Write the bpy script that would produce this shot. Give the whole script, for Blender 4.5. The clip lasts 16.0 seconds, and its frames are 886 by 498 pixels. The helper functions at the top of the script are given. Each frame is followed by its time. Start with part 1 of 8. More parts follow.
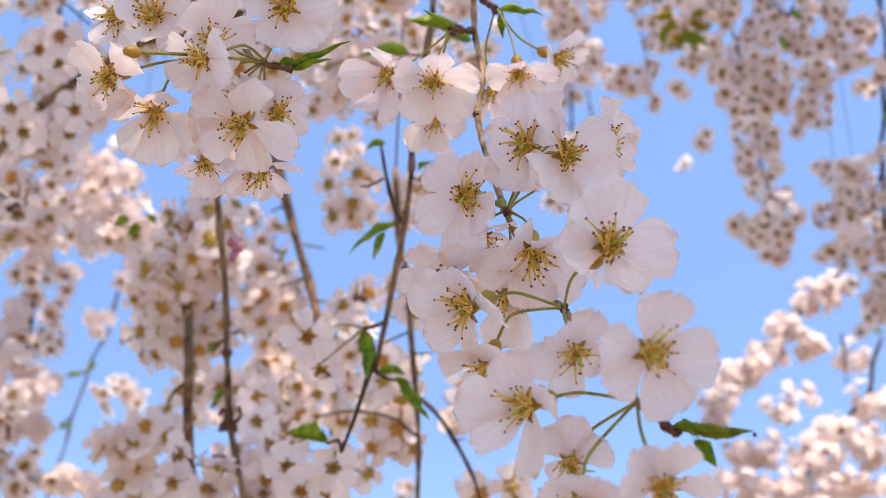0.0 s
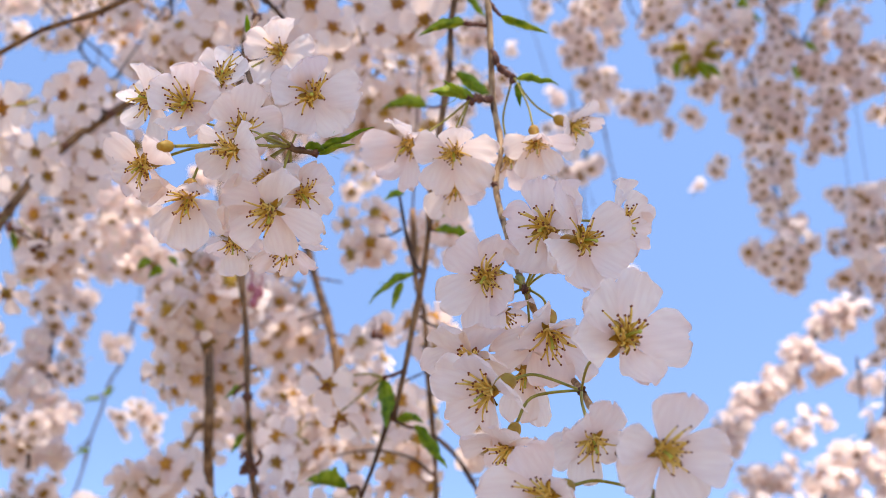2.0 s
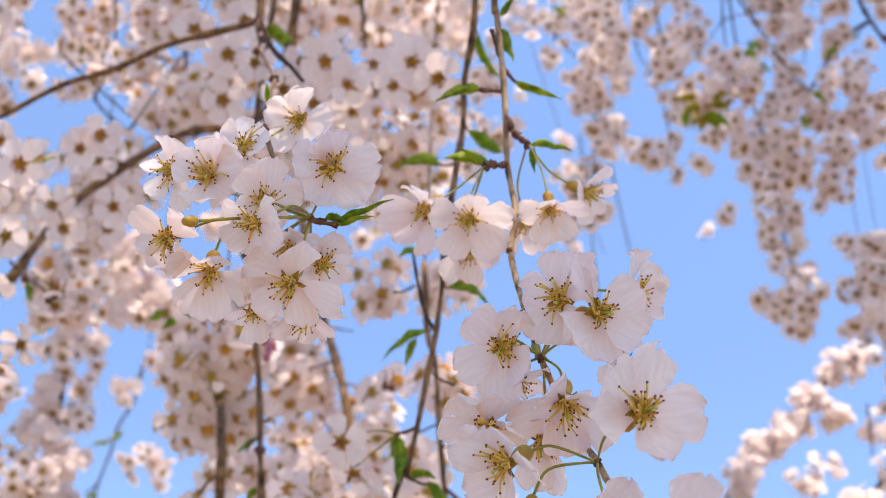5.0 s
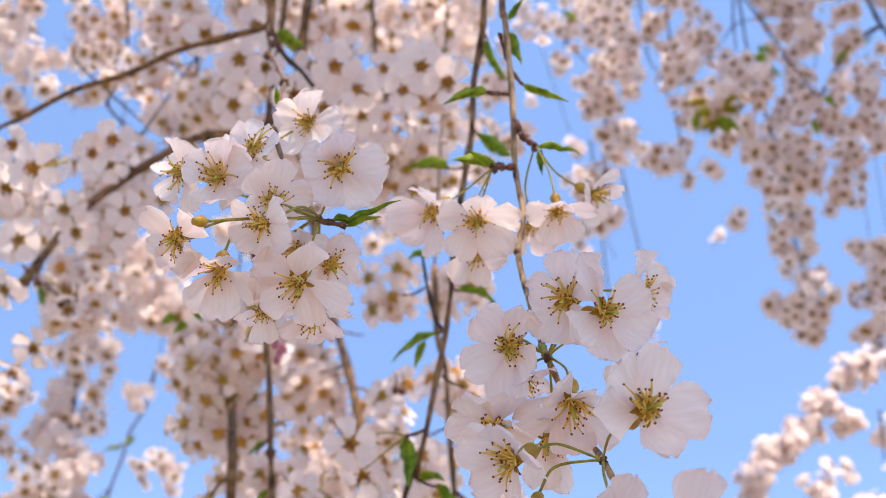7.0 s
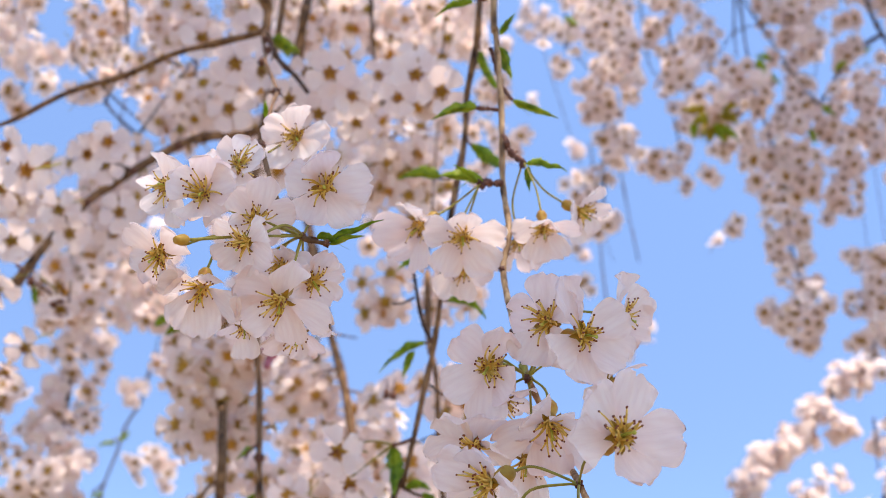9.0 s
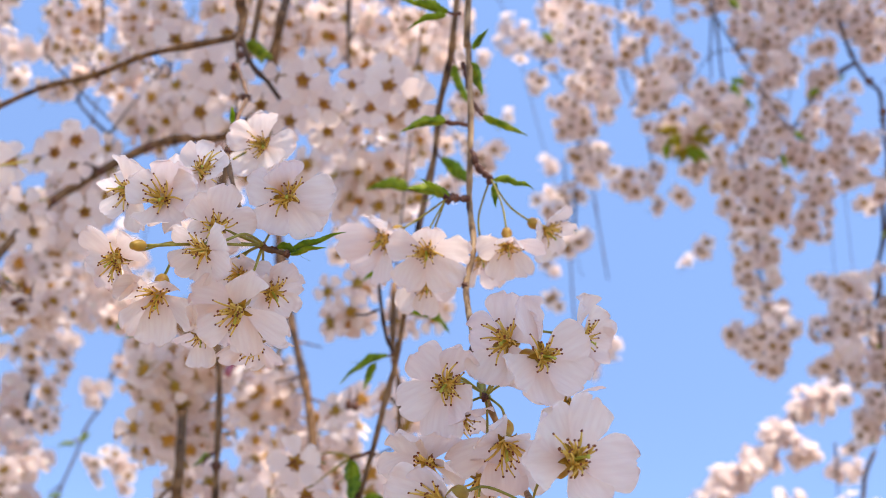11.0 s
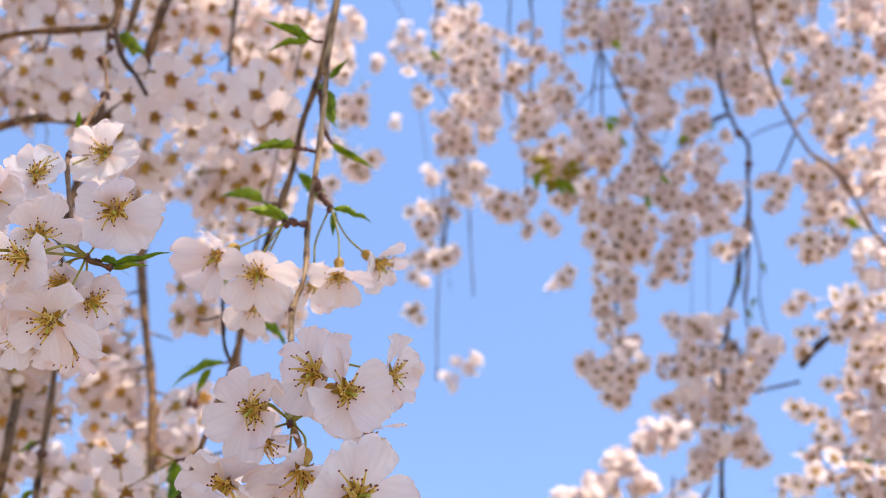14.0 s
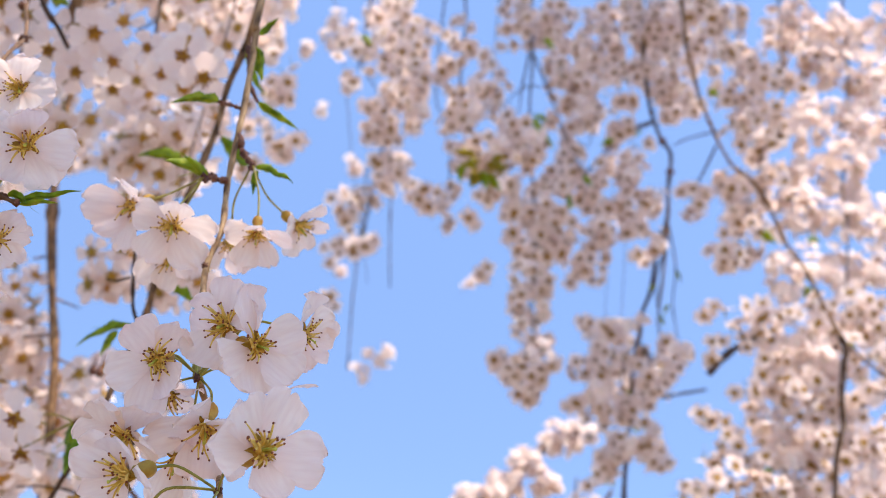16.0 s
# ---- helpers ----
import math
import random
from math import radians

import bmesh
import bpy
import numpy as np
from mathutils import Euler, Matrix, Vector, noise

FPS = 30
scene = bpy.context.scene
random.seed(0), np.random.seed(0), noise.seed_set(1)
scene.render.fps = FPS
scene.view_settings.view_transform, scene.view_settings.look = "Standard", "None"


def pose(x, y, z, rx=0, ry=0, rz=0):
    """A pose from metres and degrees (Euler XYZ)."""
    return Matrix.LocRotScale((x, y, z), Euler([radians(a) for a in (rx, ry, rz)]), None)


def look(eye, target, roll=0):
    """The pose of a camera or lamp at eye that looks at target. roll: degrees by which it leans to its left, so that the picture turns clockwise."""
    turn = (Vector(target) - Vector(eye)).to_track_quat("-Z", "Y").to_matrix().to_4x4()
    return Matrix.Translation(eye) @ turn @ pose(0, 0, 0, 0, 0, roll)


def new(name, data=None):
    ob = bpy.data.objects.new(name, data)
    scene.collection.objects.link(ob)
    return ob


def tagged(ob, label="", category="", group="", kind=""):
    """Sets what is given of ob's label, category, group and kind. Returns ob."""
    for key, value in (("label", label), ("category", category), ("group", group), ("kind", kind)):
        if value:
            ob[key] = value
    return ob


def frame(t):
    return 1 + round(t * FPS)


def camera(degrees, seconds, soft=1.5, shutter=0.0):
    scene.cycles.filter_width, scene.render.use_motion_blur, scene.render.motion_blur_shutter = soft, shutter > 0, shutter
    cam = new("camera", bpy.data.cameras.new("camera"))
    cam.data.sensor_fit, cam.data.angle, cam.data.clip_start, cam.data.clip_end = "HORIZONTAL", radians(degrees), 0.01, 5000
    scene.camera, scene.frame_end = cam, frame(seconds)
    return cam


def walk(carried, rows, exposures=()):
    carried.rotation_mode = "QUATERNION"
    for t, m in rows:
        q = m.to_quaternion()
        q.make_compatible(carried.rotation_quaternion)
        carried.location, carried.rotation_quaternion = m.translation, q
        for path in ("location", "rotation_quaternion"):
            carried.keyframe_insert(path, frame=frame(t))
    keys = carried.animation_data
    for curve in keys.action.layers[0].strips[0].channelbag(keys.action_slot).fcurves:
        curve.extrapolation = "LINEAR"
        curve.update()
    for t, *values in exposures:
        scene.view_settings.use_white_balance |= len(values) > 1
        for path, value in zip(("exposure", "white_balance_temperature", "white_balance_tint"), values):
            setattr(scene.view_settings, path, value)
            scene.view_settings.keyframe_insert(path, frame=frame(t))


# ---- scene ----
cam = camera(40.3, 16.0, soft=0.5)
cam.data.dof.use_dof, cam.data.dof.focus_distance, cam.data.dof.aperture_fstop = True, 0.475, 14.5
PATH = [
    (0, (0.00001, 0, 1.6), (0.00015, 1.81263, 2.4452), 0.00),
    (0.5, (0.00137, -0.01165, 1.60575), (-0.00724, 1.80119, 2.45045), 0.28),
    (1, (0.00064, -0.02144, 1.61027), (-0.01498, 1.7915, 2.45466), 0.50),
    (1.5, (-0.00377, -0.02297, 1.61489), (-0.02431, 1.78555, 2.4686), 0.30),
    (2, (-0.00257, -0.02491, 1.61692), (-0.02572, 1.77721, 2.48399), 0.27),
    (2.5, (-0.00035, -0.03342, 1.62076), (-0.02333, 1.76352, 2.49853), 0.18),
    (3, (0.00253, -0.03846, 1.62127), (-0.02459, 1.75007, 2.51593), -0.19),
    (3.5, (-0.00785, -0.03623, 1.6273), (-0.03354, 1.74447, 2.5375), 0.27),
    (4, (-0.01105, -0.03725, 1.62625), (-0.03768, 1.73728, 2.54838), 0.36),
    (6.5, (0.00205, -0.03838, 1.62119), (-0.05043, 1.7307, 2.55265), 1.08),
    (7, (-0.00446, -0.04064, 1.62), (-0.05981, 1.72606, 2.55579), 0.90),
    (7.5, (-0.00024, -0.04545, 1.62709), (-0.06559, 1.72321, 2.55853), 1.34),
    (8, (0.00397, -0.04499, 1.62856), (-0.0668, 1.72383, 2.55929), 1.58),
    (8.5, (0.00259, -0.0469, 1.62709), (-0.06093, 1.72227, 2.5577), 1.71),
    (11, (0.00713, -0.04425, 1.63134), (-0.00296, 1.71606, 2.58065), 3.27),
    (11.5, (0.00085, -0.04042, 1.62759), (0.02427, 1.71794, 2.58029), 3.71),
    (12, (0.00535, -0.04168, 1.62889), (0.06316, 1.71655, 2.58036), 4.50),
    (12.5, (0.00875, -0.04183, 1.62321), (0.10105, 1.7081, 2.58717), 4.94),
    (13, (0.00899, -0.04957, 1.62544), (0.1385, 1.69697, 2.59125), 5.63),
    (13.5, (0.01182, -0.06695, 1.63195), (0.17721, 1.67668, 2.59756), 5.96),
    (14, (0.02995, -0.07242, 1.63724), (0.21661, 1.66891, 2.60311), 6.21),
    (14.5, (0.03455, -0.06357, 1.64069), (0.2513, 1.67652, 2.60252), 6.71),
    (15, (0.03158, -0.05517, 1.63352), (0.28265, 1.6781, 2.59931), 6.91),
    (15.5, (0.03981, -0.05884, 1.63755), (0.32104, 1.66957, 2.60374), 7.86),
    (16, (0.03242, -0.05385, 1.62939), (0.35166, 1.66191, 2.60625), 7.65),
]
walk(cam, [(t, look(eye, target, roll)) for t, eye, target, roll in PATH], [(0.0, 1.31, 6760, 14), (16.0, 1.31, 6760, 14)])

# ---- light ----
SUN_HEIGHT, SUN_TURN = 64.0, 150.0
world = bpy.data.worlds.new("sky")
scene.world = world
world.use_nodes = True
wn = world.node_tree
sky = wn.nodes.new("ShaderNodeTexSky")
sky.sky_type, sky.sun_disc = "NISHITA", False
sky.sun_elevation, sky.sun_rotation = radians(SUN_HEIGHT), radians(SUN_TURN)
sky.air_density, sky.dust_density, sky.ozone_density = 1.0, 0.0, 3.5
background = wn.nodes["Background"]
background.inputs["Strength"].default_value = 0.15
aim, lift = wn.nodes.new("ShaderNodeTexCoord"), wn.nodes.new("ShaderNodeMapping")
lift.inputs["Scale"].default_value = (1.0, 1.0, 2.2)
wn.links.new(aim.outputs["Generated"], lift.inputs["Vector"])
even = wn.nodes.new("ShaderNodeVectorMath")
even.operation = "NORMALIZE"
wn.links.new(lift.outputs["Vector"], even.inputs[0])
wn.links.new(even.outputs["Vector"], sky.inputs["Vector"])
wn.links.new(sky.outputs["Color"], background.inputs["Color"])
sun = new("sun", bpy.data.lights.new("sun", "SUN"))
sun.data.energy, sun.data.angle, sun.data.color = 3.6, radians(0.7), (1.0, 0.915, 0.82)
SUN_WAY = Vector((math.sin(radians(SUN_TURN)) * math.cos(radians(SUN_HEIGHT)), math.cos(radians(SUN_TURN)) * math.cos(radians(SUN_HEIGHT)), math.sin(radians(SUN_HEIGHT))))
sun.matrix_world = look(SUN_WAY * 20, (0, 0, 0))


# ---- materials ----
def material(name):
    m = bpy.data.materials.new(name)
    m.use_nodes = True
    m.node_tree.nodes.clear()
    return m, m.node_tree.nodes, m.node_tree.links


def ramp(nodes, links, source, stops):
    r = nodes.new("ShaderNodeValToRGB")
    while len(r.color_ramp.elements) < len(stops):
        r.color_ramp.elements.new(0.5)
    for e, (p, c) in zip(r.color_ramp.elements, stops):
        e.position, e.color = p, (*c, 1)
    links.new(source, r.inputs["Fac"])
    return r.outputs["Color"]


def noise_fac(nodes, links, scale, detail=4.0, stretch=(1, 1, 1), coords="Object"):
    co, mp, nz = nodes.new("ShaderNodeTexCoord"), nodes.new("ShaderNodeMapping"), nodes.new("ShaderNodeTexNoise")
    mp.inputs["Scale"].default_value = stretch
    nz.inputs["Scale"].default_value, nz.inputs["Detail"].default_value = scale, detail
    links.new(co.outputs[coords], mp.inputs["Vector"])
    links.new(mp.outputs["Vector"], nz.inputs["Vector"])
    return nz.outputs["Fac"]


def mix_color(nodes, links, fac, a, b, how="MIX"):
    mx = nodes.new("ShaderNodeMix")
    mx.data_type, mx.blend_type = "RGBA", how
    for sock, v in ((mx.inputs[0], fac), (mx.inputs[6], a), (mx.inputs[7], b)):
        if isinstance(v, (int, float)):
            sock.default_value = v
        elif isinstance(v, tuple):
            sock.default_value = (*v, 1)
        else:
            links.new(v, sock)
    return mx.outputs[2]


def leafy(name, stops, through_share, through_tint, rough, scale, stretch, spread, bump=0.15, base_stops=None):
    """Thin living tissue: gloss on top of a diffuse face, part of the light passing through."""
    m, n, l = material(name)
    col = ramp(n, l, noise_fac(n, l, scale, 4, stretch), stops)
    if base_stops:
        co, sx = n.new("ShaderNodeTexCoord"), n.new("ShaderNodeSeparateXYZ")
        l.new(co.outputs["Object"], sx.inputs[0])
        scaled = n.new("ShaderNodeMath")
        scaled.operation = "MULTIPLY"
        scaled.inputs[1].default_value = 1 / 0.02
        l.new(sx.outputs["Y"], scaled.inputs[0])
        col = mix_color(n, l, 1.0, col, ramp(n, l, scaled.outputs[0], base_stops), "MULTIPLY")
    info = n.new("ShaderNodeObjectInfo")
    col = mix_color(n, l, 1.0, col, ramp(n, l, info.outputs["Random"], spread), "MULTIPLY")
    p, tr, mx, out = n.new("ShaderNodeBsdfPrincipled"), n.new("ShaderNodeBsdfTranslucent"), n.new("ShaderNodeMixShader"), n.new("ShaderNodeOutputMaterial")
    p.inputs["Roughness"].default_value = rough
    p.inputs["Specular IOR Level"].default_value = 0.3
    bm = n.new("ShaderNodeBump")
    bm.inputs["Strength"].default_value, bm.inputs["Distance"].default_value = bump, 0.0006
    l.new(noise_fac(n, l, scale * 2.5, 3, stretch), bm.inputs["Height"])
    l.new(bm.outputs["Normal"], p.inputs["Normal"])
    l.new(col, p.inputs["Base Color"])
    l.new(mix_color(n, l, 1.0, col, through_tint, "MULTIPLY"), tr.inputs["Color"])
    mx.inputs["Fac"].default_value = through_share
    l.new(p.outputs[0], mx.inputs[1])
    l.new(tr.outputs[0], mx.inputs[2])
    l.new(mx.outputs[0], out.inputs["Surface"])
    return m


def solid(name, stops, rough, scale, stretch=(1, 1, 1), bump=0.4, depth=0.001, spread=None):
    m, n, l = material(name)
    col = ramp(n, l, noise_fac(n, l, scale, 6, stretch), stops)
    if spread:
        info = n.new("ShaderNodeObjectInfo")
        col = mix_color(n, l, 1.0, col, ramp(n, l, info.outputs["Random"], spread), "MULTIPLY")
    p, out, bm = n.new("ShaderNodeBsdfPrincipled"), n.new("ShaderNodeOutputMaterial"), n.new("ShaderNodeBump")
    p.inputs["Roughness"].default_value, p.inputs["Specular IOR Level"].default_value = rough, 0.25
    bm.inputs["Strength"].default_value, bm.inputs["Distance"].default_value = bump, depth
    l.new(noise_fac(n, l, scale * 3, 5, stretch), bm.inputs["Height"])
    l.new(bm.outputs["Normal"], p.inputs["Normal"])
    l.new(col, p.inputs["Base Color"])
    l.new(p.outputs[0], out.inputs["Surface"])
    return m


PALE = [(0.0, (1.0, 0.97, 0.97)), (0.5, (1.0, 1.0, 1.0)), (1.0, (1.0, 0.94, 0.95))]
PETAL = leafy("petal", [(0.3, (0.845, 0.75, 0.715)), (0.55, (0.88, 0.80, 0.76)), (0.75, (0.89, 0.825, 0.785))], 0.52, (1.0, 0.945, 0.90), 0.55, 170, (5, 0.8, 1), PALE, 0.14,
              [(0.0, (0.86, 0.86, 0.62)), (0.16, (1.0, 0.93, 0.92)), (0.5, (1, 1, 1)), (1.0, (1.0, 0.97, 0.98))])
PETAL_SMALL = leafy("petal_small", [(0.3, (0.855, 0.75, 0.72)), (0.7, (0.895, 0.81, 0.775))], 0.5, (1.0, 0.945, 0.905), 0.6, 180, (1, 1, 1),
                    [(0.0, (1.0, 0.96, 0.95)), (0.5, (1.0, 1.0, 0.99)), (1.0, (0.96, 0.91, 0.90))], 0.1)
LEAF = leafy("leaf", [(0.3, (0.11, 0.20, 0.008)), (0.5, (0.28, 0.38, 0.016)), (0.7, (0.46, 0.52, 0.05))], 0.56, (1.0, 1.0, 0.5), 0.42, 190, (1, 1, 1),
             [(0.0, (0.85, 0.95, 0.9)), (1.0, (1.15, 1.05, 0.9))], 0.35)
BARK = solid("bark", [(0.32, (0.026, 0.012, 0.005)), (0.5, (0.145, 0.076, 0.034)), (0.70, (0.30, 0.172, 0.082))], 0.75, 160, (1, 1, 0.35), 0.6, 0.0012)
YOUNG_LEAF = leafy("young_leaf", [(0.3, (0.24, 0.19, 0.02)), (0.55, (0.40, 0.36, 0.03)), (0.75, (0.54, 0.52, 0.08))], 0.6, (1.0, 1.0, 0.5), 0.45, 190, (1, 1, 1),
                   [(0.0, (0.8, 0.95, 0.8)), (1.0, (1.2, 0.9, 0.8))], 0.3)
YOUNG_BARK = solid("young_bark", [(0.32, (0.05, 0.025, 0.012)), (0.46, (0.24, 0.138, 0.062)), (0.68, (0.50, 0.325, 0.165))], 0.7, 220, (1, 1, 0.3), 0.6, 0.001)
TWIG_BARK = solid("twig_bark", [(0.32, (0.07, 0.032, 0.014)), (0.48, (0.24, 0.125, 0.052)), (0.68, (0.46, 0.27, 0.125))], 0.7, 220, (1, 1, 0.3), 0.6, 0.001)
BARK_DARK = solid("bark_dark", [(0.3, (0.022, 0.011, 0.007)), (0.55, (0.065, 0.034, 0.019)), (0.75, (0.15, 0.088, 0.052))], 0.8, 120, (1, 1, 0.4), 0.6, 0.0015)
PEDICEL = solid("pedicel", [(0.3, (0.18, 0.145, 0.018)), (0.7, (0.36, 0.30, 0.05))], 0.5, 300, (1, 1, 0.3), 0.2, 0.0003)
CALYX = solid("calyx", [(0.3, (0.27, 0.145, 0.016)), (0.6, (0.42, 0.24, 0.028)), (0.8, (0.36, 0.13, 0.025))], 0.5, 240, (1, 1, 1), 0.25, 0.0004)
FILAMENT = solid("filament", [(0.3, (0.64, 0.40, 0.055)), (0.7, (0.86, 0.63, 0.19))], 0.5, 200, (1, 1, 1), 0.05, 0.0001)
ANTHER = solid("anther", [(0.3, (0.13, 0.032, 0.016)), (0.7, (0.30, 0.10, 0.035))], 0.7, 900, (1, 1, 1), 0.3, 0.0001)
PISTIL = solid("pistil", [(0.3, (0.35, 0.36, 0.04)), (0.7, (0.50, 0.48, 0.08))], 0.5, 300, (1, 1, 1), 0.1, 0.0001)
HEART = solid("flower_heart", [(0.3, (0.35, 0.18, 0.028)), (0.7, (0.55, 0.32, 0.068))], 0.7, 500, (1, 1, 1), 0.2, 0.0003, [(0.0, (0.75, 0.9, 0.7)), (0.6, (1.0, 1.0, 0.85)), (1.0, (1.15, 0.95, 0.7))])
# heart colour for sunlit strands, the sun's bleaching put into it
HEART_SUNLIT = solid("sunlit_heart", [(0.3, (0.70, 0.58, 0.49)), (0.7, (0.83, 0.74, 0.68))], 0.7, 500, (1, 1, 1), 0.2, 0.0003)
# darker heart colour for far strands, their shade put into it
HEART_SHADED = solid("shaded_heart", [(0.3, (0.19, 0.10, 0.016)), (0.7, (0.34, 0.195, 0.04))], 0.7, 500, (1, 1, 1), 0.2, 0.0003)
BUD = solid("bud_scale", [(0.3, (0.06, 0.02, 0.012)), (0.55, (0.13, 0.05, 0.028)), (0.75, (0.25, 0.12, 0.065))], 0.6, 500, (1, 1, 1), 0.4, 0.0004)
PINK_BUD = solid("pink_bud", [(0.3, (0.30, 0.07, 0.09)), (0.7, (0.46, 0.17, 0.19))], 0.5, 300)
BOUNCE_EARTH = solid("bounce_earth", [(0.3, (0.14, 0.11, 0.06)), (0.55, (0.25, 0.19, 0.12)), (0.75, (0.33, 0.25, 0.17))], 0.9, 1.3, (1, 1, 1), 0.5, 0.05)


# ---- building blocks ----
def mesh_of(name, bm, mats, smooth=True):
    me = bpy.data.meshes.new(name)
    bm.to_mesh(me)
    bm.free()
    for m in mats if isinstance(mats, (list, tuple)) else [mats]:
        me.materials.append(m)
    if smooth:
        me.shade_smooth()
    return me


def part(name, bm, mat, parent, label=""):
    ob = new(name, mesh_of(name, bm, mat))
    ob.parent = parent
    return tagged(ob, label)


def thing(name, base, label, category, group=""):
    ob = new(name)
    ob.empty_display_size = 0.02
    ob.location = base
    return tagged(ob, label, category, group)


def glide(points, steps):
    """A smooth line through points."""
    p = [Vector(q) for q in points]
    if len(p) < 3:
        return [p[0].lerp(p[-1], i / steps) for i in range(steps + 1)]
    p = [p[0] * 2 - p[1], *p, p[-1] * 2 - p[-2]]
    line = []
    for a, b, c, d in zip(p, p[1:], p[2:], p[3:]):
        for i in range(steps):
            t = i / steps
            line.append(0.5 * (2 * b + (c - a) * t + (2 * a - 5 * b + 4 * c - d) * t * t + (3 * b - a - 3 * c + d) * t**3))
    return [*line, p[-2]]


def tube(bm, line, start, end, sides=8, rough=0.0, seed=0.0, index=0):
    """A tapered, slightly knobbly tube along a line."""
    rings, n = [], len(line)
    side = Vector((0.31, 0.9, 0.17))
    for i, p in enumerate(line):
        way = (line[min(i + 1, n - 1)] - line[max(i - 1, 0)]).normalized()
        side = (side - way * side.dot(way)).normalized()
        over = way.cross(side)
        r = start + (end - start) * i / max(n - 1, 1)
        r *= 1 + rough * noise.noise(Vector((i * 0.61 + seed, seed * 1.7, 0.3)))
        if rough >= 0.3:
            r *= 1 + 0.38 * max(0.0, math.cos(i * 0.71 + seed)) ** 10
        rings.append([bm.verts.new(p + r * (1 + 0.5 * rough * noise.noise(Vector((k, i * 0.4, seed)))) * (math.cos(a) * side + math.sin(a) * over))
                      for k in range(sides) for a in (2 * math.pi * k / sides,)])
    for a, b in zip(rings, rings[1:]):
        for k in range(sides):
            bm.faces.new((a[k], a[(k + 1) % sides], b[(k + 1) % sides], b[k])).material_index = index
    for ring, flip in ((rings[0], True), (rings[-1], False)):
        bm.faces.new(ring[::-1] if flip else ring).material_index = index


def blob(bm, centre, r, squash=(1, 1, 1), level=1, index=0):
    made = bmesh.ops.create_icosphere(bm, subdivisions=level, radius=1.0, matrix=Matrix.Translation(centre) @ Matrix.Diagonal((r * squash[0], r * squash[1], r * squash[2], 1)))
    for v in made["verts"]:
        for f in v.link_faces:
            f.material_index = index


def facing(normal, spin=0.0):
    """A turn that looks along normal, its first petal spin degrees round from the top."""
    z = Vector(normal).normalized()
    y = Vector((0, 0, 1)) if abs(z.z) < 0.98 else Vector((0, 1, 0))
    y = (y - z * y.dot(z)).normalized()
    return Matrix((y.cross(z), y, z)).transposed().to_4x4() @ Matrix.Rotation(radians(spin), 4, "Z")


# ---- a cherry blossom and its pieces; a unit is 1 cm of petal length x 1.75 ----
SIZE = 0.0175


def petal_shape(bm, seed, across, along, cup, wave, notch, turn=0.0, index=0, wide=1.0):
    """One petal along +y from the flower's middle, rounded and notched at its end."""
    rng = random.Random(seed)
    lean, fold, ph = rng.uniform(-0.14, 0.14), rng.uniform(-0.10, 0.42), rng.uniform(0, 50)
    spin = Matrix.Rotation(turn, 3, "Z")
    grid = []
    for j in range(along + 1):
        v = 0.985 * (j / along) ** 0.8
        half = 0.455 * wide * (0.10 + 1.36 * v**1.03 * (1 - v**5) ** 0.5)
        row = []
        for i in range(across + 1):
            s = 2 * i / across - 1
            x = s * half + lean * v * v
            edge = v**4
            y = 0.05 + 0.95 * v - notch * edge * math.exp(-((s * half / 0.12) ** 2)) - 0.07 * s * s * v
            y += 0.06 * edge * noise.noise(Vector((s * 3.1, ph, 1.3))) + 0.03 * edge * noise.noise(Vector((s * 9.0, ph, 4.1)))
            z = cup * (v**1.6) * (1 - 0.55 * v * v) + fold * abs(s * half) * 0.9 * v - 0.10 * s * s * half * v
            z += wave * v * v * noise.noise(Vector((s * 1.7 + ph, v * 2.2, ph)))
            z += 0.016 * math.cos(s * 7.5 + ph) * v * (1.2 - v)
            z += 0.4 * wave * edge * noise.noise(Vector((s * 5.0 + ph, v * 3, 7.7)))
            row.append(bm.verts.new(spin @ Vector((x, y, z)) * SIZE))
        grid.append(row)
    for a, b in zip(grid, grid[1:]):
        for i in range(across):
            bm.faces.new((a[i], a[i + 1], b[i + 1], b[i])).material_index = index


def petal_mesh(seed, across, along, cup=0.35, wave=0.14, mat=PETAL, wide=1.0):
    bm = bmesh.new()
    petal_shape(bm, seed, across, along, cup, wave, random.Random(seed + 5).uniform(0.04, 0.13), wide=wide)
    return mesh_of("petal", bm, mat)


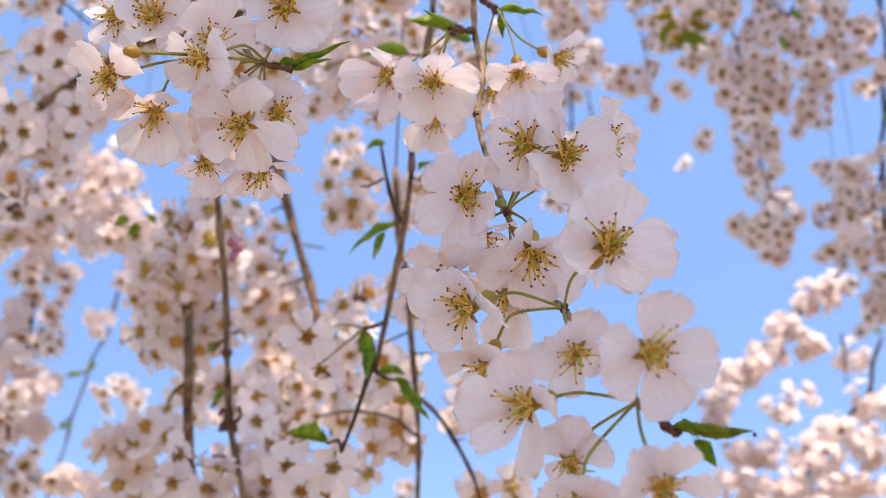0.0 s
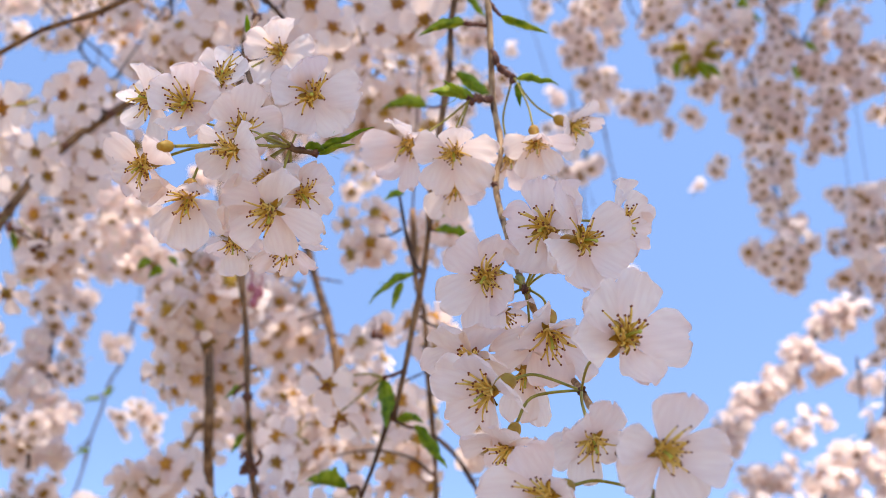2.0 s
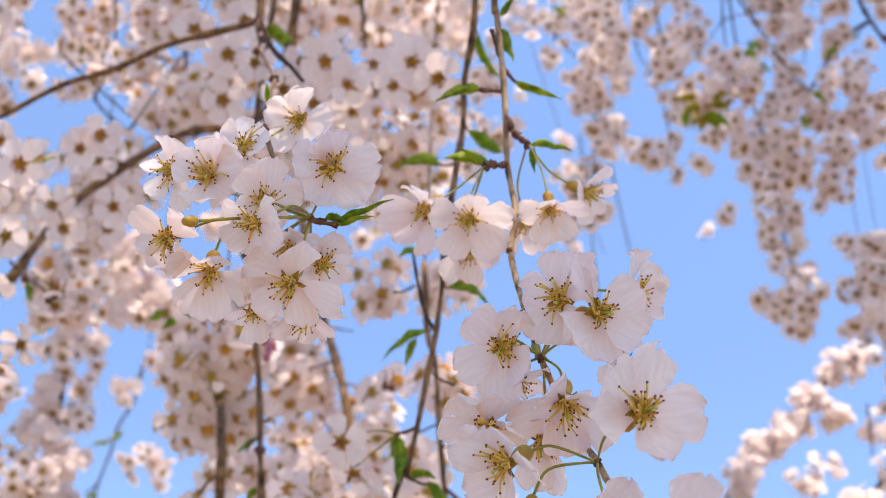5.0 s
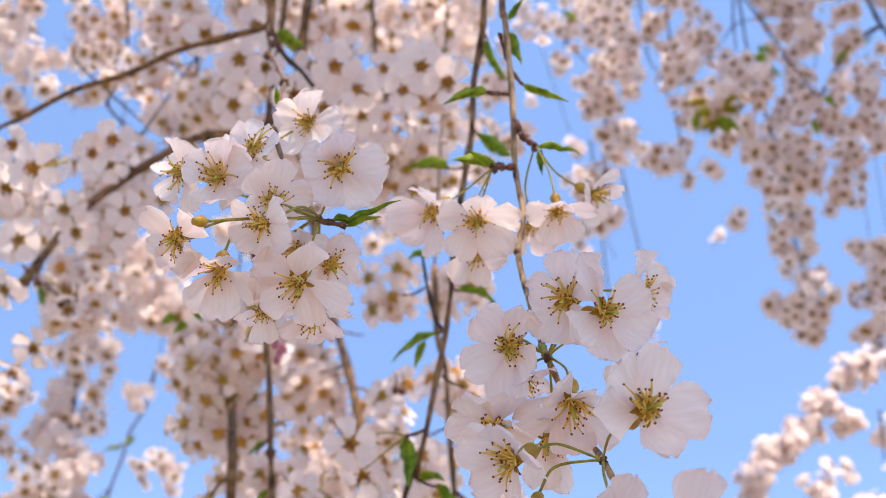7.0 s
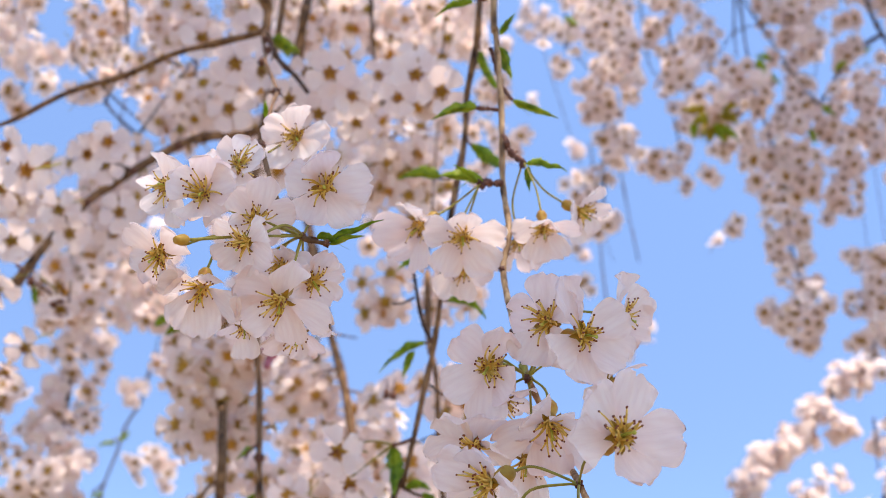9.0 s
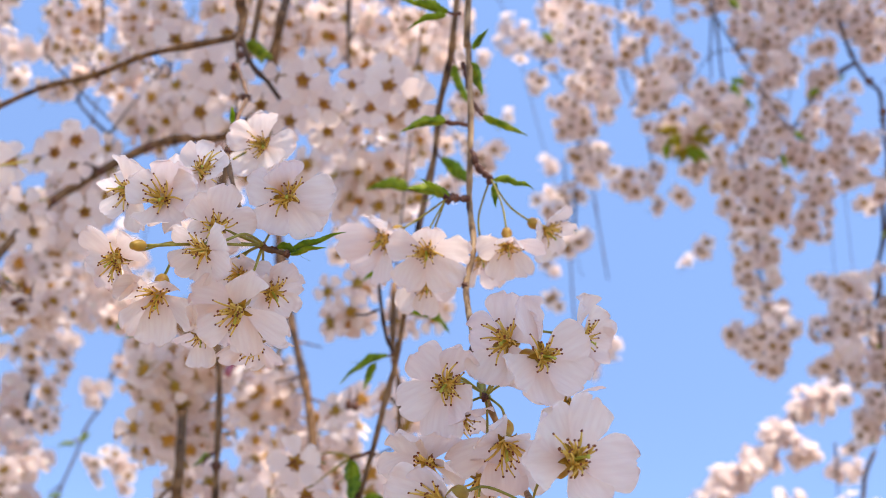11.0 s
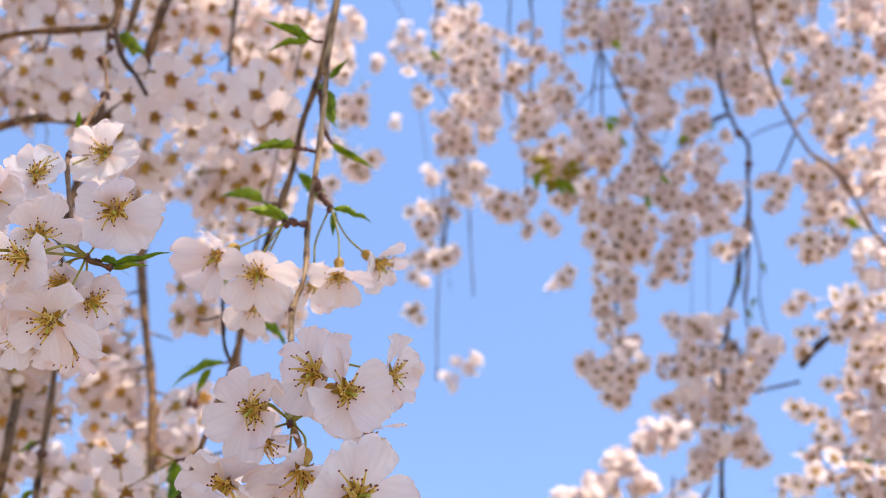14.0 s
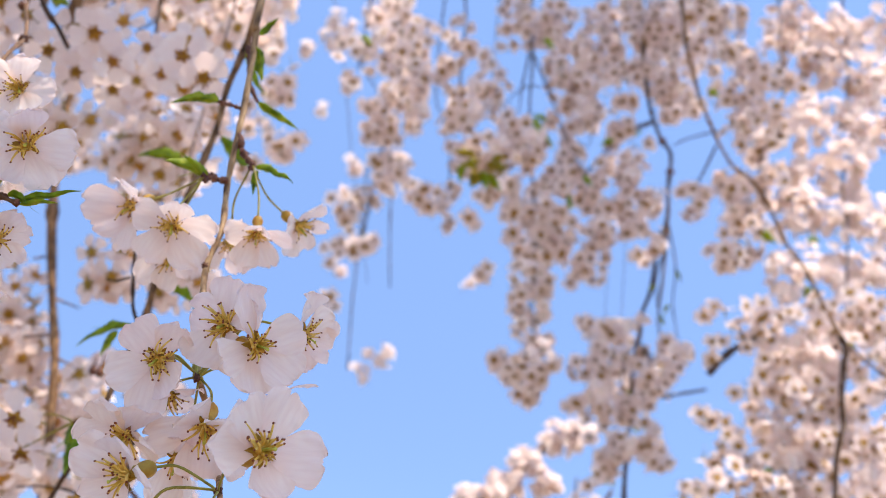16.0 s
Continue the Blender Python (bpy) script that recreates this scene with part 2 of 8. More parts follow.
def fine_petal(seed, bend):
    """One petal seen close by: a narrow claw, a broad wavy blade with a soft midrib and a nibbled, notched end. Its chord runs along +y."""
    rng = random.Random(seed)
    ph, lean, wide = rng.uniform(0, 60), rng.uniform(-0.09, 0.09), rng.uniform(0.94, 1.10)
    dish, ruffle, notch, curl = rng.uniform(-0.3, 1.0), rng.uniform(0.09, 0.20), rng.uniform(0.02, 0.12), rng.uniform(-0.35, 0.45)
    fold = max(0.0, rng.uniform(-0.3, 0.32))
    across, along = 20, 20
    bm, grid = bmesh.new(), []
    for j in range(along + 1):
        v = 0.994 * (1 - (1 - j / along) ** 1.5)
        half = wide * (0.04 + 0.61 * v**0.98 * (1 - v**3.6) ** 0.5)
        row = []
        for i in range(across + 1):
            s = 2 * i / across - 1
            x, edge = s * half, v**5
            y = 0.03 + 0.97 * v - notch * edge * math.exp(-((x / 0.07) ** 2)) - 0.06 * s * s * v
            y += 0.06 * edge * noise.noise(Vector((s * 2.3, ph, 1.3))) + 0.024 * edge * noise.noise(Vector((s * 8.0, ph, 4.1)))
            rim = abs(s) ** 3 * v
            x *= 1 + 0.07 * noise.noise(Vector((v * 4.0, math.copysign(3, s) + ph, 2.2))) + 0.022 * noise.noise(Vector((v * 15, math.copysign(5, s), ph))) * abs(s)
            x += lean * v * v
            z = -bend * 4 * v * (1 - v) * 0.30 + dish * x * x * 0.9 * (0.4 + v) + curl * max(0.0, s) ** 3 * half * v + fold * abs(x) * v
            z -= 0.030 * math.exp(-((x / 0.05) ** 2)) * v * (1.15 - v)
            z += ruffle * (v**2.5 * noise.noise(Vector((s * 1.9 + ph, v * 2.0, ph))) + 0.9 * rim * noise.noise(Vector((s * 2 + ph, v * 6.0, 7.7))))
            z += 0.010 * noise.noise(Vector((s * 6.5 + ph, v * 1.3, 3.3))) * v
            row.append(bm.verts.new(Vector((x, y, z)) * SIZE))
        grid.append(row)
    for a, b in zip(grid, grid[1:]):
        for i in range(across):
            bm.faces.new((a[i], a[i + 1], b[i + 1], b[i]))
    return mesh_of("petal", bm, PETAL)


def stamen_meshes(seed, count, sides, steps):
    """Filaments that arch outwards, and their anthers."""
    rng = random.Random(seed)
    fil, ant = bmesh.new(), bmesh.new()
    side = rng.uniform(0, 6.28)
    for k in range(count):
        a, tilt, reach = 2.4 * k + rng.uniform(-0.4, 0.4), rng.uniform(0.10, 0.84), 0.17 + 0.41 * rng.betavariate(1.7, 2.1)
        out = Vector((math.cos(a), math.sin(a), 0))
        push = Vector((math.cos(side), math.sin(side), 0)) * 0.12 + Vector((rng.uniform(-0.09, 0.09), rng.uniform(-0.09, 0.09), 0))
        swerve = Vector((-math.sin(a), math.cos(a), 0)) * rng.uniform(-0.10, 0.10)
        line = []
        for i in range(steps + 1):
            t = i / steps
            bend = tilt * (0.55 + 0.65 * t)
            line.append((out * (0.06 + reach * t * math.sin(bend)) + push * t * t + swerve * math.sin(math.pi * t * 0.8) + Vector((0, 0, reach * t * math.cos(bend) + 0.02))) * SIZE)
        tube(fil, line, 0.00060, 0.00023, sides)
        blob(ant, line[-1], 0.00040 * rng.uniform(0.85, 1.1), (1, 1, 1.3), 1)
    tube(fil, [Vector((0, 0, z)) * SIZE for z in (0.045, 0.075, 0.12)], 0.0020, 0.0009, 8)
    return mesh_of("filaments", fil, FILAMENT), mesh_of("anthers", ant, ANTHER)


def calyx_mesh(seed, long=1.2):
    """The swollen tube behind the petals, its five pointed sepals and the cup in the middle."""
    rng = random.Random(seed)
    bm = bmesh.new()
    profile = [(0.02, 0.0), (0.09, 0.05), (0.15, 0.05), (0.125, -0.06), (0.11, -0.14), (0.155, -0.25), (0.165, -0.33), (0.12, -0.42), (0.05, -0.46), (0.001, -0.47)]
    rings = [[bm.verts.new(Vector((r * math.cos(a), r * math.sin(a), z * long)) * SIZE) for k in range(10) for a in (k * math.pi / 5,)] for r, z in profile]
    for a, b in zip(rings, rings[1:]):
        for k in range(10):
            bm.faces.new((a[k], b[k], b[(k + 1) % 10], a[(k + 1) % 10])).material_index = int(a in rings[:2])
    for k in range(5):
        a = (k + 0.5) * 2 * math.pi / 5 + math.pi / 2
        out, along = Vector((math.cos(a), math.sin(a), 0)), Vector((-math.sin(a), math.cos(a), 0))
        drop = rng.uniform(-0.02, 0.03)
        spine = [out * 0.10 + Vector((0, 0, 0.06)), out * 0.18 + Vector((0, 0, drop + 0.07)), out * 0.235 + Vector((0, 0, drop * 2 + 0.06)), out * 0.29 + Vector((0, 0, drop * 2 + 0.04))]
        halves = [0.035, 0.05, 0.034, 0.004]
        for lift in (0.0, -0.012):
            rows = [[bm.verts.new((c + along * s * h + Vector((0, 0, lift + 0.03 * abs(s)))) * SIZE) for s in (-1, 0, 1)] for c, h in zip(spine, halves)]
            for p, q in zip(rows, rows[1:]):
                for i in (0, 1):
                    bm.faces.new((p[i], p[i + 1], q[i + 1], q[i]))
    return mesh_of("calyx", bm, [CALYX, HEART])


def pistil_mesh():
    bm = bmesh.new()
    line = [Vector((0.004 * i, -0.012 * i * i * 0.3, 0.02 + 0.11 * i)) * SIZE for i in range(5)]
    tube(bm, line, 0.0006, 0.00035, 6)
    blob(bm, line[-1], 0.0007, (1, 1, 0.7), 1)
    return mesh_of("pistil", bm, PISTIL)


FINE_PETALS = [fine_petal(10 + k, 0.10 + 0.09 * (k % 5)) for k in range(22)]
FINE_STAMENS = [stamen_meshes(40 + k, 32, 4, 5) for k in range(8)]
FINE_CALYX = [calyx_mesh(60 + k) for k in range(3)]
PISTIL_MESH = pistil_mesh()
MID_PETALS = [petal_mesh(80 + k, 5, 6, 0.16 + 0.05 * (k % 4), 0.16, PETAL_SMALL, 0.84 + 0.04 * (k % 4)) for k in range(8)]


def star(bm, reach, inner, rise, index, rng):
    """The five-pointed golden star in a blossom's middle."""
    top, shift = bm.verts.new(Vector((0, 0, rise + 0.10)) * SIZE), rng.uniform(0, 6.28)
    ring = []
    for k in range(10):
        a, r = shift + k * math.pi / 5, (inner if k % 2 else reach) * rng.uniform(0.85, 1.12)
        ring.append(bm.verts.new(Vector((r * math.cos(a), r * math.sin(a), rise + 0.05 * (k % 2) + rng.uniform(-0.01, 0.03))) * SIZE))
    for k in range(10):
        bm.faces.new((ring[k], ring[(k + 1) % 10], top)).material_index = index


def heart_mesh(seed, count=20):
    """The middle of a blossom a step further off: a golden cup and its ring of stamens."""
    rng = random.Random(seed)
    bm = bmesh.new()
    star(bm, 0.34, 0.17, 0.07, 0, rng)
    for k in range(count):
        a, reach = 2.4 * k + rng.uniform(-0.2, 0.2), rng.uniform(0.08, 0.33)
        out = Vector((math.cos(a), math.sin(a), 0))
        line = [(out * reach * t + Vector((0, 0, 0.05 + (0.36 - 0.5 * reach) * t))) * SIZE for t in (0.1, 0.6, 1.0)]
        tube(bm, line, 0.0004, 0.0003, 3)
        blob(bm, line[-1], 0.00062, (1, 1, 1.2), 1, 1)
    return mesh_of("heart", bm, [HEART, ANTHER])


def back_mesh(seed):
    """Calyx and pedicel of a blossom a step further off."""
    rng = random.Random(seed)
    bm = bmesh.new()
    tube(bm, [Vector((0, 0, z)) * SIZE for z in (0.02, -0.08, -0.22, -0.34, -0.44)], 0.0022, 0.0016, 6, 0.5, seed, 0)
    bend = Vector((rng.uniform(-0.2, 0.2), rng.uniform(-0.2, 0.2), 0))
    tube(bm, [(Vector((0, 0, -0.42 - 0.45 * t)) + bend * t * t) * SIZE for t in (0, 1, 2)], 0.0007, 0.0006, 4, 0, 0, 1)
    return mesh_of("calyx", bm, [CALYX, PEDICEL])


MID_HEARTS = [heart_mesh(100 + k) for k in range(4)]
MID_BACKS = [back_mesh(110 + k) for k in range(4)]


def far_mesh(seed, heart=HEART_SHADED, broad=0.0):
    """A whole blossom in one mesh, for strands further off."""
    rng = random.Random(seed)
    bm = bmesh.new()
    for k in range(5):
        petal_shape(bm, seed * 7 + k, 3, 4, rng.uniform(0.02, 0.42), 0.2, 0.06, k * 2 * math.pi / 5 + rng.uniform(-0.18, 0.18), 0, wide=broad + rng.uniform(0.70, 0.86))
    star(bm, 0.44, 0.27, 0.13, 1, rng)
    tube(bm, [Vector((0, 0, z)) * SIZE for z in (0.0, -0.2, -0.45)], 0.0021, 0.0013, 4, 0, 0, 2)
    tube(bm, [Vector((0, 0.06 * t * t, -0.4 - 0.5 * t)) * SIZE for t in (0, 1, 2)], 0.0007, 0.0006, 3, 0, 0, 2)
    return mesh_of("blossom", bm, [PETAL_SMALL, heart, PEDICEL])


def whole_mesh(seed):
    """A whole blossom in one mesh with a star of stamens, for clusters in the middle distance."""
    rng = random.Random(seed)
    bm = bmesh.new()
    for k in range(5):
        petal_shape(bm, seed * 5 + k, 4, 5, rng.uniform(0.14, 0.38), 0.14, rng.uniform(0.03, 0.10), k * 2 * math.pi / 5 + rng.uniform(-0.16, 0.16), 0, wide=rng.uniform(0.72, 0.88))
    star(bm, 0.42, 0.22, 0.09, 1, rng)
    for k in range(9):
        a, reach = 2 * math.pi * k / 12 + rng.uniform(-0.15, 0.15), rng.uniform(0.16, 0.40)
        out = Vector((math.cos(a), math.sin(a), 0))
        tube(bm, [(out * reach * t + Vector((0, 0, 0.06 + 0.18 * t))) * SIZE for t in (0.15, 0.7, 1.0)], 0.0006, 0.0008, 3, 0, 0, 1)
    tube(bm, [Vector((0, 0, z)) * SIZE for z in (0.02, -0.1, -0.3, -0.5)], 0.0022, 0.0015, 6, 0.4, seed, 3)
    bend = Vector((rng.uniform(-0.2, 0.2), rng.uniform(-0.2, 0.2), 0))
    tube(bm, [(Vector((0, 0, -0.45 - 0.5 * t)) + bend * t * t) * SIZE for t in (0, 1, 2)], 0.0007, 0.0006, 4, 0, 0, 2)
    return mesh_of("blossom", bm, [PETAL_SMALL, HEART, PEDICEL, CALYX])


WHOLE_BLOSSOMS = [whole_mesh(300 + k) for k in range(14)]
FAR_BLOSSOMS = [far_mesh(200 + k, broad=0.08) for k in range(10)]
SUNLIT_BLOSSOMS = [far_mesh(240 + k, HEART_SUNLIT, 0.2) for k in range(8)]


def place(ob, parent, m):
    ob.parent = parent
    ob.matrix_local = m
    return ob


def blossom(branch, at, normal, r, petals, seed, hub=None):
    """A blossom in full: calyx, stamens and the stalk to its hub. Petals: the turn round the flower and the lift of each, in degrees, and its length."""
    rng = random.Random(seed)
    k = r / SIZE
    m = Matrix.Translation(Vector(at) - branch.location) @ facing(normal) @ Matrix.Scale(k, 4)
    flower = place(new("flower", FINE_CALYX[seed % 3]), branch, m)
    for j, (turn, lift, long) in enumerate(petals):
        pose_of = Matrix.Rotation(radians(turn), 4, "Z") @ Matrix.Rotation(radians(lift), 4, "X") @ Matrix.Rotation(0.14 + rng.uniform(-0.32, 0.32), 4, "Y")
        broad = (0.5 + 0.5 * long) * rng.uniform(0.93, 1.05)
        place(new("petal", FINE_PETALS[(seed * 5 + j * 3) % len(FINE_PETALS)]), flower, Matrix.Translation((0, 0, 0.0009 * (j % 3))) @ pose_of @ Matrix.Diagonal((broad, long, 1, 1)))
    fil, ant = FINE_STAMENS[seed % len(FINE_STAMENS)]
    place(new("filament_tuft", fil), flower, Matrix())
    tagged(place(new("anther_tuft", ant), flower, Matrix()), "red-brown anthers")
    tagged(place(new("pistil", PISTIL_MESH), flower, Matrix()), "yellow-green pistil")
    if hub:
        back = m @ Vector((0, 0, -0.54 * SIZE))
        end = Vector(hub) - branch.location
        way = (m.to_3x3() @ Vector((0, 0, -1))).normalized()
        reach = (end - back).length
        line = glide([back, back + way * 0.3 * reach + (end - back) * 0.12, end - (end - back) * 0.25 + way * 0.12 * reach, end], 5)
        bm = bmesh.new()
        inv = m.inverted()
        tube(bm, [inv @ p for p in line], 0.00060 / k, 0.00052 / k, 6, 0.1, seed)
        ob = new("pedicel", mesh_of("pedicel", bm, PEDICEL))
        tagged(place(ob, flower, Matrix()), "green flower stalk")
    return flower


def mid_blossom(branch, at, normal, r, seed):
    """A blossom with its petals, a step further off."""
    rng = random.Random(seed)
    m = Matrix.Translation(Vector(at) - branch.location) @ facing(normal, rng.uniform(0, 72)) @ Matrix.Scale(r / SIZE, 4)
    flower = place(new("flower", MID_BACKS[seed % 4]), branch, m)
    for j in range(5):
        turn = Matrix.Rotation(j * 2 * math.pi / 5 + rng.uniform(-0.14, 0.14), 4, "Z") @ Matrix.Rotation(rng.uniform(-0.25, 0.25), 4, "Y") @ Matrix.Rotation(rng.uniform(-0.30, 0.25), 4, "X")
        place(new("petal", MID_PETALS[(seed + j * 3) % 8]), flower, Matrix.Translation((0, 0, 0.0006 * (j % 3))) @ turn)
    tagged(place(new("stamen_tuft", MID_HEARTS[seed % 4]), flower, Matrix()), "golden-brown stamens")
    return flower


def far_blossom(branch, at, normal, r, seed):
    rng = random.Random(seed)
    m = Matrix.Translation(Vector(at) - branch.location) @ facing(normal, rng.uniform(0, 360)) @ Matrix.Scale(r / SIZE, 4)
    return place(new("flower", FAR_BLOSSOMS[seed % len(FAR_BLOSSOMS)]), branch, m)


def whole_blossom(branch, at, normal, r, seed):
    rng = random.Random(seed)
    m = Matrix.Translation(Vector(at) - branch.location) @ facing(normal, rng.uniform(0, 360)) @ Matrix.Scale(r / SIZE, 4)
    return place(new("flower", WHOLE_BLOSSOMS[seed % len(WHOLE_BLOSSOMS)]), branch, m)


def sunlit_blossom(branch, at, normal, r, seed):
    rng = random.Random(seed)
    m = Matrix.Translation(Vector(at) - branch.location) @ facing(normal, rng.uniform(0, 360)) @ Matrix.Scale(r / SIZE, 4)
    return place(new("flower", SUNLIT_BLOSSOMS[seed % len(SUNLIT_BLOSSOMS)]), branch, m)


MAKERS = {"sunlit": sunlit_blossom, "mid": mid_blossom, "whole": whole_blossom, "far": far_blossom}


def leaf(branch, base, tip, width, seed, stalk=None, sag=0.12, young=False):
    """A young leaf still half folded along its midrib: toothed wavy edges, a drawn-out tip, and thread-like stipules beside it."""
    rng = random.Random(seed)
    base, tip = Vector(base) - branch.location, Vector(tip) - branch.location
    y = (tip - base)
    length = y.length
    y.normalize()
    x = y.cross(Vector((0.35 * rng.uniform(-1, 1), 0.5, 0.8))).normalized()
    z = x.cross(y)
    bm = bmesh.new()
    n, rows = 26, []
    curl, fold, twist = rng.uniform(-0.18, 0.25), rng.uniform(0.55, 1.25), rng.uniform(-1.0, 1.0)
    uneven, hook = rng.uniform(0.55, 0.9), rng.uniform(-0.22, 0.22)
    for i in range(n + 1):
        v = i / n
        body = (math.sin(math.pi * min(1.0, v**0.62)) ** 0.9) * (1 - 0.35 * v)
        c = base + y * length * v + z * length * (sag * math.sin(math.pi * v) - curl * v * v) + x * length * (hook * v * v + 0.05 * noise.noise(Vector((v * 3, seed, 5))))
        ex, ez = x * math.cos(twist * v) + z * math.sin(twist * v), z * math.cos(twist * v) - x * math.sin(twist * v)
        row = []
        for s in (-1, -0.66, -0.33, 0, 0.33, 0.66, 1):
            side = 0 if s < 0 else 1
            tooth = 1 + abs(s) ** 3 * ((0.11 if i % 2 else -0.07) + 0.5 * noise.noise(Vector((v * 5, seed + side * 9, 0))))
            half = 0.66 * width * body * tooth * (uneven if side else 1.0) + 0.00012
            ripple = 0.22 * half * noise.noise(Vector((v * 7, s * 2, seed))) + 0.10 * half * abs(s) * math.sin(v * 40 + abs(s) * 3)
            row.append(bm.verts.new(c + ex * half * s + ez * (half * fold * abs(s) + ripple)))
        rows.append(row)
    for a, b in zip(rows, rows[1:]):
        for i in range(6):
            bm.faces.new((a[i], a[i + 1], b[i + 1], b[i]))
    bmesh.ops.recalc_face_normals(bm, faces=bm.faces)
    bmesh.ops.solidify(bm, geom=bm.faces[:], thickness=0.0002)
    for _ in range(rng.choice((0, 1, 1, 2))):
        t0 = rng.uniform(0.08, 0.5)
        root = base + y * length * t0 + z * length * (sag * math.sin(math.pi * t0) - curl * t0 * t0)
        out = (y * rng.uniform(0.2, 0.8) + x * rng.choice((-1, 1)) * rng.uniform(0.4, 0.9) + z * rng.uniform(-0.5, 0.7)).normalized()
        reach = length * rng.uniform(0.18, 0.34)
        tube(bm, [root, root + out * reach * 0.5, root + out * reach + y * reach * 0.35], 0.05 * width, 0.012 * width, 5)
    ob = part("leaf", bm, YOUNG_LEAF if young else LEAF, branch, "bronze-green young leaf" if young else "fresh green serrated leaf")
    if stalk:
        bm = bmesh.new()
        s = Vector(stalk) - branch.location
        tube(bm, glide([s, s.lerp(base, 0.5) + Vector((0, 0, -0.0012)), base + y * length * 0.04], 3), 0.0011, 0.0007, 6, 0.2, seed)
        part("leaf_stalk", bm, BUD, branch, "reddish leaf stalk")
    return ob


def stem(branch, points, start, end, mat=BARK, steps=5, sides=8, rough=0.25, name="stem", label=""):
    bm = bmesh.new()
    if name == "spur":
        steps, rough = 9, 0.9
    line = glide([Vector(p) - branch.location for p in points], steps)
    tube(bm, line, start, end, sides, rough, points[0][0] * 31 + points[0][2] * 17)
    if name == "spur":
        rng = random.Random(round(points[0][2] * 1e4))
        for p in line[4::3]:
            way = Vector([rng.gauss(0, 1) for _ in range(3)]).normalized()
            tube(bm, [p, p + way * end * 1.3, p + way * end * 2.0 + (line[-1] - line[0]).normalized() * end], end * 0.75, end * 0.15, 5)
    return part(name, bm, mat, branch, label)


def knots(branch, points, r, seed):
    """Bud scars and scales at a joint."""
    rng = random.Random(seed)
    for p in points:
        bm = bmesh.new()
        shift = rng.uniform(0, 90)
        for v in bmesh.ops.create_icosphere(bm, subdivisions=3, radius=1.0)["verts"]:
            lump = 1 + 0.75 * noise.noise(v.co * 1.9 + Vector((shift, 0, 0))) + 0.25 * noise.noise(v.co * 5 + Vector((0, shift, 0)))
            v.co = Vector(p) - branch.location + v.co * r * 1.15 * lump
        part("bud_scale_knot", bm, BUD, branch, "dark red bud scales")


def buds(branch, points, r, mat, label):
    """Closed buds or spent calyces, each hanging from a short stalk."""
    for k, p in enumerate(points):
        bm = bmesh.new()
        shift = Vector(p) - branch.location
        for v in bmesh.ops.create_icosphere(bm, subdivisions=2, radius=1.0)["verts"]:
            taper = 1 - 0.35 * v.co.z
            v.co = shift + Vector((v.co.x * taper, v.co.y * taper, v.co.z * 1.7)) * r
        tube(bm, [shift + Vector((0, 0, r * 1.6)), shift + Vector((0.2 * r, 0, r * 3)), shift + Vector((0.3 * r * (k - 1), 0, r * 5))], r * 0.28, r * 0.22, 5)
        part("bud", bm, mat, branch, label)


def pod(branch, at, hub, r, seed):
    """A swollen calyx that has lost its petals, on its stalk."""
    at, end = Vector(at) - branch.location, Vector(hub) - branch.location
    way = (end - at).normalized()
    bm = bmesh.new()
    line = [at + way * r * t for t in (-1.75, -1.7, -1.2, -0.5, 0.1, 0.7, 1.2, 1.5)]
    rings = []
    for p, k in zip(line, (0.35, 0.62, 0.72, 0.95, 1.0, 0.8, 0.42, 0.2)):
        side = way.orthogonal().normalized()
        over = way.cross(side)
        rings.append([bm.verts.new(p + r * k * (math.cos(a) * side + math.sin(a) * over)) for a in (i * math.pi / 6 for i in range(12))])
    for a, b in zip(rings, rings[1:]):
        for i in range(12):
            bm.faces.new((a[i], a[(i + 1) % 12], b[(i + 1) % 12], b[i]))
    bm.faces.new(rings[0][::-1])
    ob = part("calyx", bm, CALYX, branch, "olive-brown swollen calyx")
    bm = bmesh.new()
    start = at + way * r * 1.4
    tube(bm, glide([start, start.lerp(end, 0.5) + Vector((0, 0, 0.0008)), end], 4), 0.0007, 0.00062, 6, 0.1, seed)
    part("pedicel", bm, PEDICEL, branch, "green flower stalk")
    return ob


def cluster(branch, seed, kind, x, y, z, wide, high, count, r=0.0190, droop=0.4, toward=0.6, rise=-0.25):
    """Umbels of three to five blossoms on their spurs, hanging outwards and down."""
    rng = random.Random(seed)
    if kind == "far":
        count, r, wide, high = max(3, round(count * 0.80)), r * 1.12, wide * 1.06, high * 1.06
    elif kind == "whole":
        count, r = max(3, round(count * 0.86)), r * 1.07
    taken, middle, left = [], Vector((x, y, z)), count
    n = 0
    while left > 0:
        for _ in range(20):
            d = Vector([rng.gauss(0, 1) for _ in range(3)]).normalized() * rng.uniform(0.1, 1.0) ** 0.6
            hub = Vector((d.x * wide, d.y * wide * 0.8, d.z * high))
            if all((hub - q).length > 1.9 * r for q in taken):
                break
        taken.append(hub)
        lean = Vector((d.x * 0.5, d.y * 0.5 - 0.25, d.z * 0.4 - droop))
        for _ in range(min(left, rng.choice((3, 4, 4, 5)))):
            way = (Vector([rng.gauss(0, 0.62) for _ in range(3)]) + lean).normalized()
            face = way * 0.7 + Vector((rng.uniform(-0.35, 0.35), -toward + rng.uniform(-0.3, 0.3), rise + rng.uniform(-0.3, 0.3)))
            if rng.random() < 0.3:
                face += Vector([rng.uniform(-1.1, 1.1) for _ in range(3)])
            size = r * rng.uniform(0.84, 1.12)
            MAKERS[kind](branch, middle + hub + way * 1.15 * r, face, size, seed * 131 + n)
            left, n = left - 1, n + 1


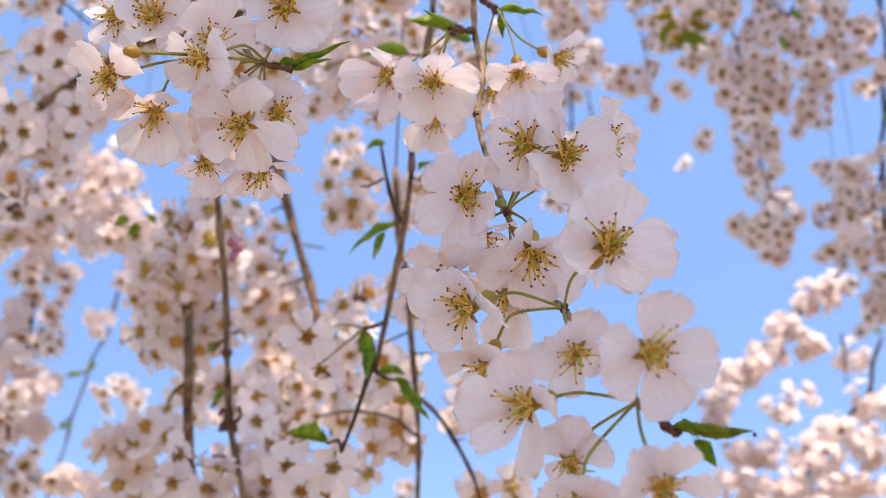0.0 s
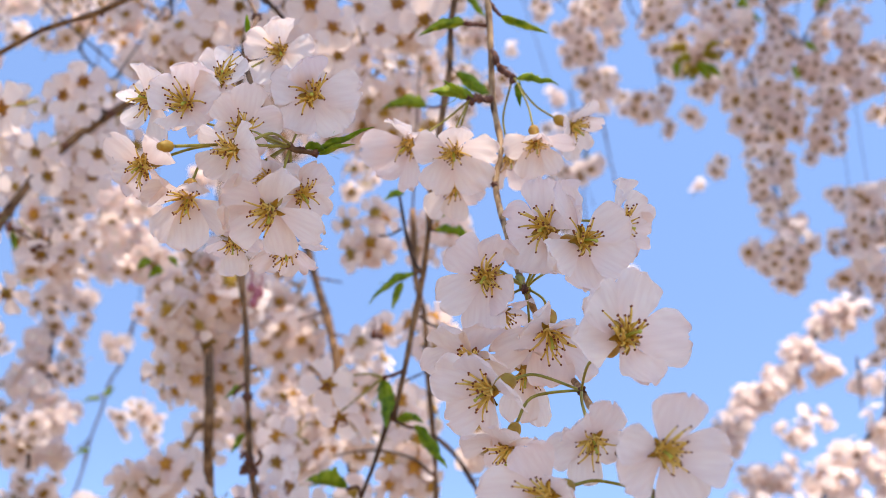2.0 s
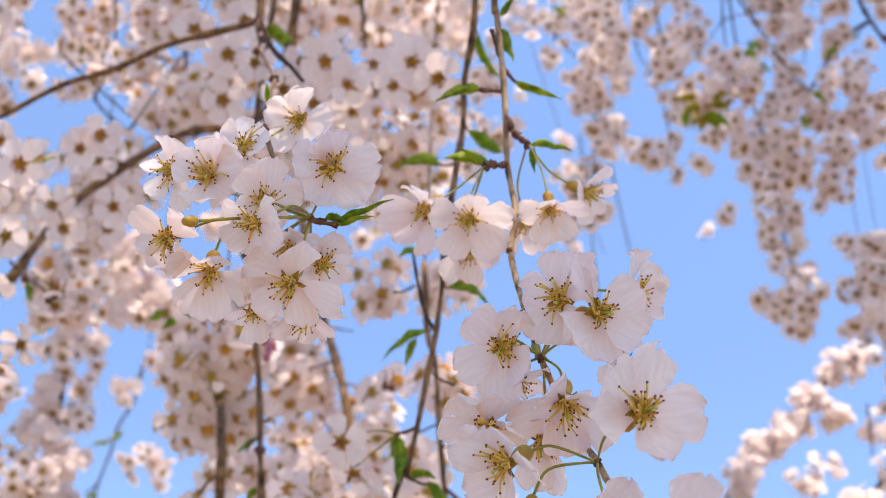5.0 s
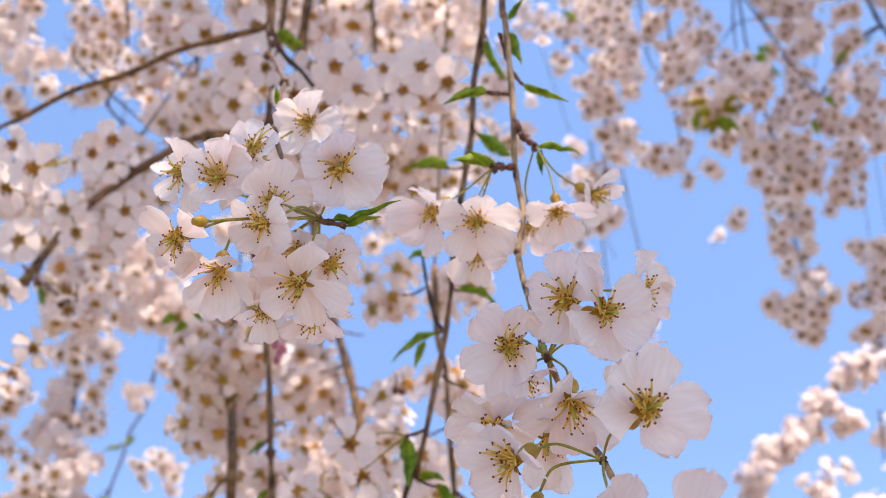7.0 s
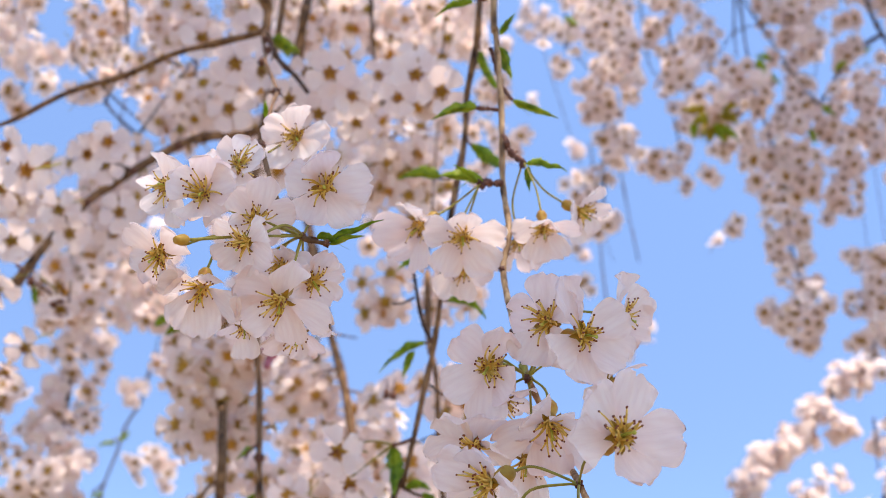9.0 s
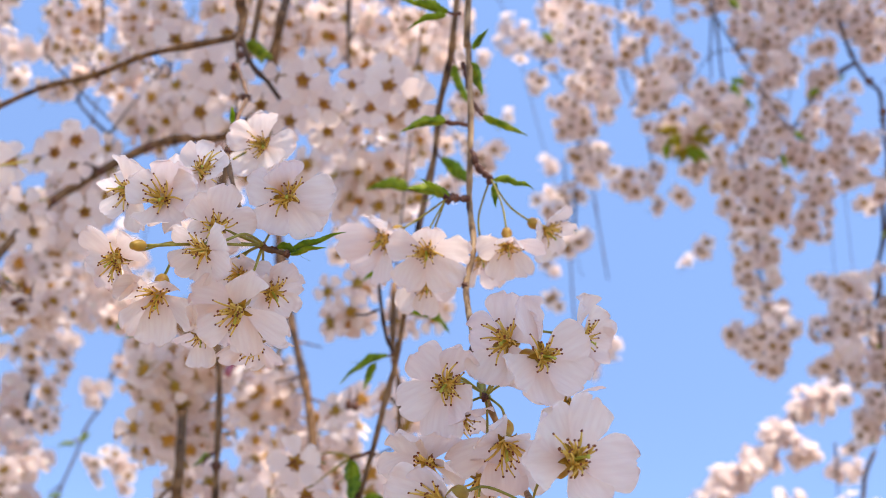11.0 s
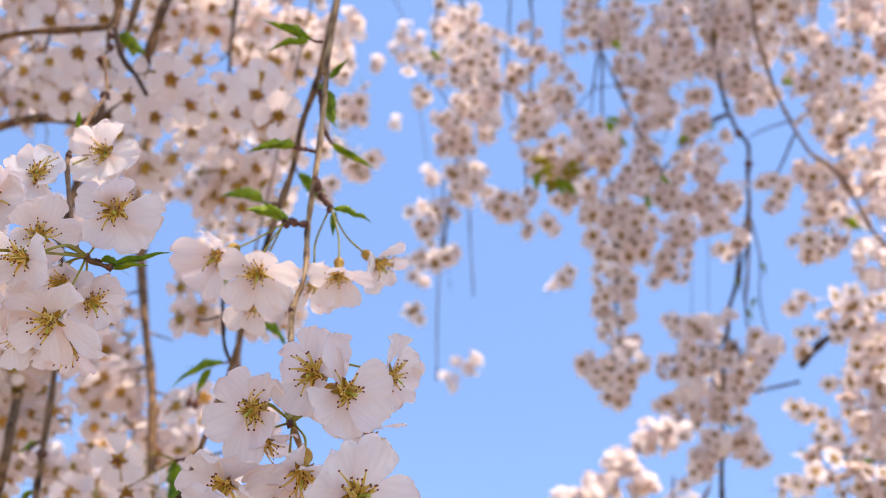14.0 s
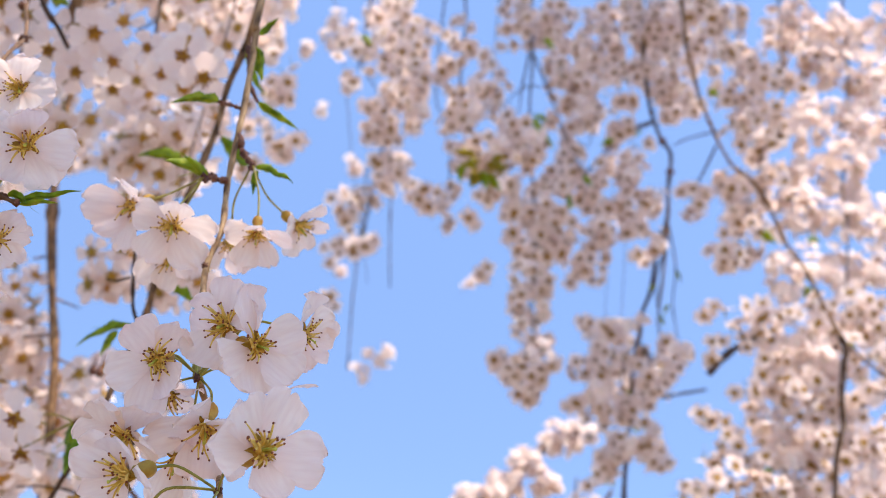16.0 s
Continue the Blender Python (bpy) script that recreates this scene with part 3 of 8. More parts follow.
def spray(branch, seed, r, *bunches, toward=0.6, rise=-0.3, shapes_of=FAR_BLOSSOMS):
    """The blossoms further back on a strand, too many to pick apart, as one mesh. Bunches: x, y, z, wide, high, count."""
    rng = random.Random(seed)
    shapes = []
    for me in shapes_of:
        co = np.empty(len(me.vertices) * 3)
        me.vertices.foreach_get("co", co)
        shapes.append((co.reshape(-1, 3), [tuple(p.vertices) for p in me.polygons], [p.material_index for p in me.polygons]))
    verts, faces, slots, count = [], [], [], 0
    for x, y, z, wide, high, many in bunches:
        for _ in range(many):
            d = Vector([rng.gauss(0, 1) for _ in range(3)]).normalized() * rng.uniform(0.05, 1.0) ** 0.5
            at = Vector((x + d.x * wide, y + d.y * wide * 0.8, z + d.z * high)) - branch.location
            face = d * 0.6 + Vector((rng.uniform(-0.5, 0.5), -toward + rng.uniform(-0.4, 0.4), rise + rng.uniform(-0.4, 0.4)))
            co, polys, mats = shapes[rng.randrange(len(shapes))]
            turn = np.array((facing(face, rng.uniform(0, 360)) @ Matrix.Scale(r * rng.uniform(0.85, 1.1) / SIZE, 4)).to_3x3())
            verts.append(co @ turn.T + np.array(at))
            faces.extend(tuple(v + count for v in p) for p in polys)
            slots.extend(mats)
            count += len(co)
    me = bpy.data.meshes.new("blossom_mass")
    me.from_pydata(np.concatenate(verts).tolist(), [], faces)
    for m in shapes_of[0].materials:
        me.materials.append(m)
    me.polygons.foreach_set("material_index", slots)
    me.shade_smooth()
    ob = new("blossom_mass", me)
    ob.parent = branch
    return tagged(ob, "pale blossoms massed behind", kind="stuff")


# ---- ground ----
# never in view; its tan is chosen to bounce warm light upwards
bm = bmesh.new()
bmesh.ops.create_grid(bm, x_segments=40, y_segments=40, size=1500)
for v in bm.verts:
    v.co.z = 0.3 * noise.noise(v.co * 0.01) if v.co.length > 80 else 0
tagged(new("ground", mesh_of("ground", bm, BOUNCE_EARTH)), "unseen tan earth, added to bounce warm light up", "ground", kind="structure")

# ---- the hanging twig in front ----
TWIG = thing('blossom_twig', (0.0106, 0.529, 2.0993), 'hanging cherry twig with white blossoms and young leaves', 'cherry twig', 'hanging cherry branches')
stem(TWIG, [(0.01, 0.5581, 2.5651), (0.0103, 0.5435, 2.3322), (0.0106, 0.529, 2.0993), (0.0121, 0.529, 2.0779), (0.0153, 0.5234, 2.0247), (0.0159, 0.5199, 1.9992), (0.0167, 0.5204, 1.9663), (0.0198, 0.5058, 1.9298), (0.0167, 0.5014, 1.9059), (0.0194, 0.4877, 1.8785), (0.0221, 0.4669, 1.8538)], 0.0020, 0.0015, YOUNG_BARK, 8, 10, 0.22, label='pale grey-brown twig bark')
stem(TWIG, [(0.0221, 0.4669, 1.8538), (0.0256, 0.4472, 1.8271), (0.0336, 0.4594, 1.8145), (0.0425, 0.4443, 1.7871), (0.0445, 0.4027, 1.7627), (0.0498, 0.3775, 1.737), (0.0588, 0.3504, 1.7123), (0.0647, 0.3477, 1.7062), (0.0681, 0.347, 1.7028)], 0.0015, 0.0011, TWIG_BARK, 8, 10, 0.22, label='brown twig bark')
stem(TWIG, [(0.016, 0.5198, 1.9673), (0.0098, 0.5154, 1.9646), (0.003, 0.5107, 1.9624)], 0.0019, 0.0016, BUD, 3, 8, 0.5, 'spur', 'short reddish spur')
stem(TWIG, [(0.0159, 0.5202, 1.9986), (0.0213, 0.5205, 1.9876), (0.0283, 0.5149, 1.9773)], 0.0018, 0.0017, BUD, 3, 8, 0.5, 'spur', 'short reddish spur')
stem(TWIG, [(0.0144, 0.526, 2.0195), (0.0072, 0.5213, 2.0174), (0.0021, 0.5169, 2.0147)], 0.0012, 0.0009, BUD, 3, 8, 0.4, 'spur', 'short reddish spur')
stem(TWIG, [(0.0091, 0.5337, 2.0689), (0.0152, 0.5351, 2.0452), (0.0221, 0.5317, 2.0306)], 0.0011, 0.0009, BUD, 3, 8, 0.4, 'spur', 'short reddish spur')
stem(TWIG, [(0.0239, 0.4457, 1.8299), (0.0254, 0.4404, 1.8229), (0.0276, 0.4374, 1.8201)], 0.0016, 0.0011, PEDICEL, 3, 8, 0.5, 'spur', 'green spur with red bud scales')
knots(TWIG, [(0.016, 0.4998, 1.9047), (0.0205, 0.4709, 1.8568), (0.0054, 0.5119, 1.9603), (0.0271, 0.5154, 1.9762), (0.0257, 0.4371, 1.8205), (0.0437, 0.4021, 1.7638)], 0.0014, 3)
knots(TWIG, [(0.0657, 0.3465, 1.7041), (0.0672, 0.3461, 1.7026), (0.0689, 0.3464, 1.702)], 0.0013, 5)
blossom(TWIG, (-0.0045, 0.4976, 1.9225), (0.03, -0.65, -0.76), 0.0211, ((-140, 20, 1.20), (-86, 4, 1.12), (-1, 29, 0.94), (82, 12, 1.04), (153, 20, 1.13)), 1, hub=(0.0042, 0.5111, 1.9616))
blossom(TWIG, (-0.0257, 0.5121, 1.9367), (-0.62, -0.39, -0.68), 0.0221, ((-105, 13, 0.96), (-32, 33, 0.94), (44, 45, 1.20), (96, 51, 1.18), (157, 32, 1.20)), 2, hub=(0.0042, 0.5111, 1.9616))
blossom(TWIG, (-0.003, 0.5224, 1.9186), (0.01, -0.04, -1), 0.0191, ((-148, 3, 0.96), (-63, 41, 1.20), (-8, 46, 1.00), (44, 16, 0.96), (142, 9, 0.96)), 3, hub=(0.0042, 0.5111, 1.9616))
blossom(TWIG, (0.0374, 0.5046, 1.9331), (0.1, -0.2, -0.97), 0.0176, ((-111, 45, 1.20), (-59, 16, 1.20), (29, 29, 0.94), (127, 13, 1.00), (180, 44, 1.20)), 4, hub=(0.0277, 0.5146, 1.9778))
blossom(TWIG, (0.0572, 0.5189, 1.9501), (0.81, -0.11, -0.58), 0.0188, ((-150, 26, 0.98), (-98, 25, 0.96), (-25, 40, 0.96), (34, 20, 1.06), (132, 7, 0.96)), 5, hub=(0.0277, 0.5146, 1.9778))
blossom(TWIG, (0.0251, 0.5294, 1.9389), (0.17, 0, -0.99), 0.0177, ((-171, -4, 0.96), (-73, 52, 1.14), (-21, 10, 0.94), (31, 52, 1.20), (91, 32, 0.96)), 6, hub=(0.0277, 0.5146, 1.9778))
blossom(TWIG, (0.0326, 0.4048, 1.8328), (-0.33, -0.86, -0.4), 0.0216, ((-160, 24, 0.94), (-70, 23, 0.94), (-14, 12, 0.98), (68, -17, 0.94), (143, 18, 0.96)), 7, hub=(0.0263, 0.4388, 1.8217))
blossom(TWIG, (0.0451, 0.3957, 1.8228), (0.52, -0.81, -0.26), 0.0220, ((-165, 12, 0.94), (-113, 15, 1.02), (-47, 19, 0.96), (33, 4, 1.16), (131, 14, 0.96)), 8, hub=(0.0263, 0.4388, 1.8217))
blossom(TWIG, (0.0645, 0.427, 1.8462), (0.78, -0.49, -0.38), 0.0189, ((-131, 15, 0.96), (-79, 20, 0.96), (-27, 15, 0.96), (35, -1, 1.06), (133, 7, 0.96)), 9, hub=(0.0263, 0.4388, 1.8217))
blossom(TWIG, (0.0606, 0.4396, 1.8222), (0.49, 0.06, -0.87), 0.0155, ((-57, 40, 0.96), (18, 9, 1.20), (70, -19, 0.96), (137, -22, 0.96), (-155, 12, 0.96)), 10, hub=(0.0263, 0.4388, 1.8217))
blossom(TWIG, (0.0093, 0.4177, 1.8178), (-0.3, -0.79, -0.53), 0.0214, ((-132, 36, 0.94), (-34, 15, 0.94), (33, 16, 0.92), (107, 19, 1.08), (169, 14, 1.20)), 11, hub=(0.0263, 0.4388, 1.8217))
blossom(TWIG, (0.0150, 0.4487, 1.8170), (0.12, 0.05, -0.99), 0.0189, ((-171, -5, 0.96), (-118, 28, 0.96), (-20, 10, 0.94), (39, 15, 0.96), (137, 7, 0.96)), 12, hub=(0.0263, 0.4388, 1.8217))
blossom(TWIG, (0.0032, 0.4276, 1.788), (-0.13, -0.34, -0.93), 0.0219, ((-96, 31, 0.94), (-36, 2, 0.96), (16, -2, 0.96), (87, 14, 1.00), (166, 9, 0.94)), 13, hub=(0.0263, 0.4388, 1.8217))
blossom(TWIG, (0.0341, 0.4191, 1.7952), (0.02, -0.52, -0.85), 0.0223, ((-178, 25, 1.08), (-114, 28, 1.14), (-34, 36, 0.94), (38, 39, 0.94), (109, 10, 1.16)), 14, hub=(0.0263, 0.4388, 1.8217))
blossom(TWIG, (0.0102, 0.396, 1.7625), (-0.7, -0.51, -0.5), 0.0216, ((-113, 20, 0.94), (-36, 29, 0.94), (46, 26, 1.04), (98, 33, 1.02), (150, 4, 0.94)), 15, hub=(0.0437, 0.4022, 1.7636))
blossom(TWIG, (0.0538, 0.3603, 1.7683), (0.39, -0.92, 0), 0.0237, ((-155, 19, 0.88), (-85, 19, 1.04), (-12, 16, 1.02), (47, 24, 0.94), (107, 8, 0.96)), 16, hub=(0.0437, 0.4022, 1.7636))
blossom(TWIG, (0.0259, 0.4403, 1.7868), (-0.09, -0.07, -0.99), 0.0197, ((-74, -5, 0.94), (-11, 52, 1.17), (41, 52, 1.20), (93, 14, 1.08), (-172, 0, 0.96)), 17, hub=(0.0263, 0.4388, 1.8217))
blossom(TWIG, (0.0422, 0.3624, 1.7338), (0.05, -0.69, -0.72), 0.0166, ((-122, -17, 0.94), (-24, 7, 0.96), (47, 31, 0.94), (107, 15, 1.06), (170, 18, 0.98)), 18, hub=(0.0437, 0.4022, 1.7636))
blossom(TWIG, (0.058, 0.3224, 1.7178), (0.1, -0.93, -0.35), 0.0179, ((-152, 11, 1.12), (-88, 19, 1.17), (-15, 13, 1.06), (77, 20, 0.94), (129, 7, 0.96)), 19, hub=(0.0588, 0.3504, 1.7123))
blossom(TWIG, (0.0272, 0.3573, 1.714), (-0.71, -0.58, -0.39), 0.0195, ((-90, 24, 0.94), (8, 7, 0.94), (62, 44, 1.20), (114, 45, 1.20), (172, 19, 1.20)), 20, hub=(0.0588, 0.3504, 1.7123))
blossom(TWIG, (0.0162, 0.3973, 1.7417), (-0.32, 0.02, -0.95), 0.0161, ((180, 19, 0.94), (-125, -9, 0.96), (-73, -11, 0.96), (-5, 15, 1.15), (82, 19, 0.96)), 21, hub=(0.0437, 0.4022, 1.7636))
blossom(TWIG, (0.0395, 0.3627, 1.6977), (-0.37, -0.61, -0.7), 0.0149, ((-135, 47, 0.94), (-75, -5, 0.96), (-23, -14, 1.06), (29, 11, 0.96), (127, -16, 0.94)), 22, hub=(0.0588, 0.3504, 1.7123))
blossom(TWIG, (0.0587, 0.3212, 1.6801), (0.1, -0.6, -0.79), 0.0158, ((-164, 7, 0.94), (-88, 12, 1.04), (-10, -3, 0.96), (42, 1, 0.96), (98, 23, 0.94)), 23, hub=(0.0588, 0.3504, 1.7123))
blossom(TWIG, (0.0398, 0.343, 1.6808), (-0.11, -0.64, -0.76), 0.0155, ((-165, 8, 0.94), (-74, 20, 0.94), (-21, 21, 0.94), (49, 15, 0.94), (133, 5, 0.94)), 24, hub=(0.0588, 0.3504, 1.7123))
leaf(TWIG, (0.0021, 0.5169, 2.0147), (-0.0245, 0.5161, 2.0103), 0.0054, 25, stalk=(0.0072, 0.5213, 2.0174), sag=0.1)
leaf(TWIG, (0.0221, 0.5317, 2.0306), (0.046, 0.5321, 2.0143), 0.0055, 26, sag=0.1)
leaf(TWIG, (0.0289, 0.515, 1.977), (0.0516, 0.5115, 1.9679), 0.0068, 27, sag=0.1)
leaf(TWIG, (0.0308, 0.5157, 1.976), (0.0319, 0.5203, 1.963), 0.0037, 28, sag=0.1)
leaf(TWIG, (0.006, 0.5106, 1.9627), (-0.0174, 0.5028, 1.959), 0.0067, 29, sag=0.1)
leaf(TWIG, (0.0021, 0.5104, 1.9629), (-0.0109, 0.5027, 1.9659), 0.0031, 30, sag=0.1)
leaf(TWIG, (-0.0004, 0.5201, 2.0954), (-0.0301, 0.5161, 2.0919), 0.0063, 31, stalk=(0.0063, 0.5202, 2.0952), sag=0.1)
leaf(TWIG, (-0.002, 0.5211, 2.0936), (-0.024, 0.5168, 2.0802), 0.0046, 32, sag=0.1)
leaf(TWIG, (0.0145, 0.5263, 2.0735), (0.0251, 0.517, 2.0803), 0.0040, 33, sag=0.1)
leaf(TWIG, (0.0141, 0.5257, 2.064), (0.023, 0.5306, 2.0446), 0.0051, 34, sag=0.1)
leaf(TWIG, (0.0685, 0.3461, 1.7022), (0.0903, 0.3381, 1.6983), 0.0056, 35, sag=-0.03, young=True)
leaf(TWIG, (0.0675, 0.3461, 1.7026), (0.0785, 0.3405, 1.7008), 0.0030, 36, sag=0.05)
leaf(TWIG, (0.0742, 0.3475, 1.6995), (0.0791, 0.346, 1.691), 0.0043, 37, sag=0.1)
knots(TWIG, [(0.0899, 0.338, 1.6985)], 0.0005, 7)
leaf(TWIG, (0.0682, 0.3459, 1.7029), (0.0739, 0.3401, 1.6988), 0.0026, 38, sag=0.1)

# ---- the blossom cluster beside it ----
POSY = thing('blossom_twig', (-0.1258, 0.5239, 2.0986), 'thin cherry twig ending in a full cluster of white blossoms', 'cherry twig', 'hanging cherry branches')
stem(POSY, [(-0.1925, 0.83, 2.312), (-0.1865, 0.7949, 2.2775), (-0.1797, 0.7793, 2.2495), (-0.1689, 0.7372, 2.207), (-0.1524, 0.6884, 2.1581), (-0.1338, 0.6228, 2.0981), (-0.1205, 0.5467, 2.0334), (-0.1066, 0.4726, 1.965), (-0.1036, 0.4545, 1.9464), (-0.0917, 0.4327, 1.9108), (-0.0785, 0.4094, 1.8779), (-0.0713, 0.4012, 1.8679), (-0.0598, 0.4006, 1.8646)], 0.0016, 0.0009, BARK, 6, 10, 0.3, label='thin brown twig')
knots(POSY, [(-0.0706, 0.401, 1.8684), (-0.0661, 0.4018, 1.8672), (-0.0603, 0.4005, 1.8648)], 0.0013, 8)
knots(POSY, [(-0.1056, 0.4660, 1.9600), (-0.1031, 0.454, 1.9474)], 0.0012, 9)
knots(POSY, [(-0.1338, 0.6228, 2.0981), (-0.1720, 0.7372, 2.207), (-0.1770, 0.7760, 2.2480), (-0.1830, 0.7900, 2.2700)], 0.0026, 11)
blossom(POSY, (-0.062, 0.3912, 1.8874), (0.11, -0.89, -0.45), 0.0214, ((-136, 11, 1.02), (-83, 10, 1.02), (15, 50, 0.94), (80, 31, 0.94), (158, 23, 0.94)), 39, hub=(-0.0706, 0.401, 1.8684))
blossom(POSY, (-0.0887, 0.4625, 1.9581), (0.18, -0.82, -0.55), 0.0198, ((-140, 50, 0.94), (-83, 13, 0.88), (5, 26, 0.94), (79, 14, 0.98), (144, 13, 1.10)), 40, hub=(-0.0993, 0.4506, 1.9412))
blossom(POSY, (-0.1116, 0.3866, 1.8802), (0.03, -0.89, -0.45), 0.0207, ((-129, 40, 0.94), (-72, 27, 0.94), (-17, 36, 0.94), (64, 46, 0.94), (162, 47, 0.94)), 41, hub=(-0.0706, 0.401, 1.8684))
blossom(POSY, (-0.1331, 0.411, 1.8975), (-0.39, -0.89, -0.24), 0.0189, ((-172, -8, 1.04), (-93, 16, 0.94), (-41, 45, 0.94), (54, -10, 0.94), (132, 12, 0.86)), 42, hub=(-0.0706, 0.401, 1.8684))
blossom(POSY, (-0.105, 0.4175, 1.9128), (0.14, -0.98, -0.14), 0.0194, ((-164, 20, 0.94), (-112, 52, 0.94), (-15, -22, 0.94), (53, -21, 0.94), (144, 25, 0.94)), 43, hub=(-0.0706, 0.401, 1.8684))
blossom(POSY, (-0.0874, 0.3814, 1.8657), (0.39, -0.76, -0.52), 0.0179, ((-139, -22, 0.94), (-61, 2, 0.96), (5, 14, 1.06), (57, 16, 0.94), (123, 28, 0.94)), 44, hub=(-0.0706, 0.401, 1.8684))
blossom(POSY, (-0.0866, 0.3686, 1.8482), (-0.54, -0.49, -0.68), 0.0160, ((-150, 8, 0.96), (-80, 1, 0.96), (23, 14, 0.96), (97, 35, 1.02), (131, 15, 0.94)), 45, hub=(-0.0706, 0.401, 1.8684))
blossom(POSY, (-0.122, 0.3768, 1.8464), (-0.46, -0.61, -0.64), 0.0183, ((-139, 17, 0.94), (-74, 13, 0.96), (18, 14, 0.96), (70, 1, 0.94), (123, -3, 0.94)), 46, hub=(-0.0706, 0.401, 1.8684))
blossom(POSY, (-0.1058, 0.383, 1.8356), (0.02, -0.41, -0.91), 0.0183, ((-173, 42, 1.20), (-120, 29, 1.13), (-22, 27, 0.94), (76, 16, 1.02), (135, 24, 1.12)), 47, hub=(-0.0706, 0.401, 1.8684))
blossom(POSY, (-0.0741, 0.3859, 1.8321), (-0.03, -0.57, -0.82), 0.0206, ((-168, 14, 1.00), (-116, 11, 1.16), (-18, 2, 0.94), (64, 14, 1.04), (116, 14, 0.98)), 48, hub=(-0.0706, 0.401, 1.8684))
blossom(POSY, (-0.0683, 0.4205, 1.8576), (0.52, -0.49, -0.7), 0.0180, ((-168, 13, 0.92), (-109, 2, 0.94), (-57, -5, 0.94), (5, 18, 0.94), (94, 26, 0.94)), 49, hub=(-0.0706, 0.401, 1.8684))
blossom(POSY, (-0.0967, 0.4289, 1.84), (0.11, 0.13, -0.99), 0.0151, ((-146, -21, 0.96), (-53, 8, 0.94), (-1, 52, 1.06), (51, 15, 0.96), (140, -17, 0.96)), 50, hub=(-0.0706, 0.401, 1.8684))
blossom(POSY, (-0.0744, 0.4359, 1.8411), (0.02, -0.11, -0.99), 0.0187, ((-156, -7, 0.96), (-76, 23, 1.02), (-22, 11, 0.94), (30, 17, 0.96), (108, 14, 0.94)), 51, hub=(-0.0706, 0.401, 1.8684))
blossom(POSY, (-0.0822, 0.4180, 1.8640), (0.05, -0.60, -0.80), 0.0175, ((-150, 8, 1.0), (-85, 14, 0.95), (-10, 30, 0.8), (66, 20, 0.95), (140, 10, 1.05)), 57, hub=(-0.0706, 0.401, 1.8684))
pod(POSY, (-0.107, 0.35, 1.8385), (-0.0706, 0.401, 1.8684), 0.0023, 6)
leaf(POSY, (-0.0598, 0.4003, 1.8652), (-0.0369, 0.388, 1.869), 0.0024, 52, sag=0.1)
leaf(POSY, (-0.0649, 0.4016, 1.8676), (-0.0547, 0.3965, 1.865), 0.0036, 53, sag=0.1)
leaf(POSY, (-0.0589, 0.4007, 1.8644), (-0.0445, 0.393, 1.8644), 0.0022, 54, sag=0.1)
leaf(POSY, (-0.1066, 0.468, 1.9726), (-0.105, 0.4581, 1.9784), 0.0022, 55, sag=0.1)

BEHIND = thing('blossom_branch', (0.002, 0.725, 2.27), 'slender hanging cherry branch with sparse blossoms and leaves', 'cherry branch', 'hanging cherry branches')
stem(BEHIND, [(0.002, 0.755, 2.761), (0.012, 0.74, 2.515), (0.002, 0.725, 2.27), (0, 0.736, 2.227), (-0.007, 0.747, 2.185), (-0.008, 0.755, 2.148), (-0.015, 0.759, 2.098), (-0.022, 0.765, 2.042), (-0.023, 0.767, 2.017), (-0.028, 0.786, 1.982), (-0.033, 0.797, 1.96), (-0.041, 0.807, 1.919), (-0.049, 0.815, 1.883)], 0.0029, 0.0020, BARK, 4, 8, 0.3, label='brown bark')
stem(BEHIND, [(-0.051, 0.832, 1.898), (-0.063, 0.848, 1.864), (-0.074, 0.86, 1.838)], 0.0018, 0.0014, BARK_DARK, 4, 6, 0.3, 'side_twig')
stem(BEHIND, [(-0.046, 0.783, 2.05), (-0.042, 0.785, 2.026), (-0.036, 0.787, 2.001), (-0.028, 0.784, 1.986)], 0.0012, 0.0016, BARK_DARK, 4, 6, 0.3, 'side_twig')
stem(BEHIND, [(-0.044, 0.786, 2.024), (-0.054, 0.797, 2.024), (-0.062, 0.806, 2.028)], 0.001, 0.0008, BARK_DARK, 4, 6, 0.3, 'side_twig')
stem(BEHIND, [(-0.03, 0.799, 1.958), (-0.022, 0.792, 1.949), (-0.014, 0.784, 1.943)], 0.0011, 0.0008, BARK_DARK, 4, 6, 0.3, 'side_twig')
stem(BEHIND, [(-0.041, 0.807, 1.919), (-0.049, 0.804, 1.914), (-0.056, 0.8, 1.911)], 0.0014, 0.0013, BUD, 4, 6, 0.3, 'side_twig')
leaf(BEHIND, (-0.0559, 0.8004, 1.9098), (-0.0593, 0.8074, 1.8752), 0.0119, 56, sag=0.1)
mid_blossom(BEHIND, (-0.095, 0.801, 1.906), (-0.18, -0.82, -0.55), 0.0225, 57)
mid_blossom(BEHIND, (-0.088, 0.831, 1.893), (-0.09, -0.37, -0.93), 0.0215, 58)
stem(BEHIND, [(-0.056, 0.8, 1.911), (-0.069, 0.798, 1.913), (-0.086, 0.804, 1.912)], 0.0008, 0.0007, PEDICEL, 4, 6, 0.3, 'side_twig')
stem(BEHIND, [(-0.056, 0.8, 1.911), (-0.071, 0.805, 1.9), (-0.087, 0.82, 1.892)], 0.0008, 0.0007, PEDICEL, 4, 6, 0.3, 'side_twig')
leaf(BEHIND, (-0.0192, 0.7692, 2.0137), (0.0161, 0.7574, 1.9952), 0.0086, 59, stalk=(-0.0226, 0.7672, 2.0174), sag=0.1)
leaf(BEHIND, (-0.0177, 0.7743, 2.0256), (-0.008, 0.78, 2.0367), 0.0051, 60, sag=0.1)
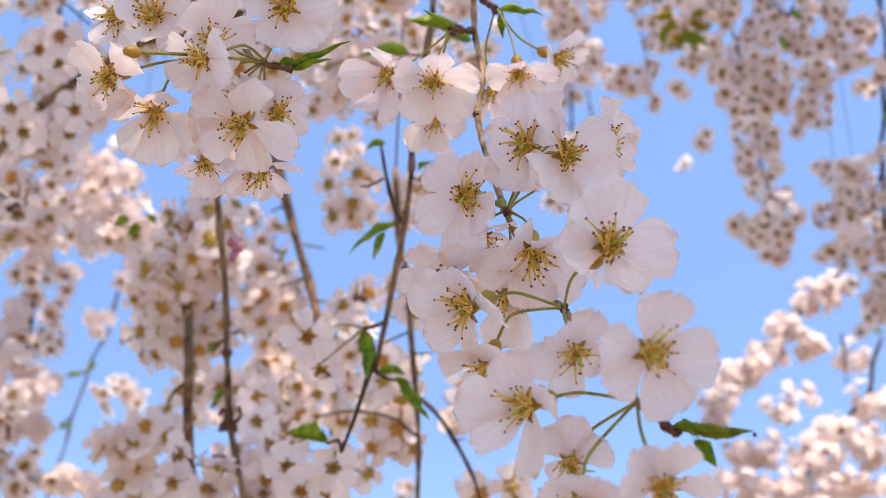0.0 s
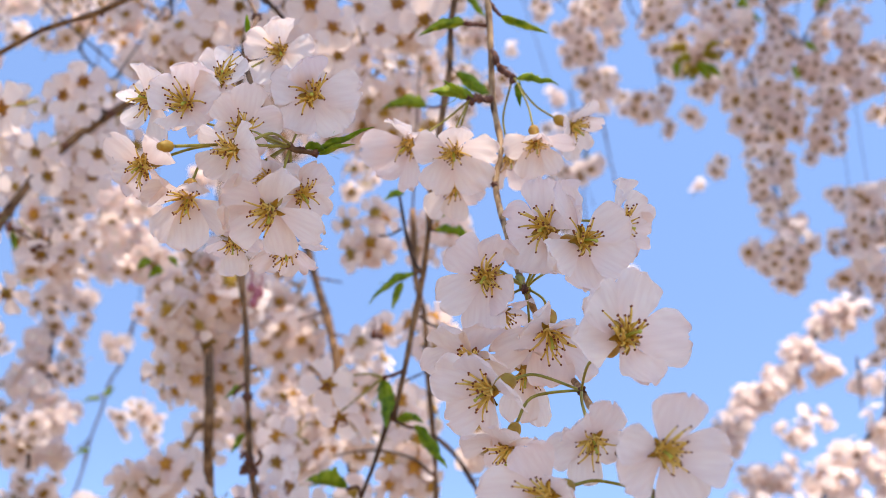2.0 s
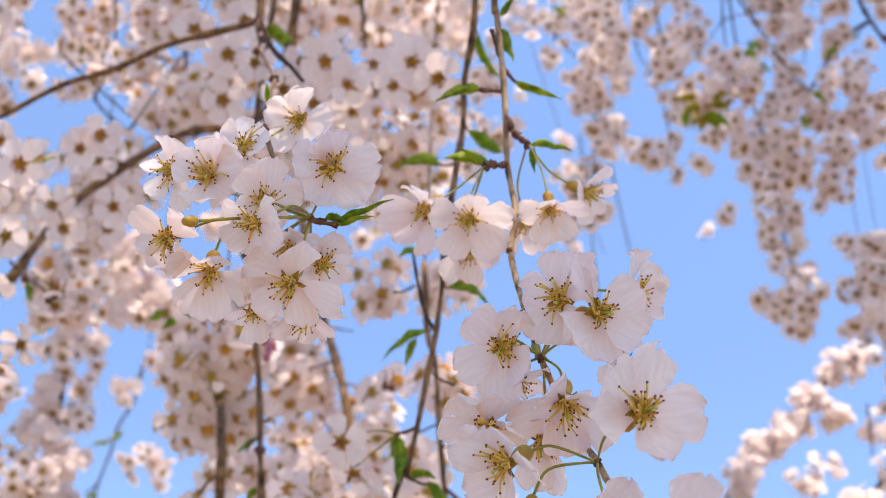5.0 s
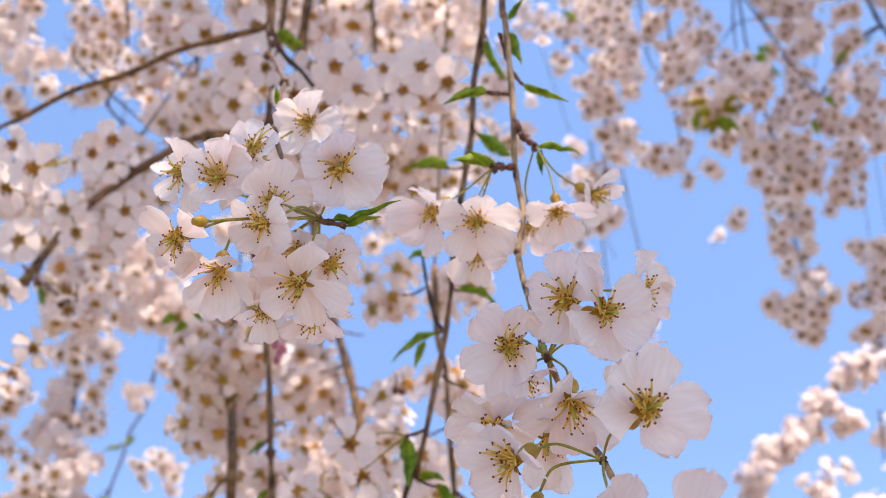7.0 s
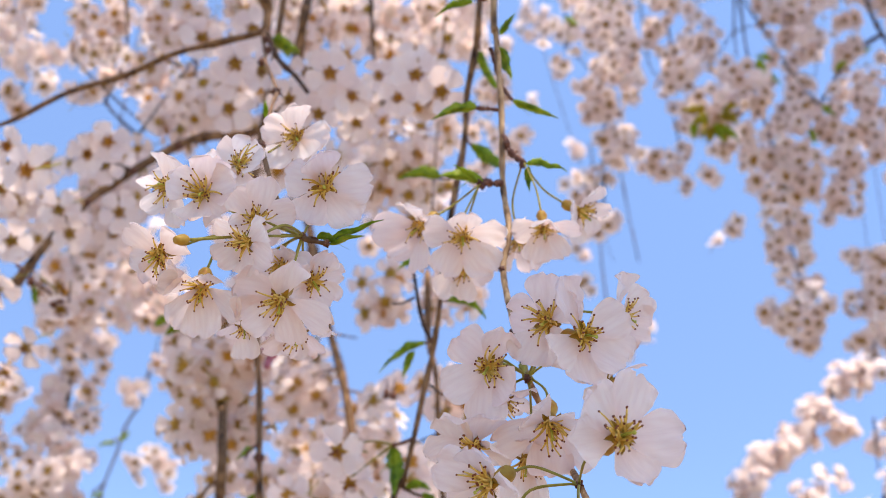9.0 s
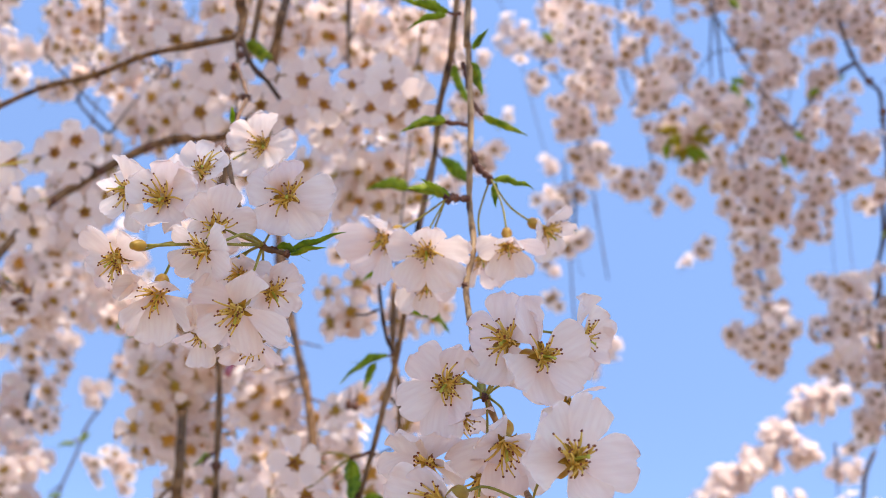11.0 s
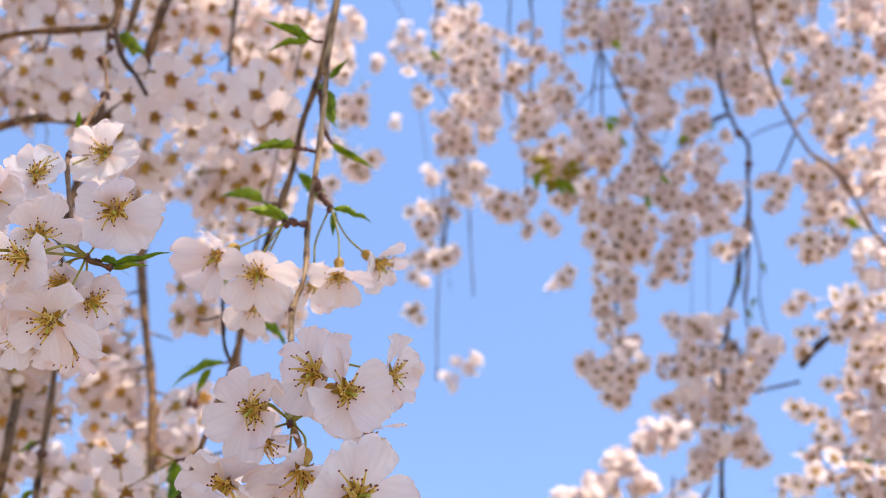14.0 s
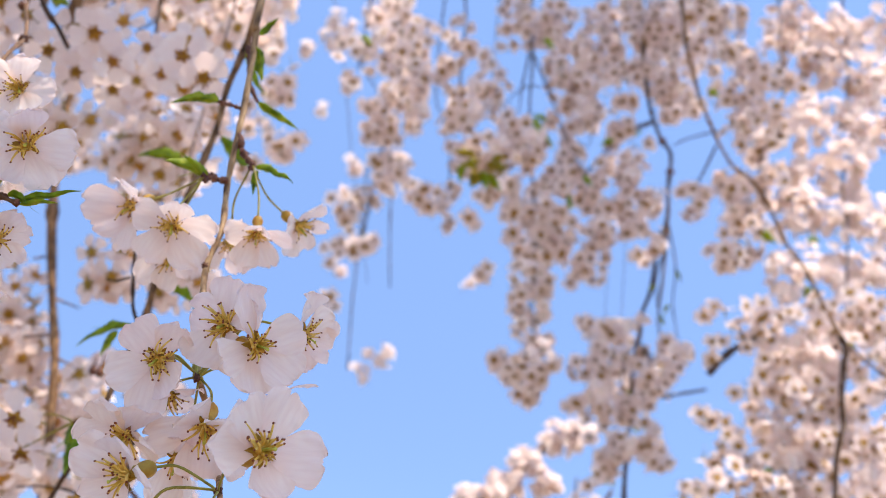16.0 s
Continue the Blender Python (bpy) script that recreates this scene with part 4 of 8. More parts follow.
leaf(BEHIND, (-0.0331, 0.7837, 1.9856), (-0.0698, 0.7826, 1.9641), 0.0057, 61, stalk=(-0.028, 0.7818, 1.9894), sag=0.1)
leaf(BEHIND, (-0.0428, 0.7864, 1.9799), (-0.0527, 0.7849, 1.9606), 0.0057, 62, sag=0.1)
leaf(BEHIND, (-0.0255, 0.7519, 2.1102), (-0.0584, 0.7423, 2.1049), 0.0096, 63, stalk=(-0.0138, 0.756, 2.1138), sag=0.1)
leaf(BEHIND, (-0.0037, 0.7569, 2.1446), (0.0224, 0.7514, 2.114), 0.0121, 64, stalk=(-0.0077, 0.7535, 2.1509), sag=0.1)
leaf(BEHIND, (-0.0424, 0.7824, 2.0515), (-0.0566, 0.7756, 2.0421), 0.0052, 65, sag=0.1)
leaf(BEHIND, (0.0038, 0.7302, 2.217), (0.016, 0.7309, 2.1736), 0.0069, 66, stalk=(0.0007, 0.7339, 2.2312), sag=0.1)
knots(BEHIND, [(-0.0069, 0.7468, 2.1851), (-0.0082, 0.7552, 2.1477), (-0.0285, 0.7857, 1.9819), (-0.041, 0.8078, 1.9181), (-0.055, 0.7999, 1.9109)], 0.0016, 67)
leaf(BEHIND, (-0.0489, 0.8365, 1.8883), (-0.0237, 0.8153, 1.8865), 0.0091, 68, stalk=(-0.0477, 0.8348, 1.892), sag=0.1)
leaf(BEHIND, (-0.0341, 0.8276, 1.8839), (-0.0182, 0.8232, 1.846), 0.0118, 69, sag=0.1)
stem(BEHIND, [(-0.049, 0.836, 1.89), (-0.038, 0.833, 1.884), (-0.029, 0.828, 1.882)], 0.0012, 0.0009, BARK_DARK, 4, 6, 0.3, 'side_twig')
stem(BEHIND, [(-0.074, 0.86, 1.838), (-0.077, 0.866, 1.848), (-0.086, 0.877, 1.849)], 0.0013, 0.0012, BUD, 4, 6, 0.3, 'side_twig')
leaf(BEHIND, (-0.0859, 0.8769, 1.849), (-0.1169, 0.8566, 1.8453), 0.0129, 70, sag=0.1)
mid_blossom(BEHIND, (-0.082, 0.885, 1.833), (0.05, -0.86, -0.51), 0.0211, 71)
mid_blossom(BEHIND, (-0.105, 0.892, 1.817), (-0.1, -0.85, -0.51), 0.0211, 72)
mid_blossom(BEHIND, (-0.118, 0.904, 1.839), (-0.22, -0.93, -0.31), 0.0215, 73)
mid_blossom(BEHIND, (-0.091, 0.924, 1.82), (0, -0.73, -0.69), 0.0209, 74)
cluster(BEHIND, 75, 'mid', -0.133, 0.987, 1.849, 0.008, 0.008, 8, r=0.0215)

PALE = thing('blossom_branch', (-0.049, 1.098, 2.203), 'pale hanging cherry branch with a few blossoms', 'cherry branch', 'hanging cherry branches')
stem(PALE, [(-0.049, 1.128, 3.154), (-0.039, 1.113, 2.679), (-0.049, 1.098, 2.203)], 0.0012, 0.0012, BARK, 3, 5, 0.2, 'shoot')
stem(PALE, [(-0.049, 1.098, 2.203), (-0.045, 1.101, 2.126), (-0.036, 1.097, 2.087), (-0.031, 1.107, 2.019), (-0.025, 1.115, 1.953), (-0.023, 1.124, 1.911), (-0.024, 1.137, 1.86)], 0.0034, 0.0024, BARK, 4, 8, 0.3, label='brown bark')
stem(PALE, [(-0.026, 1.101, 1.96), (-0.007, 1.108, 1.945), (0.011, 1.119, 1.921), (0.028, 1.133, 1.891), (0.038, 1.147, 1.862)], 0.0026, 0.002, BARK_DARK, 4, 6, 0.3, 'side_twig')
stem(PALE, [(-0.027, 1.127, 1.928), (-0.046, 1.12, 1.942), (-0.079, 1.127, 1.952), (-0.107, 1.137, 1.953), (-0.127, 1.149, 1.952)], 0.0016, 0.0009, BARK_DARK, 4, 6, 0.3, 'side_twig')
stem(PALE, [(-0.031, 1.104, 2.002), (-0.01, 1.084, 1.996)], 0.0013, 0.0009, BARK_DARK, 4, 6, 0.3, 'side_twig')
stem(PALE, [(0.011, 1.119, 1.921), (0.022, 1.109, 1.919)], 0.0011, 0.0009, BARK, 4, 6, 0.3, 'side_twig')
stem(PALE, [(-0.034, 1.104, 2.025), (-0.049, 1.107, 2.019), (-0.057, 1.108, 2.015)], 0.0012, 0.001, BARK_DARK, 4, 6, 0.3, 'side_twig')
knots(PALE, [(-0.0247, 1.1171, 1.9255), (-0.026, 1.1108, 1.9628), (0.0114, 1.1198, 1.9196)], 0.002, 76)
cluster(PALE, 77, 'whole', -0.055, 1.224, 1.957, 0.017, 0.017, 15, r=0.0215)
cluster(PALE, 78, 'whole', -0.058, 1.269, 2.021, 0.011, 0.011, 10, r=0.0215)
cluster(PALE, 79, 'whole', 0.006, 1.178, 1.985, 0.009, 0.012, 8, r=0.0215)
cluster(PALE, 80, 'whole', -0.084, 1.224, 1.938, 0.010, 0.010, 8, r=0.0215)
cluster(PALE, 81, 'whole', 0.057, 1.187, 1.894, 0.008, 0.008, 7, r=0.0215)
cluster(PALE, 82, 'whole', -0.047, 1.171, 2.001, 0.011, 0.011, 10, r=0.0215)
cluster(PALE, 83, 'whole', -0.017, 1.285, 2.261, 0.017, 0.017, 13, r=0.0215)
cluster(PALE, 84, 'whole', -0.028, 1.196, 2.101, 0.008, 0.008, 9, r=0.0215)
cluster(PALE, 85, 'whole', -0.103, 1.195, 2.217, 0.009, 0.024, 12, r=0.0215)
cluster(PALE, 86, 'whole', -0.083, 1.151, 2.387, 0.017, 0.032, 23, r=0.0215)
cluster(PALE, 87, 'whole', -0.054, 1.196, 2.383, 0.008, 0.011, 7, r=0.0215)
cluster(PALE, 971, 'whole', -0.112, 1.185, 2.362, 0.012, 0.012, 8, r=0.0205)
cluster(PALE, 972, 'whole', -0.074, 1.192, 2.340, 0.012, 0.012, 8, r=0.0205)

BROWN = thing('blossom_branch', (-0.262, 1.505, 2.597), 'thick brown hanging cherry branch dotted with spur clusters', 'cherry branch', 'hanging cherry branches')
stem(BROWN, [(-0.262, 1.535, 3.604), (-0.252, 1.52, 3.1), (-0.262, 1.505, 2.597), (-0.241, 1.495, 2.467), (-0.223, 1.486, 2.389), (-0.193, 1.468, 2.285), (-0.168, 1.45, 2.204), (-0.15, 1.45, 2.119), (-0.133, 1.432, 2.024), (-0.114, 1.414, 1.923)], 0.0068, 0.0056, BARK, 4, 8, 0.3, label='brown bark')
stem(BROWN, [(-0.178, 1.459, 2.24), (-0.195, 1.45, 2.228), (-0.217, 1.45, 2.222)], 0.0022, 0.0014, BARK, 4, 6, 0.3, 'side_twig')
stem(BROWN, [(-0.218, 1.486, 2.359), (-0.237, 1.486, 2.35)], 0.002, 0.0012, BARK, 4, 6, 0.3, 'side_twig')
stem(BROWN, [(-0.17, 1.45, 2.204), (-0.142, 1.45, 2.198)], 0.0022, 0.0014, BARK, 4, 6, 0.3, 'side_twig')
stem(BROWN, [(-0.193, 1.468, 2.292), (-0.158, 1.468, 2.285)], 0.0018, 0.0011, BARK, 4, 6, 0.3, 'side_twig')
knots(BROWN, [(-0.1777, 1.4748, 2.2469), (-0.1706, 1.4783, 2.2158), (-0.1419, 1.5348, 2.0472)], 0.003, 88)
cluster(BROWN, 89, 'whole', -0.229, 1.492, 2.216, 0.035, 0.019, 20, r=0.022)
cluster(BROWN, 90, 'whole', -0.238, 1.492, 2.286, 0.026, 0.022, 14, r=0.022)
cluster(BROWN, 91, 'whole', -0.142, 1.477, 2.174, 0.022, 0.014, 12, r=0.022)
cluster(BROWN, 92, 'whole', -0.216, 1.492, 2.128, 0.034, 0.030, 20, r=0.022)
cluster(BROWN, 93, 'whole', -0.237, 1.457, 2.071, 0.025, 0.017, 20)
cluster(BROWN, 94, 'whole', -0.099, 1.283, 2.135, 0.008, 0.008, 5, r=0.0215)
cluster(BROWN, 95, 'whole', -0.183, 1.493, 2.083, 0.026, 0.018, 14, r=0.022)
cluster(BROWN, 96, 'whole', -0.101, 1.371, 2.053, 0.022, 0.019, 10, r=0.0215)
cluster(BROWN, 97, 'whole', -0.247, 1.559, 2.241, 0.017, 0.017, 12, r=0.022)
cluster(BROWN, 98, 'whole', -0.277, 1.559, 2.328, 0.021, 0.025, 12, r=0.022)
cluster(BROWN, 99, 'whole', -0.171, 1.541, 2.167, 0.021, 0.033, 20)
cluster(BROWN, 100, 'whole', -0.117, 1.541, 2.143, 0.017, 0.017, 13)
cluster(BROWN, 101, 'whole', -0.199, 1.559, 2.062, 0.033, 0.025, 18, r=0.022)
buds(BROWN, [(-0.0927, 1.1949, 2.1018), (-0.0858, 1.2039, 2.104)], 0.004, BUD, 'spent brown calyx')

KNOT = thing('blossom_branch', (-0.208, 0.923, 2.176), 'grey hanging cherry branch with knotted spurs and blossoms', 'cherry branch', 'hanging cherry branches')
stem(KNOT, [(-0.208, 0.953, 2.994), (-0.198, 0.938, 2.585), (-0.208, 0.923, 2.176), (-0.2, 0.931, 2.111), (-0.195, 0.939, 2.071), (-0.186, 0.946, 2.009), (-0.179, 0.942, 1.947), (-0.175, 0.956, 1.893), (-0.167, 0.962, 1.857), (-0.158, 0.967, 1.821)], 0.0036, 0.0026, BARK, 4, 8, 0.3, label='brown bark')
knots(KNOT, [(-0.1787, 0.9427, 1.9445), (-0.1755, 0.9558, 1.8928), (-0.1714, 0.9549, 1.883), (-0.1788, 0.9588, 1.8865)], 0.0036, 102)
stem(KNOT, [(-0.176, 0.956, 1.893), (-0.179, 0.948, 1.898), (-0.181, 0.945, 1.892)], 0.002, 0.0016, BUD, 4, 6, 0.3, 'side_twig')
stem(KNOT, [(-0.171, 0.953, 1.887), (-0.165, 0.95, 1.893), (-0.167, 0.947, 1.9)], 0.002, 0.0014, BUD, 4, 6, 0.3, 'side_twig')
stem(KNOT, [(-0.18, 0.938, 1.955), (-0.187, 0.94, 1.951), (-0.191, 0.943, 1.943)], 0.0013, 0.001, BUD, 4, 6, 0.3, 'side_twig')
leaf(KNOT, (-0.1834, 0.9388, 1.953), (-0.196, 0.9445, 1.9407), 0.0056, 103, sag=0.1)
leaf(KNOT, (-0.1815, 0.9556, 1.917), (-0.1927, 0.9529, 1.8991), 0.0056, 104, sag=0.1)
cluster(KNOT, 105, 'mid', -0.198, 0.986, 1.851, 0.008, 0.008, 10, r=0.0215)
cluster(KNOT, 106, 'mid', -0.167, 1.075, 1.897, 0.011, 0.008, 10, r=0.0215)
cluster(KNOT, 107, 'mid', -0.177, 1.090, 1.865, 0.008, 0.008, 7, r=0.0215)
cluster(KNOT, 108, 'whole', -0.171, 1.154, 1.965, 0.008, 0.008, 7, r=0.0215)
cluster(KNOT, 109, 'whole', -0.263, 1.160, 2.141, 0.036, 0.027, 27, r=0.0215)
cluster(KNOT, 110, 'whole', -0.285, 1.178, 2.110, 0.022, 0.018, 17, r=0.0215)
cluster(KNOT, 111, 'whole', -0.241, 1.178, 2.164, 0.015, 0.022, 12, r=0.0215)
cluster(KNOT, 112, 'whole', -0.255, 1.178, 2.191, 0.022, 0.009, 12, r=0.0215)
cluster(KNOT, 113, 'whole', -0.295, 1.224, 2.063, 0.032, 0.017, 17, r=0.0215)
cluster(KNOT, 114, 'whole', -0.243, 1.224, 2.090, 0.008, 0.010, 7, r=0.0215)
buds(KNOT, [(-0.1794, 0.9218, 2.0367), (-0.1756, 0.9253, 2.0293), (-0.1735, 0.9329, 2.0366), (-0.1758, 0.9182, 2.0208)], 0.0032, PINK_BUD, 'pink closed bud')

STUB = thing('blossom_branch', (-0.309, 1.323, 2.233), 'brown hanging cherry branch half hidden by blossoms', 'cherry branch', 'hanging cherry branches')
stem(STUB, [(-0.309, 1.353, 3.427), (-0.299, 1.338, 2.83), (-0.309, 1.323, 2.233)], 0.0012, 0.0012, BARK, 3, 5, 0.2, 'shoot')
stem(STUB, [(-0.309, 1.323, 2.233), (-0.29, 1.269, 2.135), (-0.257, 1.137, 2.049), (-0.244, 1.097, 1.992), (-0.245, 1.115, 1.953), (-0.246, 1.143, 1.916), (-0.25, 1.192, 1.884)], 0.0052, 0.0044, BARK, 4, 8, 0.3, label='brown bark')
stem(STUB, [(-0.246, 1.106, 1.973), (-0.256, 1.108, 1.968), (-0.264, 1.114, 1.957)], 0.002, 0.0014, BARK, 4, 6, 0.3, 'side_twig')
knots(STUB, [(-0.2475, 1.1066, 1.9716)], 0.003, 115)
cluster(STUB, 116, 'whole', -0.312, 1.224, 1.960, 0.029, 0.013, 20, r=0.0215)
cluster(STUB, 117, 'whole', -0.333, 1.359, 1.956, 0.020, 0.008, 8, r=0.0215)
cluster(STUB, 118, 'whole', -0.288, 1.314, 1.989, 0.008, 0.008, 5, r=0.0215)
cluster(STUB, 119, 'whole', -0.341, 1.269, 1.911, 0.013, 0.008, 8, r=0.0215)
cluster(STUB, 120, 'whole', -0.316, 1.359, 1.924, 0.013, 0.008, 7, r=0.0215)
cluster(STUB, 121, 'whole', -0.443, 1.631, 2.297, 0.027, 0.036, 33)
cluster(STUB, 122, 'whole', -0.401, 1.541, 2.319, 0.013, 0.017, 15)
cluster(STUB, 123, 'whole', -0.302, 1.450, 2.088, 0.015, 0.011, 11, r=0.0215)
leaf(STUB, (-0.2938, 1.0199, 2.1061), (-0.3039, 1.0132, 2.0927), 0.0090, 703, sag=0.1)
leaf(STUB, (-0.2844, 1.0257, 2.0988), (-0.2992, 1.0240, 2.0933), 0.0090, 704, sag=0.1)
leaf(STUB, (-0.2805, 1.0207, 2.1123), (-0.2731, 1.0227, 2.0995), 0.0090, 705, sag=0.1)

ARCH = thing('blossom_branch', (-0.196, 0.822, 2.374), 'dark arching cherry twig with open blossoms', 'cherry branch', 'hanging cherry branches')
stem(ARCH, [(-0.196, 0.852, 2.887), (-0.186, 0.837, 2.631), (-0.196, 0.822, 2.374), (-0.193, 0.831, 2.335), (-0.193, 0.832, 2.311)], 0.0056, 0.0042, BARK, 4, 8, 0.3, label='brown bark')
stem(ARCH, [(-0.193, 0.832, 2.313), (-0.212, 0.834, 2.307), (-0.276, 0.848, 2.298), (-0.326, 0.865, 2.284), (-0.382, 0.88, 2.275), (-0.437, 0.907, 2.263), (-0.468, 0.921, 2.256), (-0.499, 0.946, 2.229)], 0.0034, 0.0019, BARK, 4, 8, 0.3, label='brown bark')
stem(ARCH, [(-0.191, 0.833, 2.31), (-0.178, 0.828, 2.278), (-0.161, 0.827, 2.259), (-0.148, 0.826, 2.241)], 0.003, 0.002, BARK_DARK, 4, 6, 0.3, 'side_twig')
leaf(ARCH, (-0.189, 0.836, 2.305), (-0.1578, 0.8278, 2.2795), 0.0140, 124, sag=0.1)
knots(ARCH, [(-0.3816, 0.8797, 2.2753), (-0.2763, 0.8483, 2.2981), (-0.1926, 0.8318, 2.3127), (-0.3249, 0.8659, 2.2832), (-0.4367, 0.9069, 2.2634)], 0.0022, 125)
mid_blossom(ARCH, (-0.126, 0.802, 2.244), (0.08, -0.86, -0.51), 0.0234, 126)
mid_blossom(ARCH, (-0.109, 0.82, 2.233), (0.29, -0.79, -0.54), 0.0206, 127)
mid_blossom(ARCH, (-0.107, 0.856, 2.23), (0.23, -0.67, -0.7), 0.0192, 128)
mid_blossom(ARCH, (-0.153, 0.851, 2.279), (-0.29, -0.89, -0.35), 0.0216, 129)
mid_blossom(ARCH, (-0.091, 0.869, 2.291), (0.13, -0.82, -0.55), 0.0178, 130)
mid_blossom(ARCH, (-0.051, 0.788, 2.233), (-0.02, -0.83, -0.56), 0.0229, 131)
mid_blossom(ARCH, (-0.029, 0.778, 2.21), (0.13, -0.73, -0.67), 0.0234, 132)
mid_blossom(ARCH, (-0.174, 0.878, 2.27), (0.13, -0.68, -0.72), 0.0231, 133)
mid_blossom(ARCH, (-0.143, 0.868, 2.247), (0.03, -0.69, -0.72), 0.0216, 134)
mid_blossom(ARCH, (-0.07, 0.862, 2.262), (-0.29, -0.65, -0.7), 0.0206, 135)
mid_blossom(ARCH, (-0.23, 0.886, 2.315), (0.03, -0.83, -0.56), 0.0258, 136)
mid_blossom(ARCH, (-0.211, 0.914, 2.327), (0.24, -0.74, -0.63), 0.0232, 137)
mid_blossom(ARCH, (-0.235, 0.906, 2.277), (0.03, -0.77, -0.64), 0.0248, 138)
mid_blossom(ARCH, (-0.273, 0.914, 2.367), (-0.08, -0.69, -0.72), 0.0247, 139)
mid_blossom(ARCH, (-0.232, 0.95, 2.407), (0.03, -0.69, -0.72), 0.0246, 140)
cluster(ARCH, 141, 'whole', -0.341, 1.295, 2.543, 0.049, 0.024, 22, r=0.0215)
cluster(ARCH, 142, 'whole', -0.332, 1.295, 2.608, 0.035, 0.021, 15, r=0.0215)
cluster(ARCH, 143, 'whole', -0.351, 1.277, 2.681, 0.041, 0.013, 20, r=0.0215)
cluster(ARCH, 144, 'whole', -0.164, 1.105, 2.442, 0.015, 0.022, 12, r=0.0215)
cluster(ARCH, 145, 'whole', -0.047, 0.978, 2.366, 0.014, 0.014, 10, r=0.0215)
cluster(ARCH, 146, 'whole', -0.198, 1.104, 2.357, 0.022, 0.009, 10, r=0.0215)

BOW = thing('blossom_branch', (-0.207, 1.192, 2.6), 'bent brown cherry bough with blossom clusters', 'cherry branch', 'hanging cherry branches')
stem(BOW, [(-0.207, 1.222, 3.27), (-0.215, 1.25, 2.9), (-0.203, 1.09, 2.575), (-0.202, 1.062, 2.514), (-0.206, 1.077, 2.488), (-0.211, 1.093, 2.464), (-0.216, 1.107, 2.445), (-0.232, 1.13, 2.424), (-0.266, 1.15, 2.409), (-0.313, 1.142, 2.398), (-0.346, 1.134, 2.38), (-0.391, 1.126, 2.339), (-0.434, 1.118, 2.293), (-0.466, 1.11, 2.236), (-0.499, 1.111, 2.17)], 0.0062, 0.0045, BARK, 4, 8, 0.3, label='brown bark')
stem(BOW, [(-0.391, 1.117, 2.335), (-0.405, 1.108, 2.337), (-0.414, 1.099, 2.342)], 0.0026, 0.0018, BARK_DARK, 4, 6, 0.3, 'side_twig')
stem(BOW, [(-0.561, 1.304, 2.627), (-0.507, 1.301, 2.573), (-0.451, 1.299, 2.521)], 0.0017, 0.0012, BARK_DARK, 4, 6, 0.3, 'side_twig')
stem(BOW, [(-0.384, 1.278, 2.614), (-0.413, 1.28, 2.556), (-0.445, 1.281, 2.489)], 0.0017, 0.0012, BARK_DARK, 4, 6, 0.3, 'side_twig')
stem(BOW, [(-0.535, 1.39, 2.803), (-0.521, 1.39, 2.698), (-0.54, 1.391, 2.611)], 0.002, 0.0014, BARK_DARK, 4, 6, 0.3, 'side_twig')
stem(BOW, [(-0.148, 1.373, 2.772), (-0.158, 1.374, 2.708), (-0.179, 1.375, 2.677)], 0.0017, 0.0012, BARK_DARK, 4, 6, 0.3, 'side_twig')
knots(BOW, [(-0.3302, 1.0799, 2.3453), (-0.3768, 1.0848, 2.3146), (-0.4242, 1.0928, 2.2783)], 0.0034, 147)
mid_blossom(BOW, (-0.363, 0.786, 2.132), (-0.02, -0.83, -0.56), 0.0239, 148)
mid_blossom(BOW, (-0.406, 0.836, 2.186), (-0.29, -0.89, -0.35), 0.0216, 149)
mid_blossom(BOW, (-0.4, 0.827, 2.139), (-0.18, -0.5, -0.85), 0.0220, 150)
mid_blossom(BOW, (-0.401, 0.874, 2.113), (0.03, -0.83, -0.56), 0.0216, 151)
mid_blossom(BOW, (-0.392, 0.886, 2.198), (0.43, -0.8, -0.42), 0.0206, 152)
mid_blossom(BOW, (-0.385, 0.967, 2.261), (-0.07, -0.86, -0.51), 0.0236, 153)
mid_blossom(BOW, (-0.365, 0.961, 2.272), (0.13, -0.92, -0.37), 0.0236, 154)
mid_blossom(BOW, (-0.384, 1.014, 2.277), (0.23, -0.75, -0.62), 0.0222, 155)
mid_blossom(BOW, (-0.413, 0.992, 2.212), (0.03, -0.77, -0.64), 0.0225, 156)
mid_blossom(BOW, (-0.353, 0.994, 2.211), (0.13, -0.82, -0.55), 0.0236, 157)
mid_blossom(BOW, (-0.401, 1.003, 2.191), (-0.07, -0.83, -0.55), 0.0225, 158)
mid_blossom(BOW, (-0.374, 1.048, 2.215), (0.13, -0.76, -0.63), 0.0211, 159)
mid_blossom(BOW, (-0.398, 1.045, 2.219), (0.03, -0.69, -0.72), 0.0211, 160)
mid_blossom(BOW, (-0.443, 1.055, 2.09), (-0.08, -0.62, -0.78), 0.0247, 161)
mid_blossom(BOW, (-0.483, 1.112, 2.088), (-0.19, -0.22, -0.96), 0.0246, 162)
mid_blossom(BOW, (-0.428, 1.083, 2.146), (0.23, -0.21, -0.95), 0.0257, 163)
mid_blossom(BOW, (-0.472, 1.027, 2.141), (-0.19, -0.57, -0.8), 0.0247, 164)
cluster(BOW, 165, 'whole', -0.467, 1.186, 2.394, 0.024, 0.018, 13, r=0.0215)
cluster(BOW, 166, 'whole', -0.469, 1.230, 2.324, 0.053, 0.019, 22, r=0.0215)
cluster(BOW, 167, 'whole', -0.577, 1.272, 2.364, 0.027, 0.027, 13, r=0.0215)
cluster(BOW, 168, 'whole', -0.428, 1.275, 2.399, 0.017, 0.027, 12, r=0.0215)
cluster(BOW, 169, 'whole', -0.517, 1.096, 2.322, 0.012, 0.022, 10, r=0.0215)
